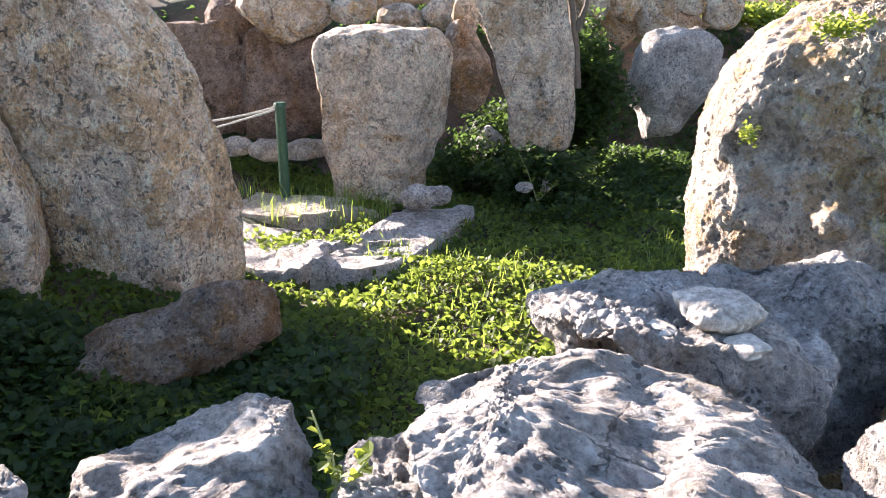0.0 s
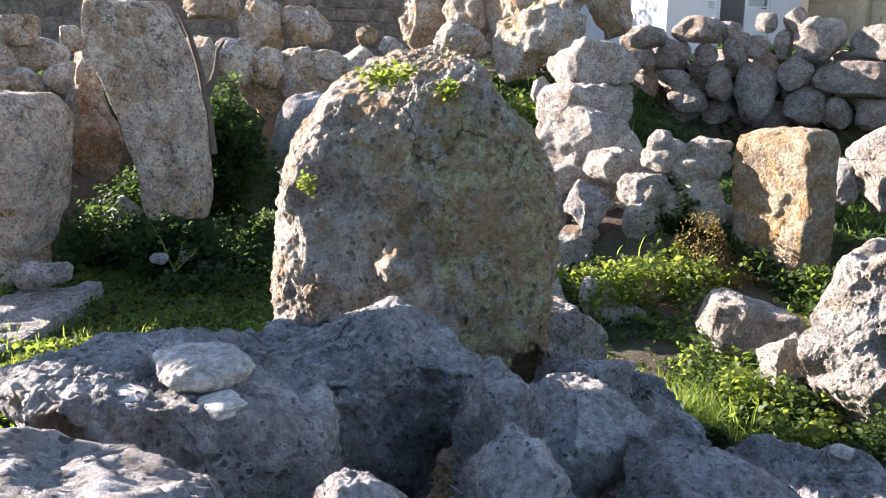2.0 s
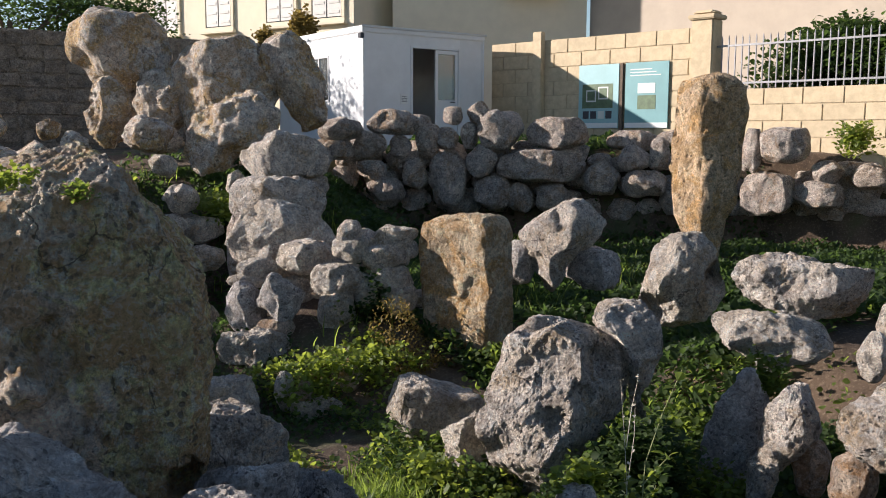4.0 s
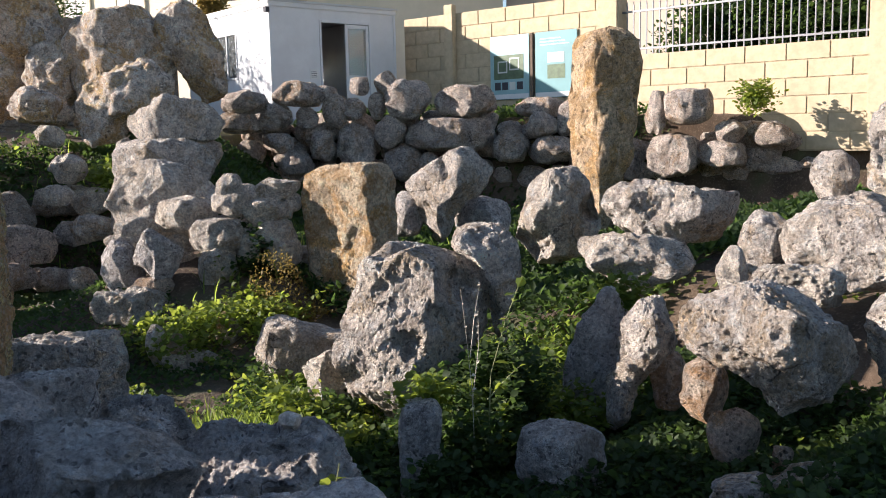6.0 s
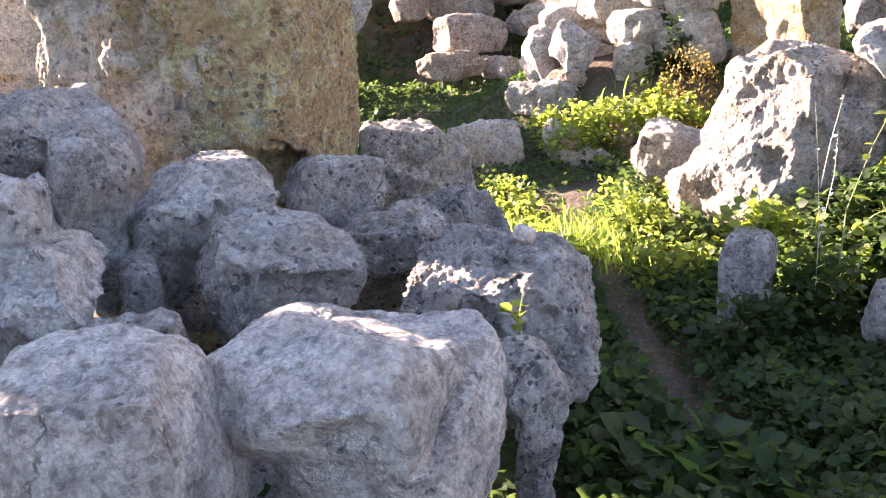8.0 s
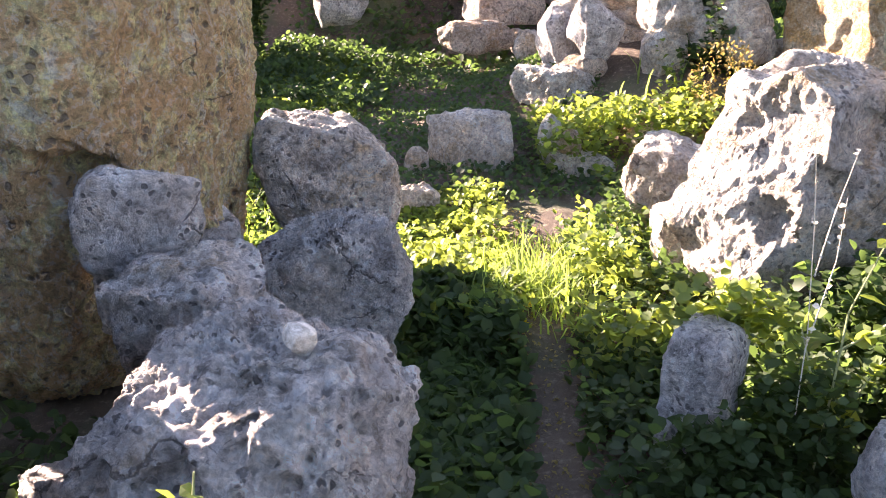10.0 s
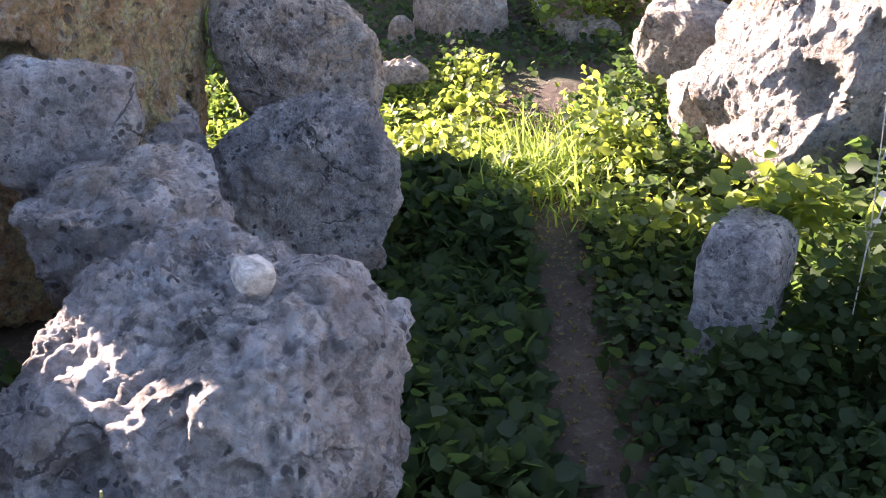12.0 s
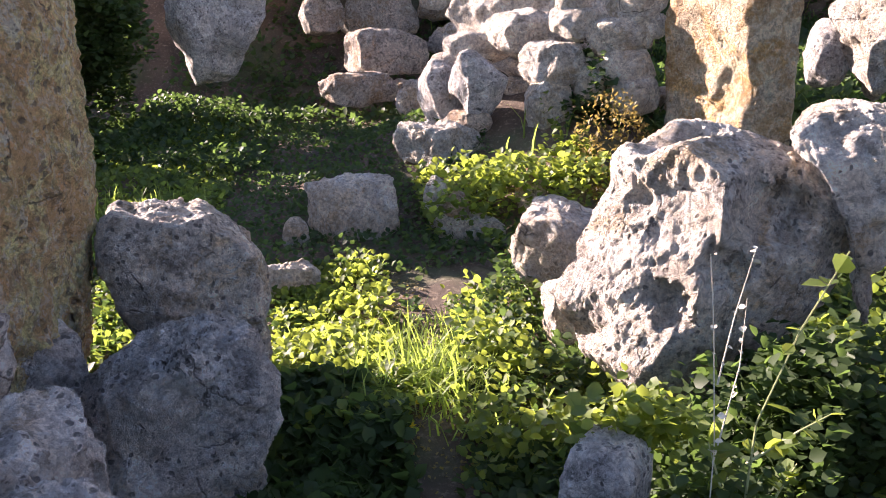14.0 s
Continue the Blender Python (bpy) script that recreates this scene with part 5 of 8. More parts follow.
rock("rough limestone block packed in the terrace wall", "wall stone", (13.57, 11.40, 1.26), 0.40, 0.46, -48, wall, 5, ((0.0, 0.0, 0.395), (0.1, 0.0, 0.416), (0.42, 0.0, 0.462), (0.73, -0.0, 0.439), (1.0, -0.01, 0.37)))
rock("rough limestone block packed in the terrace wall", "wall stone", (14.01, 10.90, 1.34), 0.32, 0.35, -50, wall, 5, ((0.0, 0.0, 0.244), (0.13, 0.0, 0.257), (0.43, 0.0, 0.285), (0.74, -0.0, 0.271), (1.0, -0.01, 0.228)))
rock("rough limestone block packed in the terrace wall", "wall stone", (9.66, 14.57, 0.88), 0.57, 0.68, -31, wall, 5, ((0.0, 0.0, 0.427), (0.07, 0.0, 0.449), (0.4, 0.0, 0.499), (0.72, -0.0, 0.474), (1.0, -0.01, 0.399)))
rock("rough limestone block packed in the terrace wall", "wall stone", (10.44, 14.08, 0.83), 0.62, 0.75, -34, wall, 5, ((0.0, 0.0, 0.422), (0.06, 0.0, 0.444), (0.39, 0.0, 0.493), (0.72, -0.0, 0.468), (1.0, -0.01, 0.394)))
rock("rough limestone block packed in the terrace wall", "wall stone", (11.10, 13.61, 0.90), 0.55, 0.65, -36, wall, 5, ((0.0, 0.0, 0.33), (0.07, 0.0, 0.347), (0.4, 0.0, 0.385), (0.72, -0.0, 0.366), (1.0, -0.01, 0.308)))
rock("rough limestone block packed in the terrace wall", "wall stone", (11.69, 13.16, 0.90), 0.55, 0.66, -39, wall, 5, ((0.0, 0.0, 0.352), (0.07, 0.0, 0.37), (0.4, 0.0, 0.411), (0.72, -0.0, 0.39), (1.0, -0.01, 0.329)))
rock("rough limestone block packed in the terrace wall", "wall stone", (12.17, 12.75, 0.92), 0.53, 0.48, -41, wall, 5, ((0.0, 0.0, 0.242), (0.08, 0.0, 0.255), (0.4, 0.0, 0.283), (0.72, -0.0, 0.269), (1.0, -0.01, 0.227)))
rock("rough limestone block packed in the terrace wall", "wall stone", (12.70, 12.28, 0.97), 0.48, 0.57, -43, wall, 5, ((0.0, 0.0, 0.402), (0.08, 0.0, 0.423), (0.4, 0.0, 0.47), (0.72, -0.0, 0.446), (1.0, -0.01, 0.376)))
rock("rough limestone block packed in the terrace wall", "wall stone", (13.16, 11.82, 0.87), 0.37, 0.42, -46, wall, 5, ((0.0, 0.0, 0.212), (0.11, 0.0, 0.223), (0.42, 0.0, 0.248), (0.73, -0.0, 0.236), (1.0, -0.0, 0.198)))
rock("rough limestone block packed in the terrace wall", "wall stone", (13.52, 11.45, 0.89), 0.35, 0.40, -47, wall, 5, ((0.0, 0.0, 0.268), (0.11, 0.0, 0.282), (0.42, 0.0, 0.313), (0.73, -0.0, 0.298), (1.0, -0.01, 0.251)))
rock("rough limestone block packed in the terrace wall", "wall stone", (13.93, 10.98, 0.93), 0.32, 0.36, -49, wall, 5, ((0.0, 0.0, 0.312), (0.13, 0.0, 0.328), (0.43, 0.0, 0.365), (0.74, -0.0, 0.347), (1.0, -0.01, 0.292)))
rock("rough limestone block packed in the terrace wall", "wall stone", (9.41, 14.69, 0.43), 0.60, 0.51, -30, wall, 5, ((0.0, 0.0, 0.258), (0.07, 0.0, 0.272), (0.39, 0.0, 0.302), (0.72, -0.0, 0.287), (1.0, -0.01, 0.242)))
rock("rough limestone block packed in the terrace wall", "wall stone", (9.99, 14.35, 0.52), 0.51, 0.62, -32, wall, 5, ((0.0, 0.0, 0.355), (0.08, 0.0, 0.374), (0.4, 0.0, 0.416), (0.72, -0.0, 0.395), (1.0, -0.01, 0.332)))
rock("rough limestone block packed in the terrace wall", "wall stone", (10.57, 13.97, 0.52), 0.50, 0.57, -34, wall, 5, ((0.0, 0.0, 0.286), (0.08, 0.0, 0.301), (0.4, 0.0, 0.334), (0.72, -0.0, 0.317), (1.0, -0.01, 0.267)))
rock("rough limestone block packed in the terrace wall", "wall stone", (11.11, 13.59, 0.54), 0.48, 0.58, -36, wall, 5, ((0.0, 0.0, 0.317), (0.08, 0.0, 0.334), (0.4, 0.0, 0.371), (0.72, -0.0, 0.353), (1.0, -0.01, 0.297)))
rock("rough limestone block packed in the terrace wall", "wall stone", (11.71, 13.13, 0.40), 0.62, 0.75, -39, wall, 5, ((0.0, 0.0, 0.376), (0.06, 0.0, 0.396), (0.39, 0.0, 0.44), (0.72, -0.0, 0.418), (1.0, -0.01, 0.352)))
rock("rough limestone block packed in the terrace wall", "wall stone", (12.38, 12.55, 0.43), 0.59, 0.72, -42, wall, 6, ((0.0, 0.0, 0.439), (0.07, 0.0, 0.462), (0.39, 0.0, 0.513), (0.72, -0.01, 0.488), (1.0, -0.01, 0.411)))
rock("rough limestone block packed in the terrace wall", "wall stone", (13.07, 11.90, 0.56), 0.47, 0.56, -45, wall, 6, ((0.0, -0.0, 0.437), (0.08, -0.0, 0.46), (0.41, 0.0, 0.511), (0.73, -0.01, 0.486), (1.0, -0.01, 0.409)))
rock("rough limestone block packed in the terrace wall", "wall stone", (13.58, 11.35, 0.41), 0.42, 0.50, -48, wall, 5, ((0.0, 0.0, 0.27), (0.1, 0.0, 0.284), (0.41, 0.0, 0.316), (0.73, -0.0, 0.3), (1.0, -0.01, 0.253)))
rock("rough limestone block packed in the terrace wall", "wall stone", (14.05, 10.82, 0.51), 0.33, 0.37, -50, wall, 5, ((0.0, 0.0, 0.386), (0.12, 0.0, 0.406), (0.43, 0.0, 0.451), (0.74, -0.0, 0.428), (1.0, -0.01, 0.36)))
rock("rough limestone block packed in the terrace wall", "wall stone", (14.57, 10.16, 0.49), 0.36, 0.41, -53, wall, 6, ((0.0, 0.0, 0.42), (0.11, 0.0, 0.442), (0.42, 0.0, 0.492), (0.73, -0.0, 0.467), (1.0, -0.01, 0.393)))
rock("rough limestone block packed in the terrace wall", "wall stone", (15.06, 9.49, 0.56), 0.30, 0.34, -56, wall, 5, ((0.0, 0.0, 0.384), (0.13, 0.0, 0.404), (0.44, 0.0, 0.449), (0.74, -0.0, 0.427), (1.0, -0.01, 0.359)))
rock("rough limestone block packed in the terrace wall", "wall stone", (15.40, 8.97, 0.54), 0.32, 0.37, -58, wall, 5, ((0.0, 0.0, 0.234), (0.13, 0.0, 0.246), (0.43, 0.0, 0.274), (0.74, -0.0, 0.26), (1.0, -0.01, 0.219)))
rock("rough limestone block packed in the terrace wall", "wall stone", (15.64, 8.58, 0.56), 0.31, 0.35, -59, wall, 5, ((0.0, 0.0, 0.218), (0.13, 0.0, 0.23), (0.43, 0.0, 0.256), (0.74, -0.0, 0.243), (1.0, -0.01, 0.205)))
rock("rough limestone block packed in the terrace wall", "wall stone", (15.95, 8.03, 0.59), 0.30, 0.33, -61, wall, 6, ((0.0, 0.0, 0.401), (0.14, 0.0, 0.422), (0.44, 0.0, 0.469), (0.74, -0.0, 0.446), (1.0, -0.01, 0.375)))
rock("rough limestone block packed in the terrace wall", "wall stone", (9.34, 14.71, 0.11), 0.50, 0.42, -29, wall, 5, ((0.0, 0.0, 0.213), (0.08, 0.0, 0.224), (0.4, 0.0, 0.249), (0.72, -0.0, 0.237), (1.0, -0.0, 0.199)))
rock("rough limestone block packed in the terrace wall", "wall stone", (9.92, 14.37, 0.08), 0.53, 0.64, -32, wall, 5, ((0.0, 0.0, 0.397), (0.08, 0.0, 0.418), (0.4, 0.0, 0.465), (0.72, -0.0, 0.442), (1.0, -0.01, 0.372)))
rock("rough limestone block packed in the terrace wall", "wall stone", (10.52, 13.98, 0.12), 0.48, 0.55, -34, wall, 5, ((0.0, 0.0, 0.275), (0.08, 0.0, 0.29), (0.4, 0.0, 0.323), (0.72, -0.0, 0.306), (1.0, -0.01, 0.258)))
rock("rough limestone block packed in the terrace wall", "wall stone", (11.18, 13.51, 0.06), 0.54, 0.66, -37, wall, 6, ((0.0, 0.0, 0.448), (0.07, 0.0, 0.472), (0.4, 0.0, 0.524), (0.72, -0.01, 0.498), (1.0, -0.01, 0.419)))
rock("rough limestone block packed in the terrace wall", "wall stone", (11.77, 13.05, 0.12), 0.48, 0.51, -39, wall, 5, ((0.0, 0.0, 0.256), (0.08, 0.0, 0.269), (0.4, 0.0, 0.298), (0.73, -0.0, 0.284), (1.0, -0.01, 0.239)))
rock("rough limestone block packed in the terrace wall", "wall stone", (12.16, 12.72, 0.11), 0.50, 0.43, -41, wall, 5, ((0.0, 0.0, 0.217), (0.08, 0.0, 0.228), (0.4, 0.0, 0.254), (0.72, -0.0, 0.241), (1.0, -0.01, 0.203)))
rock("rough limestone block packed in the terrace wall", "wall stone", (12.64, 12.29, 0.12), 0.49, 0.60, -43, wall, 5, ((0.0, 0.0, 0.37), (0.08, 0.0, 0.389), (0.4, 0.0, 0.432), (0.72, -0.0, 0.411), (1.0, -0.01, 0.346)))
rock("rough limestone block packed in the terrace wall", "wall stone", (13.07, 11.85, 0.06), 0.34, 0.40, -45, wall, 5, ((0.0, 0.0, 0.212), (0.12, 0.0, 0.223), (0.43, 0.0, 0.247), (0.74, -0.0, 0.235), (1.0, -0.0, 0.198)))
rock("rough limestone block packed in the terrace wall", "wall stone", (13.42, 11.48, -0.01), 0.42, 0.50, -47, wall, 5, ((0.0, 0.0, 0.261), (0.1, 0.0, 0.275), (0.41, 0.0, 0.306), (0.73, -0.0, 0.29), (1.0, -0.01, 0.245)))
rock("rough limestone block packed in the terrace wall", "wall stone", (13.77, 11.10, 0.07), 0.34, 0.40, -49, wall, 5, ((0.0, 0.0, 0.229), (0.12, 0.0, 0.241), (0.43, 0.0, 0.268), (0.74, -0.0, 0.254), (1.0, -0.01, 0.214)))
rock("rough limestone block packed in the terrace wall", "wall stone", (14.20, 10.59, 0.11), 0.32, 0.37, -51, wall, 5, ((0.0, 0.0, 0.384), (0.12, 0.0, 0.404), (0.43, 0.0, 0.449), (0.74, -0.0, 0.426), (1.0, -0.01, 0.359)))
rock("rough limestone block packed in the terrace wall", "wall stone", (14.72, 9.92, 0.11), 0.33, 0.38, -54, wall, 6, ((0.0, 0.0, 0.429), (0.12, 0.0, 0.452), (0.43, 0.0, 0.502), (0.74, -0.01, 0.477), (1.0, -0.01, 0.402)))
rock("rough limestone block packed in the terrace wall", "wall stone", (15.12, 9.36, 0.14), 0.31, 0.36, -56, wall, 5, ((0.0, 0.0, 0.249), (0.13, 0.0, 0.262), (0.43, 0.0, 0.291), (0.74, -0.0, 0.276), (1.0, -0.01, 0.233)))
rock("rough limestone block packed in the terrace wall", "wall stone", (15.36, 8.98, 0.15), 0.31, 0.36, -58, wall, 5, ((0.0, 0.0, 0.199), (0.13, 0.0, 0.209), (0.43, 0.0, 0.232), (0.74, -0.0, 0.221), (1.0, -0.0, 0.186)))
rock("rough limestone block packed in the terrace wall", "wall stone", (15.60, 8.59, 0.10), 0.38, 0.45, -59, wall, 5, ((0.0, 0.0, 0.245), (0.11, 0.0, 0.258), (0.42, 0.0, 0.287), (0.73, -0.0, 0.272), (1.0, -0.01, 0.229)))
rock("rough limestone block packed in the terrace wall", "wall stone", (15.91, 8.05, 0.18), 0.32, 0.37, -61, wall, 5, ((0.0, 0.0, 0.372), (0.13, 0.0, 0.392), (0.43, 0.0, 0.436), (0.74, -0.0, 0.414), (1.0, -0.01, 0.349)))
rock("rough limestone block packed in the terrace wall", "wall stone", (16.16, 7.58, 0.23), 0.28, 0.31, -63, wall, 5, ((0.0, 0.0, 0.189), (0.14, 0.0, 0.199), (0.44, 0.0, 0.221), (0.74, -0.0, 0.21), (1.0, -0.0, 0.177)))
rock("pale field stone packed in the rubble mound", "stone", (5.86, 8.20, 0.33), 0.24, 0.27, -30, cream, 5, ((0.0, 0.0, 0.193), (0.16, 0.0, 0.203), (0.46, 0.0, 0.226), (0.75, -0.0, 0.215), (1.0, -0.0, 0.181)))
rock("pale field stone packed in the rubble mound", "stone", (5.98, 8.11, 0.19), 0.21, 0.24, -31, cream, 5, ((0.0, 0.0, 0.167), (0.19, 0.0, 0.176), (0.47, 0.0, 0.195), (0.76, -0.0, 0.186), (1.0, -0.0, 0.156)))
rock("pale field stone packed in the rubble mound", "stone", (4.90, 8.65, 0.06), 0.21, 0.23, -24, cream, 5, ((0.0, 0.0, 0.186), (0.19, 0.0, 0.196), (0.47, 0.0, 0.217), (0.76, -0.0, 0.206), (1.0, -0.0, 0.174)))
rock("pale field stone packed in the rubble mound", "stone", (5.29, 8.47, 0.08), 0.18, 0.20, -27, cream, 5, ((0.0, -0.0, 0.205), (0.22, -0.0, 0.216), (0.49, 0.0, 0.24), (0.77, -0.0, 0.228), (1.0, -0.0, 0.192)))
rock("pale field stone packed in the rubble mound", "stone", (5.71, 8.24, 0.01), 0.24, 0.27, -30, cream, 5, ((0.0, 0.0, 0.234), (0.17, 0.0, 0.246), (0.46, 0.0, 0.274), (0.75, -0.0, 0.26), (1.0, -0.01, 0.219)))
rock("pale field stone packed in the rubble mound", "stone", (6.06, 8.03, 0.00), 0.24, 0.27, -32, cream, 5, ((0.0, 0.0, 0.137), (0.17, 0.0, 0.144), (0.46, 0.0, 0.16), (0.75, -0.0, 0.152), (1.0, -0.0, 0.128)))
rock("pale field stone packed in the rubble mound", "stone", (4.85, 8.65, -0.05), 0.17, 0.18, -24, cream, 5, ((0.0, 0.0, 0.227), (0.24, 0.0, 0.239), (0.5, 0.0, 0.266), (0.77, -0.0, 0.253), (1.0, -0.01, 0.213)))
rock("pale field stone packed in the rubble mound", "stone", (5.31, 8.43, -0.11), 0.21, 0.24, -27, cream, 5, ((0.0, 0.0, 0.238), (0.19, 0.0, 0.25), (0.47, 0.0, 0.278), (0.76, -0.0, 0.264), (1.0, -0.01, 0.222)))
rock("pale field stone packed in the rubble mound", "stone", (5.67, 8.24, -0.08), 0.17, 0.19, -29, cream, 5, ((0.0, 0.0, 0.135), (0.23, 0.0, 0.142), (0.5, 0.0, 0.157), (0.77, -0.0, 0.15), (1.0, -0.0, 0.126)))
rock("pale field stone packed in the rubble mound", "stone", (5.99, 8.05, -0.12), 0.21, 0.23, -32, cream, 5, ((0.0, 0.0, 0.201), (0.19, 0.0, 0.212), (0.48, 0.0, 0.236), (0.76, -0.0, 0.224), (1.0, -0.0, 0.188)))
rock("pale field stone packed in the rubble mound", "stone", (4.75, 8.67, -0.27), 0.23, 0.25, -23, cream, 5, ((0.0, 0.0, 0.125), (0.18, 0.0, 0.132), (0.46, 0.0, 0.147), (0.75, -0.0, 0.14), (1.0, -0.0, 0.118)))
rock("pale field stone packed in the rubble mound", "stone", (5.00, 8.55, -0.27), 0.23, 0.25, -25, cream, 5, ((0.0, 0.0, 0.127), (0.18, 0.0, 0.134), (0.47, 0.0, 0.149), (0.75, -0.0, 0.142), (1.0, -0.0, 0.119)))
rock("pale field stone packed in the rubble mound", "stone", (5.26, 8.42, -0.28), 0.22, 0.25, -27, cream, 5, ((0.0, 0.0, 0.14), (0.18, 0.0, 0.147), (0.47, 0.0, 0.164), (0.75, -0.0, 0.156), (1.0, -0.0, 0.131)))
rock("pale field stone packed in the rubble mound", "stone", (5.61, 8.24, -0.30), 0.23, 0.26, -29, cream, 5, ((0.0, 0.0, 0.218), (0.18, 0.0, 0.229), (0.46, 0.0, 0.254), (0.75, -0.0, 0.241), (1.0, -0.01, 0.203)))
rock("pale field stone packed in the rubble mound", "stone", (6.00, 8.01, -0.31), 0.23, 0.26, -32, cream, 5, ((0.0, 0.0, 0.192), (0.18, 0.0, 0.202), (0.46, 0.0, 0.224), (0.75, -0.0, 0.213), (1.0, -0.0, 0.179)))
rock("pale field stone packed in the rubble mound", "stone", (6.32, 7.80, -0.29), 0.21, 0.24, -34, cream, 5, ((0.0, 0.0, 0.152), (0.19, 0.0, 0.16), (0.47, 0.0, 0.177), (0.76, -0.0, 0.168), (1.0, -0.0, 0.142)))
rock("pale field stone packed in the rubble mound", "stone", (4.85, 8.59, -0.42), 0.22, 0.25, -24, cream, 5, ((0.0, 0.0, 0.226), (0.19, 0.0, 0.238), (0.47, 0.0, 0.265), (0.76, -0.0, 0.251), (1.0, -0.01, 0.212)))
rock("pale field stone packed in the rubble mound", "stone", (5.25, 8.40, -0.41), 0.20, 0.22, -27, cream, 5, ((0.0, 0.0, 0.18), (0.2, 0.0, 0.19), (0.48, 0.0, 0.211), (0.76, -0.0, 0.2), (1.0, -0.0, 0.169)))
rock("pale field stone packed in the rubble mound", "stone", (5.55, 8.25, -0.39), 0.16, 0.17, -29, cream, 5, ((0.0, 0.0, 0.13), (0.25, 0.0, 0.137), (0.51, 0.0, 0.152), (0.77, -0.0, 0.145), (1.0, -0.0, 0.122)))
rock("pale field stone packed in the rubble mound", "stone", (5.86, 8.06, -0.43), 0.20, 0.22, -31, cream, 5, ((0.0, 0.0, 0.196), (0.2, 0.0, 0.206), (0.48, 0.0, 0.229), (0.76, -0.0, 0.218), (1.0, -0.0, 0.183)))
rock("pale field stone packed in the rubble mound", "stone", (6.26, 7.81, -0.45), 0.21, 0.23, -34, cream, 5, ((0.0, 0.0, 0.228), (0.19, 0.0, 0.24), (0.48, 0.0, 0.266), (0.76, -0.0, 0.253), (1.0, -0.01, 0.213)))
rock("pale field stone packed in the rubble mound", "stone", (4.75, 8.60, -0.56), 0.21, 0.24, -23, cream, 5, ((0.0, 0.0, 0.166), (0.19, 0.0, 0.175), (0.47, 0.0, 0.194), (0.76, -0.0, 0.184), (1.0, -0.0, 0.155)))
rock("pale field stone packed in the rubble mound", "stone", (5.10, 8.44, -0.52), 0.16, 0.17, -26, cream, 5, ((0.0, 0.0, 0.185), (0.25, 0.0, 0.195), (0.51, 0.0, 0.217), (0.78, -0.0, 0.206), (1.0, -0.0, 0.174)))
rock("pale field stone packed in the rubble mound", "stone", (5.50, 8.23, -0.60), 0.22, 0.25, -28, cream, 5, ((0.0, 0.0, 0.222), (0.18, 0.0, 0.234), (0.47, 0.0, 0.26), (0.75, -0.0, 0.247), (1.0, -0.01, 0.208)))
rock("pale field stone packed in the rubble mound", "stone", (5.84, 8.04, -0.59), 0.20, 0.23, -31, cream, 5, ((0.0, 0.0, 0.138), (0.2, 0.0, 0.145), (0.48, 0.0, 0.161), (0.76, -0.0, 0.153), (1.0, -0.0, 0.128)))
rock("pale field stone packed in the rubble mound", "stone", (6.13, 7.85, -0.62), 0.22, 0.25, -33, cream, 5, ((0.0, 0.0, 0.172), (0.18, 0.0, 0.181), (0.47, 0.0, 0.201), (0.76, -0.0, 0.191), (1.0, -0.0, 0.161)))
rock("pale field stone packed in the rubble mound", "stone", (6.44, 7.65, -0.58), 0.18, 0.19, -35, cream, 5, ((0.0, 0.0, 0.163), (0.23, 0.0, 0.172), (0.5, 0.0, 0.192), (0.77, -0.0, 0.182), (1.0, -0.0, 0.153)))
rock("pale field stone packed in the rubble mound", "stone", (4.84, 8.53, -0.67), 0.16, 0.17, -24, cream, 5, ((0.0, 0.0, 0.235), (0.25, 0.0, 0.247), (0.51, 0.0, 0.274), (0.77, -0.0, 0.26), (1.0, -0.01, 0.219)))
rock("pale field stone packed in the rubble mound", "stone", (5.20, 8.35, -0.73), 0.20, 0.23, -27, cream, 5, ((0.0, 0.0, 0.139), (0.2, 0.0, 0.146), (0.48, 0.0, 0.163), (0.76, -0.0, 0.155), (1.0, -0.0, 0.13)))
rock("pale field stone packed in the rubble mound", "stone", (5.56, 8.16, -0.74), 0.19, 0.22, -29, cream, 5, ((0.0, 0.0, 0.228), (0.21, 0.0, 0.24), (0.48, 0.0, 0.267), (0.76, -0.0, 0.253), (1.0, -0.01, 0.213)))
rock("pale field stone packed in the rubble mound", "stone", (5.95, 7.93, -0.77), 0.22, 0.26, -32, cream, 5, ((0.0, 0.0, 0.178), (0.18, 0.0, 0.187), (0.47, 0.0, 0.207), (0.75, -0.0, 0.197), (1.0, -0.0, 0.166)))
rock("pale field stone packed in the rubble mound", "stone", (6.32, 7.69, -0.72), 0.16, 0.17, -34, cream, 5, ((0.0, 0.0, 0.217), (0.25, 0.0, 0.228), (0.51, 0.0, 0.254), (0.77, -0.0, 0.241), (1.0, -0.01, 0.203)))
rock("grey boulder behind the rubble", "boulder", (5.37, 9.84, -0.21), 0.85, 0.54, -24, wall, 5, ((0.0, 0.0, 0.269), (0.05, 0.0, 0.283), (0.38, 0.0, 0.315), (0.71, -0.0, 0.299), (1.0, -0.01, 0.252)), rough=0.9, sharp=4.1)
rock("grey boulder behind the rubble", "boulder", (14.26, 10.39, 0.09), 0.83, 1.04, -52, wall, 6, ((0.0, 0.0, 0.608), (0.05, 0.0, 0.64), (0.38, 0.0, 0.711), (0.71, -0.01, 0.675), (1.0, -0.01, 0.569)))
rock("grey boulder behind the rubble", "boulder", (15.86, 8.60, 0.23), 0.90, 1.13, -60, wall, 6, ((0.0, 0.0, 0.736), (0.04, 0.0, 0.775), (0.38, 0.0, 0.861), (0.71, -0.01, 0.818), (1.0, -0.02, 0.689)))
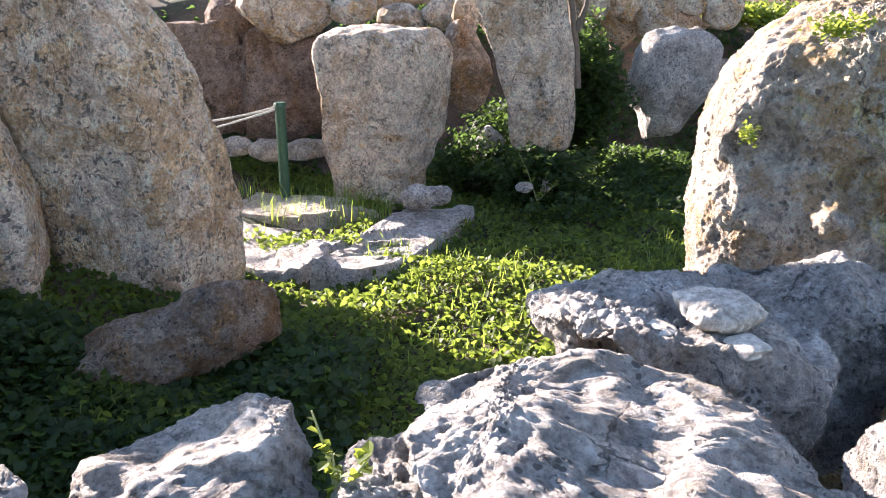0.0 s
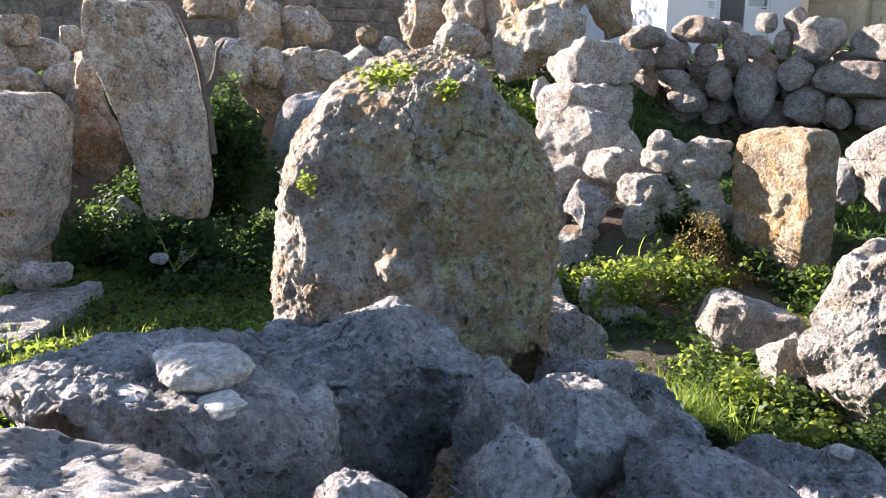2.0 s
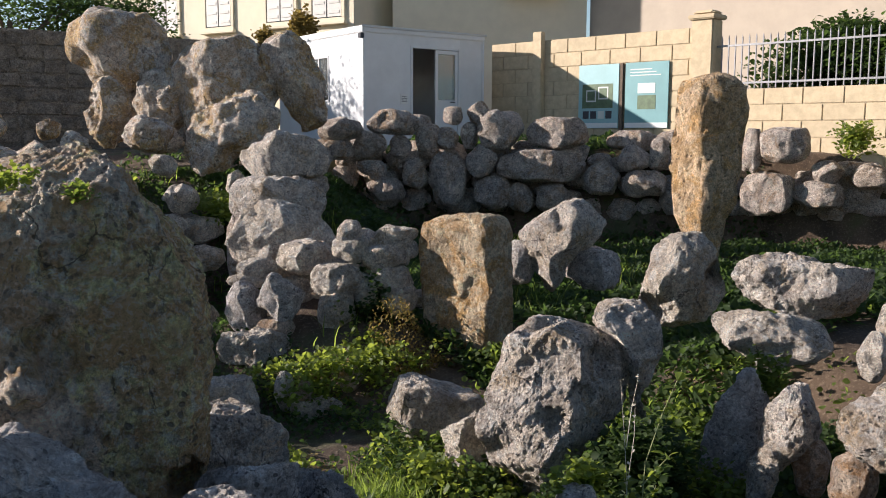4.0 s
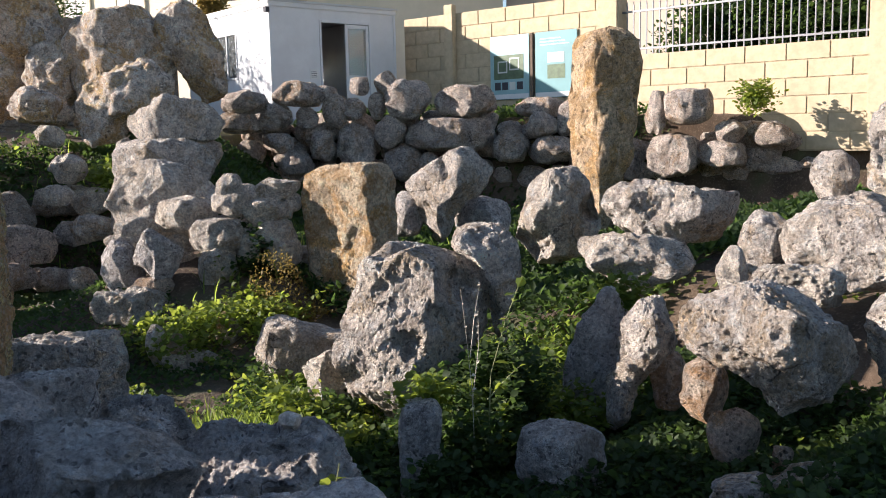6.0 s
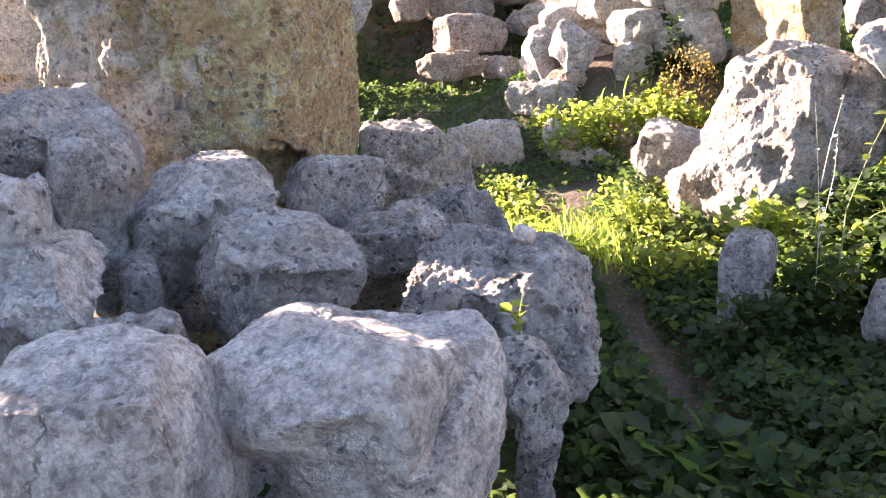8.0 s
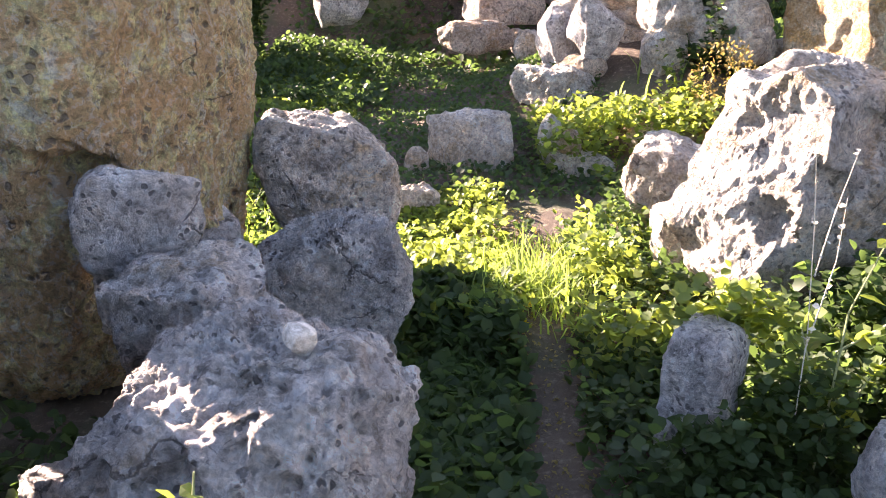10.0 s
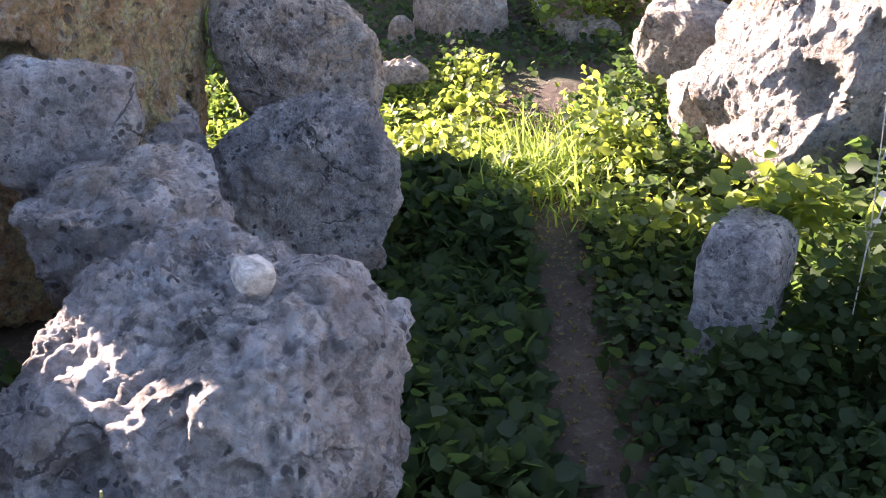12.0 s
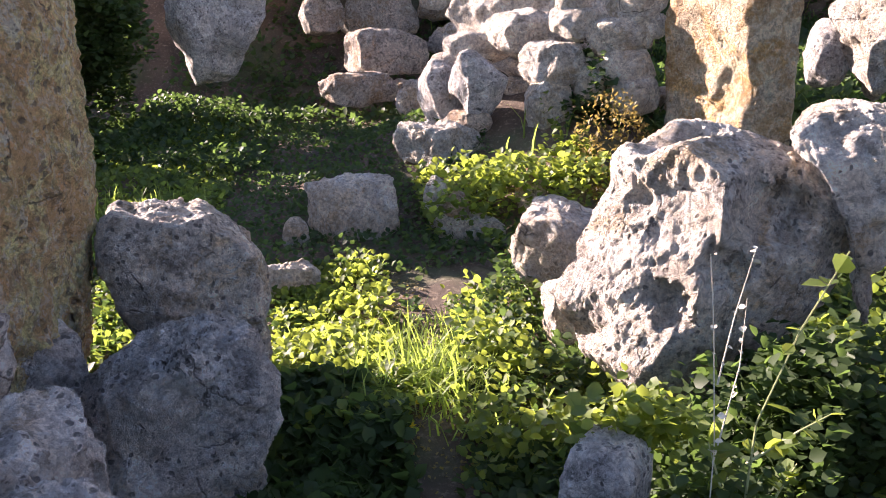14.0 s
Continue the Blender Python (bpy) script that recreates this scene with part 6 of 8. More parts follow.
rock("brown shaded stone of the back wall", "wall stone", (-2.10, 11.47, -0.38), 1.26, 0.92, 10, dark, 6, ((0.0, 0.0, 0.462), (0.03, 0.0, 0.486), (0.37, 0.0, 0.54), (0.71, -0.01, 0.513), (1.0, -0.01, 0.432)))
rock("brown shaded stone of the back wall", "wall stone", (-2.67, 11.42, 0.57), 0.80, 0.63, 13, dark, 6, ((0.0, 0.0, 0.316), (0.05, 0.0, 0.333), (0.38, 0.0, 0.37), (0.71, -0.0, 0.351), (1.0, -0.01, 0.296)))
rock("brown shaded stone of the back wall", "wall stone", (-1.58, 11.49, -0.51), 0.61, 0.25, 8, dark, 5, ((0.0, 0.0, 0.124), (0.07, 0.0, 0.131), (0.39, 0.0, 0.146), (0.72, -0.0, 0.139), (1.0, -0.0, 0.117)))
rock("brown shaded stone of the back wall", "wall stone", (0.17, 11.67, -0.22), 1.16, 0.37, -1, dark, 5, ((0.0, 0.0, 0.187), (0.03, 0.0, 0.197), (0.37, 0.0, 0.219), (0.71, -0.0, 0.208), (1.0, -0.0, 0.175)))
rock("grey rubble stone on the back bank", "stone", (0.21, 12.42, 0.92), 0.47, 0.49, 0, block, 5, ((0.0, 0.0, 0.245), (0.09, 0.0, 0.258), (0.41, 0.0, 0.287), (0.73, -0.0, 0.272), (1.0, -0.01, 0.229)))
rock("grey rubble stone on the back bank", "stone", (0.63, 12.41, 0.72), 0.82, 0.49, -1, block, 5, ((0.0, 0.0, 0.246), (0.05, 0.0, 0.259), (0.38, 0.0, 0.287), (0.71, -0.0, 0.273), (1.0, -0.01, 0.23)))
rock("grey rubble stone on the back bank", "stone", (1.05, 12.39, 0.73), 0.78, 0.49, -3, block, 5, ((0.0, 0.0, 0.246), (0.05, 0.0, 0.259), (0.38, 0.0, 0.288), (0.72, -0.0, 0.273), (1.0, -0.01, 0.23)))
rock("grey rubble stone on the back bank", "stone", (1.48, 12.36, 0.70), 0.87, 0.49, -5, block, 5, ((0.0, 0.0, 0.246), (0.05, 0.0, 0.259), (0.38, 0.0, 0.287), (0.71, -0.0, 0.273), (1.0, -0.01, 0.23)))
rock("grey rubble stone on the back bank", "stone", (1.89, 12.32, 0.91), 0.64, 0.49, -7, block, 5, ((0.0, 0.0, 0.245), (0.06, 0.0, 0.258), (0.39, 0.0, 0.286), (0.72, -0.0, 0.272), (1.0, -0.01, 0.229)))
rock("grey rubble stone on the back bank", "stone", (2.31, 12.26, 0.85), 0.61, 0.49, -9, block, 5, ((0.0, 0.0, 0.244), (0.07, 0.0, 0.257), (0.39, 0.0, 0.286), (0.72, -0.0, 0.271), (1.0, -0.01, 0.229)))
rock("grey rubble stone on the back bank", "stone", (2.72, 12.18, 0.68), 0.77, 0.48, -11, block, 5, ((0.0, 0.0, 0.244), (0.05, 0.0, 0.257), (0.38, 0.0, 0.285), (0.72, -0.0, 0.271), (1.0, -0.01, 0.228)))
rock("grey rubble stone on the back bank", "stone", (3.12, 12.10, 0.95), 0.45, 0.48, -13, block, 5, ((0.0, 0.0, 0.242), (0.09, 0.0, 0.255), (0.41, 0.0, 0.283), (0.73, -0.0, 0.269), (1.0, -0.01, 0.226)))
rock("grey rubble stone on the back bank", "stone", (3.51, 12.00, 0.79), 0.71, 0.48, -15, block, 5, ((0.0, 0.0, 0.24), (0.06, 0.0, 0.253), (0.39, 0.0, 0.282), (0.72, -0.0, 0.267), (1.0, -0.01, 0.225)))

# ---- the honeycombed boulder beside the path ----
rock("low honeycombed boulder beside the path", "boulder", (2.99, 2.52, -0.66), 0.66, 0.76, -8, pit, 7,
     ((0.0, 0.06, 0.18), (0.3, 0.07, 0.31), (0.55, 0.06, 0.39), (0.8, 0.04, 0.41), (0.92, 0.02, 0.39), (1.0, -0.03, 0.32)), 0.8, 1, sharp=3.8, twist=-12, cut=0.92, lean=0.22,
     dents=((0.06, 0.57, 0.04, 0.05), (-0.05, 0.45, 0.07, 0.07), (0.18, 0.48, 0.03, 0.05), (-0.22, 0.46, 0.035, 0.05)))

for k, (x, y, z, h, w) in enumerate(((1.95, 2.95, -1.1, 0.62, 0.26), (2.35, 3.05, -1.1, 0.50, 0.24), (1.70, 2.45, -1.0, 0.60, 0.27), (2.15, 2.45, -1.1, 0.48, 0.24))):
    rock("grey rubble stone at the foot of the megalith", "stone", (x, y, z), h, 0.46, 12 * k - 30, grey, 6, ((0.0, 0.0, 0.9 * w), (0.5, 0.01, w), (1.0, 0.02, 0.7 * w)), 0.6)

# ---- unseen stones added on the court's sunward side, to shade it and the rubble ----
# heights are set by how far their shadows must reach
for k, (x, y, h) in enumerate(((-4.1, 6.95, 4.6), (-4.0, 6.0, 3.3), (-3.9, 4.8, 3.5), (-3.7, 3.6, 2.7))):
    rock("unseen upright megalith added to shade the court", "megalith", (x, y, -1.0), h, 0.9, 85 + 7 * (k % 3), megal, 5, ((0.0, 0.0, 0.62), (0.5, 0.02, 0.6), (1.0, 0.03, 0.45)), 0.7)

# ---- leaves and grass ----
RIM = np.array([(0, 0, 0), (-0.36, 0.28, 0.10), (-0.42, 0.62, 0.12), (0, 1.0, -0.04), (0.42, 0.62, 0.12), (0.36, 0.28, 0.10), (0, 0.5, 0.0)])
FAN = np.array([(6, 0, 5), (6, 5, 4), (6, 4, 3), (6, 3, 2), (6, 2, 1), (6, 1, 0)])
SLIM = np.array([(0, 0, 0), (-0.3, 0.5, 0.1), (0, 1.0, -0.05), (0.3, 0.5, 0.1)])
SLIM_FAN = np.array([(0, 2, 1), (0, 3, 2)])


def leaf_cloud(points, sizes, seed, droop=0.6, shape=RIM, fan=FAN):
    """Vertices and faces of many leaves; each stands at its point, turned at random, leaning outwards and up."""
    rs = np.random.RandomState(seed)
    n = len(points)
    yaw = rs.uniform(0, 2 * np.pi, n)
    tilt = rs.normal(droop, 0.4, n)
    roll = rs.normal(0, 0.5, n)
    k = len(shape)
    v = shape[None] * np.asarray(sizes)[:, None, None]
    v = np.broadcast_to(v, (n, k, 3)).copy()
    c, s = np.cos(roll)[:, None], np.sin(roll)[:, None]
    v[:, :, 0], v[:, :, 2] = c * v[:, :, 0] - s * v[:, :, 2], s * v[:, :, 0] + c * v[:, :, 2]
    c, s = np.cos(tilt)[:, None], np.sin(tilt)[:, None]
    v[:, :, 1], v[:, :, 2] = c * v[:, :, 1] - s * v[:, :, 2], s * v[:, :, 1] + c * v[:, :, 2]
    c, s = np.cos(yaw)[:, None], np.sin(yaw)[:, None]
    v[:, :, 0], v[:, :, 1] = c * v[:, :, 0] - s * v[:, :, 1], s * v[:, :, 0] + c * v[:, :, 1]
    v += np.asarray(points)[:, None, :]
    faces = (fan[None] + (np.arange(n) * k)[:, None, None]).reshape(-1, 3)
    return v.reshape(-1, 3), faces


def stuff(name, label, verts, faces, material, category="plants"):
    return tagged(new(name, mesh_of(name, verts, faces, material)), label, category, kind="stuff")


def scatter(count, seed, box, keep):
    """Random places in a box of the plan, thinned by keep(x, y), a share from 0 to 1."""
    rs = np.random.RandomState(seed)
    x, y = rs.uniform(box[0], box[2], count), rs.uniform(box[1], box[3], count)
    ok = rs.rand(count) < keep(x, y)
    return x[ok], y[ok], rs


def plan_noise(x, y, scale, shift=0.0):
    return layered(np.stack([x, y, 0 * x + shift], 1), scale, 3)


def ground_cover(name, label, seed, count, box, keep, height, size, material, clump=1.4, shape=RIM, fan=FAN, droop=0.5):
    """Low leafy plants whose tops swell and sink in clumps."""
    x, y, rs = scatter(count, seed, box, keep)
    top = height * np.clip(0.55 + 0.6 * plan_noise(x, y, clump, seed), 0.12, 1.5)
    z = ground_height(x, y) + top * rs.rand(len(x)) ** 0.55
    v, f = leaf_cloud(np.stack([x, y, z], 1), size * rs.uniform(0.6, 1.35, len(x)), seed, droop, shape, fan)
    return stuff(name, label, v, f, material)


def inside(x, y, corners):
    """1 inside the convex outline, anticlockwise, falling off over 0.25 m."""
    share = np.ones_like(x)
    for (ax, ay), (bx, by) in zip(corners, corners[1:] + corners[:1]):
        side = ((bx - ax) * (y - ay) - (by - ay) * (x - ax)) / math.hypot(bx - ax, by - ay)
        share = np.minimum(share, np.clip(side / 0.25 + 0.5, 0, 1))
    return share


def tuft(cx, cy, r):
    return lambda x, y: np.exp(-((x - cx) ** 2 + (y - cy) ** 2) / r ** 2)


PAVED = [(-2.9, 7.6), (-1.0, 6.95), (0.25, 8.9), (-1.2, 9.6), (-2.7, 10.2)]


def garden_share(x, y):
    paved = inside(x, y, PAVED)
    gaps = np.clip(plan_noise(x, y, 1.5, 3.0) * 3.5 - 0.7, 0, 0.75)
    return np.where(paved > 0.5, gaps, 1.0) * step(3.0, 3.8, y) * (1 - inside(x, y, [(0.9, 3.0), (2.9, 3.3), (2.9, 4.8), (0.9, 4.8)]))


ground_cover("clover", "dense low green clover covering the court floor", 11, 62000, (-3.2, 3.2, 2.9, 10.9), garden_share, 0.13, 0.05, leaf_bright)
ground_cover("weeds", "tall dark leafy weeds in the shaded corner", 12, 15000, (-3.6, 2.9, -0.5, 5.6), lambda x, y: np.clip(0.9 - 0.5 * (x + 1.2), 0, 1), 0.42, 0.06, leaf_dark, 1.0, droop=0.3)
ground_cover("weeds", "dark nettles in the shade behind the court", 13, 15000, (0.2, 8.6, 3.2, 11.4), lambda x, y: np.clip(0.4 + plan_noise(x, y, 0.9), 0, 1), 0.34, 0.055, leaf_dark)
ground_cover("weeds", "green weeds on the slope behind the court", 14, 34000, (-4.5, 10.6, 7.0, 16.0), lambda x, y: np.clip(0.6 + 0.9 * plan_noise(x, y, 0.8), 0, 1), 0.2, 0.075, leaf_dark)
# dense dark leaves over the bare soil also stand in for the shade here
ground_cover("weeds", "weeds and grass before the terrace wall, thickened to stand in for shade", 15, 90000, (6.0, 4.0, 15.0, 14.5), lambda x, y: np.clip(0.85 + 0.6 * plan_noise(x, y, 0.7), 0, 1), 0.22, 0.10, leaf_dark, 1.4, SLIM, SLIM_FAN)
ground_cover("weeds", "low weeds along the shaded passage", 16, 16000, (2.2, 5.2, 4.9, 11.0), lambda x, y: np.clip(0.8 + 0.6 * plan_noise(x, y, 1.1) - 1.3 * inside(x, y, [(3.6, 5.2), (4.7, 5.2), (4.7, 6.2), (3.6, 6.2)]), 0, 1), 0.11, 0.04, leaf_dark)


def path_gap(x, y):
    """0 on the trodden soil, 1 beside it."""
    middle = 3.83 + 0.12 * (y - 3.0)
    return np.clip((np.abs(x - middle) - 0.05) / 0.14 + step(2.7, 2.2, y), 0, 1)


# weeds in shade take the darker leaf colour, sunlit ones the brighter
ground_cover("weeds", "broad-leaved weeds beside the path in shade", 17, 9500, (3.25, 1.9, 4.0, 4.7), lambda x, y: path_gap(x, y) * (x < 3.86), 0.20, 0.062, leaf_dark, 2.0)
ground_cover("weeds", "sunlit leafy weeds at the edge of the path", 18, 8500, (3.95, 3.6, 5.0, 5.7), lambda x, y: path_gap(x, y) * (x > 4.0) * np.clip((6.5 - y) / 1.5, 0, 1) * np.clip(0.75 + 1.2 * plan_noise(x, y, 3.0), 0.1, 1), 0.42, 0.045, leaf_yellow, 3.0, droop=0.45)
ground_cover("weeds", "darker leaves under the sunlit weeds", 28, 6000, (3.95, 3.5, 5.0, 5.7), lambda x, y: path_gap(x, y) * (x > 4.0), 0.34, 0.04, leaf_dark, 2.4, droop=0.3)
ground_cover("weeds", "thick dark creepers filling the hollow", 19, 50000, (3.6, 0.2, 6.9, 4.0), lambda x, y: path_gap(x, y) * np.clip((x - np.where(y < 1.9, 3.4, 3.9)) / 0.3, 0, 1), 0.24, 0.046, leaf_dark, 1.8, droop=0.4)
ground_cover("weeds", "green weeds between the boulders", 20, 12000, (4.6, 3.4, 6.6, 6.8), lambda x, y: np.clip(0.5 + plan_noise(x, y, 1.2), 0, 1), 0.28, 0.05, leaf_bright, 1.4)
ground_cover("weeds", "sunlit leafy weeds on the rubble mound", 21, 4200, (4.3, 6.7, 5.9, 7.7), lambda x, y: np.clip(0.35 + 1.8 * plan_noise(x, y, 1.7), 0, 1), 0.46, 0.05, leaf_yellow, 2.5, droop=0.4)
ground_cover("weeds", "dry reddish weeds on the rubble mound", 22, 1500, (5.4, 6.7, 6.0, 7.3), lambda x, y: 0.8 + 0 * x, 0.42, 0.035, leaf_dry, 2.5, SLIM, SLIM_FAN, 0.8)
ground_cover("weeds", "weeds among the stones of the bank", 23, 9000, (6.0, 2.0, 9.5, 6.5), lambda x, y: np.clip(0.25 + 1.3 * plan_noise(x, y, 1.1), 0, 1), 0.24, 0.055, leaf_bright, 1.4)
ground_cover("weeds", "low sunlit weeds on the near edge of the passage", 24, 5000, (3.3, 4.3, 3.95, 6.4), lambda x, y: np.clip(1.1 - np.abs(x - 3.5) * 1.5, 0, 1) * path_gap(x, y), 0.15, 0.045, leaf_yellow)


# a few real plants; the rest of the dark leaves replace shade in the gaps
ground_cover("weeds", "small weeds in the rubble gaps, thickened to stand in for shade", 25, 9000, (-0.2, 0.9, 3.5, 3.6), lambda x, y: 0.9 + 0 * x, 0.22, 0.05, leaf_dark)


def blades(name, label, seed, places, lengths, material, width=0.006, bend=0.5):
    """Grass: tapering, bending blades of three steps."""
    rs = np.random.RandomState(seed)
    n = len(places)
    yaw = rs.uniform(0, 2 * np.pi, n)
    out = np.stack([np.cos(yaw), np.sin(yaw), 0 * yaw], 1)
    side = np.stack([-np.sin(yaw), np.cos(yaw), 0 * yaw], 1)
    lean = rs.uniform(0.1, 1.0, n) * bend
    rows = []
    for t, w in ((0, 1.0), (0.4, 0.9), (0.75, 0.6), (1.0, 0.06)):
        c = places + out * (lengths * lean * t * t)[:, None] + np.array([0, 0, 1.0]) * (lengths * t * (1 - 0.35 * lean * t))[:, None]
        rows += [c - side * width * w, c + side * width * w]
    v = np.stack(rows, 1)
    f = np.array([(0, 1, 3, 2), (2, 3, 5, 4), (4, 5, 7, 6)])
    faces = (f[None] + (np.arange(n) * 8)[:, None, None]).reshape(-1, 4)
    return stuff(name, label, v.reshape(-1, 3), faces, material, "grass")


def grass(name, label, seed, count, box, keep, low, high, bend=0.6, width=0.005):
    x, y, rs = scatter(count, seed, box, keep)
    places = np.stack([x, y, ground_height(x, y)], 1)
    return blades(name, label, seed, places, rs.uniform(low, high, len(x)), grass_mat, width, bend)


grass("grass_tuft", "bright green grass tuft in the path", 31, 3200, (3.6, 4.2, 4.6, 5.6), tuft(4.02, 4.75, 0.27), 0.10, 0.30, 1.3)
grass("grass", "short sunlit grass along the path", 32, 2600, (3.3, 4.3, 4.5, 5.5), lambda x, y: np.clip(0.25 + plan_noise(x, y, 2.0), 0, 1), 0.04, 0.12, 0.9, 0.004)
grass("grass", "tall grass by the rope post", 33, 900, (-2.6, 8.6, -0.6, 9.8), lambda x, y: np.clip(0.3 + plan_noise(x, y, 1.4), 0, 1), 0.12, 0.36, 0.7)
grass("grass", "thin grass in the court", 34, 6000, (-3.0, 3.6, 2.8, 10.6), lambda x, y: garden_share(x, y) * np.clip(0.3 + plan_noise(x, y, 0.8), 0, 1), 0.08, 0.22, 0.8)
grass("grass", "grass on the terrace slope", 35, 5000, (5.0, 7.5, 14.0, 14.0), lambda x, y: np.clip(0.3 + plan_noise(x, y, 0.7), 0, 1), 0.12, 0.34, 0.8, 0.008)


def leaf_wall(name, label, seed, count, centre, half, size, material):
    """Ivy or a shrub: leaves through a lumpy volume."""
    rs = np.random.RandomState(seed)
    d = rs.normal(size=(count, 3))
    d /= np.linalg.norm(d, axis=1, keepdims=True)
    reach = (rs.rand(count) ** 0.4) * (0.78 + 0.42 * layered(d * 1.0 + seed, 2.2, 3))
    pts = np.array(centre) + d * reach[:, None] * np.array(half)
    v, f = leaf_cloud(pts, size * rs.uniform(0.6, 1.3, count), seed, 0.3)
    return stuff(name, label, v, f, material)


leaf_wall("ivy", "dark ivy hanging between the slab and a boulder", 41, 6500, (1.55, 10.7, 0.15), (0.55, 0.55, 0.95), 0.07, leaf_dark)
ground_cover("weeds", "large dark leaves at the edge of the path", 26, 420, (3.38, 1.9, 3.78, 3.6), lambda x, y: 0.8 + 0 * x, 0.16, 0.13, leaf_dark, 2.0, droop=0.2)
ground_cover("leaf_litter", "small fallen leaves and clods on the path", 27, 2400, (3.65, 2.6, 4.15, 6.2), lambda x, y: 0.6 + 0 * x, 0.012, 0.022, leaf_dry, 2.0, SLIM, SLIM_FAN, 0.0)
leaf_wall("ivy", "dark ivy behind the leaning slab", 57, 2600, (0.95, 10.6, -0.3), (0.9, 0.4, 0.6), 0.07, leaf_dark)
leaf_wall("ivy", "dark ivy over the foot of the leaning slab", 58, 2600, (0.95, 9.35, -0.55), (0.7, 0.35, 0.42), 0.06, leaf_dark)
leaf_wall("ivy", "dark ivy at the foot of the block", 42, 2600, (0.35, 10.2, -0.6), (0.7, 0.5, 0.45), 0.06, leaf_dark)
leaf_wall("ivy", "creeper on the shaded wall stones", 43, 1500, (-3.0, 11.2, 0.1), (0.35, 0.3, 0.6), 0.06, leaf_dark)
leaf_wall("ivy", "dark creeper among the stones of the mound", 44, 1800, (5.75, 7.75, -0.1), (0.35, 0.3, 0.45), 0.05, leaf_dark)
leaf_wall("ivy", "dark creeper climbing beside the pale boulder", 45, 6500, (5.15, 3.65, -0.62), (0.42, 0.5, 0.56), 0.048, leaf_dark)
leaf_wall("shrub", "bright green weeds on the far bank", 46, 1500, (4.1, 12.3, 0.95), (0.8, 0.6, 0.16), 0.07, leaf_yellow)
leaf_wall("shrub", "low shrub before the sunlit block wall", 47, 900, (15.1, 8.0, 1.5), (0.5, 0.4, 0.35), 0.07, leaf_yellow)
leaf_wall("shrub", "small green plant on top of the megalith", 48, 320, (1.66, 3.86, 1.36), (0.16, 0.10, 0.07), 0.025, leaf_yellow)
leaf_wall("shrub", "dark plant in a hollow of the megalith", 49, 160, (1.93, 3.80, 1.31), (0.08, 0.08, 0.06), 0.022, leaf_bright)
leaf_wall("shrub", "small plant in a crack of the megalith", 50, 140, (1.30, 3.80, 0.92), (0.045, 0.06, 0.07), 0.018, leaf_yellow)
leaf_wall("shrub", "weeds between the stones of the bank", 51, 700, (6.2, 3.5, -0.1), (0.22, 0.25, 0.25), 0.045, leaf_bright)
leaf_wall("shrub", "weeds at the foot of the bank", 52, 1500, (5.7, 3.5, -0.75), (0.6, 0.4, 0.22), 0.045, leaf_yellow)
leaf_wall("shrub", "weeds before the terrace wall", 53, 1500, (8.3, 12.0, -0.1), (0.9, 0.6, 0.5), 0.08, leaf_dark)
leaf_wall("ivy", "dark creeper grown over the upright slab", 55, 750, (4.30, 3.16, -0.80), (0.24, 0.10, 0.30), 0.045, leaf_dark)
leaf_wall("shrub", "sunlit leaves over the top of the upright slab", 56, 380, (4.46, 3.42, -0.36), (0.26, 0.16, 0.13), 0.045, leaf_yellow)
leaf_wall("ivy", "dark leaves growing up behind the upright slab", 59, 1300, (4.62, 3.30, -0.70), (0.28, 0.22, 0.32), 0.045, leaf_dark)
leaf_wall("shrub", "green weeds on the rubble slope", 54, 1400, (6.1, 12.2, 0.55), (0.9, 0.9, 0.25), 0.07, leaf_yellow)


def tube(path, radius, taper=0.5, sides=5):
    """A thin bent stem as a bmesh."""
    bm = bmesh.new()
    rings = []
    for i, p in enumerate(path):
        p = Vector(p)
        ahead = Vector(path[min(i + 1, len(path) - 1)]) - Vector(path[max(i - 1, 0)])
        turn = ahead.to_track_quat("Z", "Y").to_matrix()
        r = radius * (1 - (1 - taper) * i / (len(path) - 1))
        rings.append([bm.verts.new(p + turn @ Vector((r * math.cos(a), r * math.sin(a), 0))) for a in (2 * math.pi * k / sides for k in range(sides))])
    for a, b in zip(rings, rings[1:]):
        for k in range(sides):
            bm.faces.new((a[k], a[(k + 1) % sides], b[(k + 1) % sides], b[k]))
    bm.faces.new(rings[0][::-1])
    bm.faces.new(rings[-1])
    return bm


def root(name, place, label, category, group="", kind=""):
    ob = new(name)
    ob.location = place
    return tagged(ob, label, category, group, kind)


def leaves_bm(points, sizes, seed, droop=0.3):
    v, f = leaf_cloud(np.array(points), np.array(sizes), seed, droop)
    bm = bmesh.new()
    vs = [bm.verts.new(p) for p in v]
    for t in f:
        bm.faces.new([vs[i] for i in t])
    return bm


def weed(place, label, stems, leaf, seed, material, stem_material, size, thick=0.005):
    """A weed with its own stems and leaves; stems are bent lines from the foot."""
    thing = root("weed", place, label, "weed")
    rs = np.random.RandomState(seed)
    spots, sizes = [], []
    for path in stems:
        part("stem", tube(path, thick, 0.4), stem_material, thing)
        a, b = Vector(path[0]), Vector(path[-1])
        for n in range(leaf):
            t = rs.uniform(0.15, 1.0)
            i = min(int(t * (len(path) - 1)), len(path) - 2)
            p = Vector(path[i]).lerp(Vector(path[i + 1]), t * (len(path) - 1) - i)
            spots.append(p)
            sizes.append(size * rs.uniform(0.5, 1.2))
    part("leaves", leaves_bm(spots, sizes, seed), material, thing)
    return thing


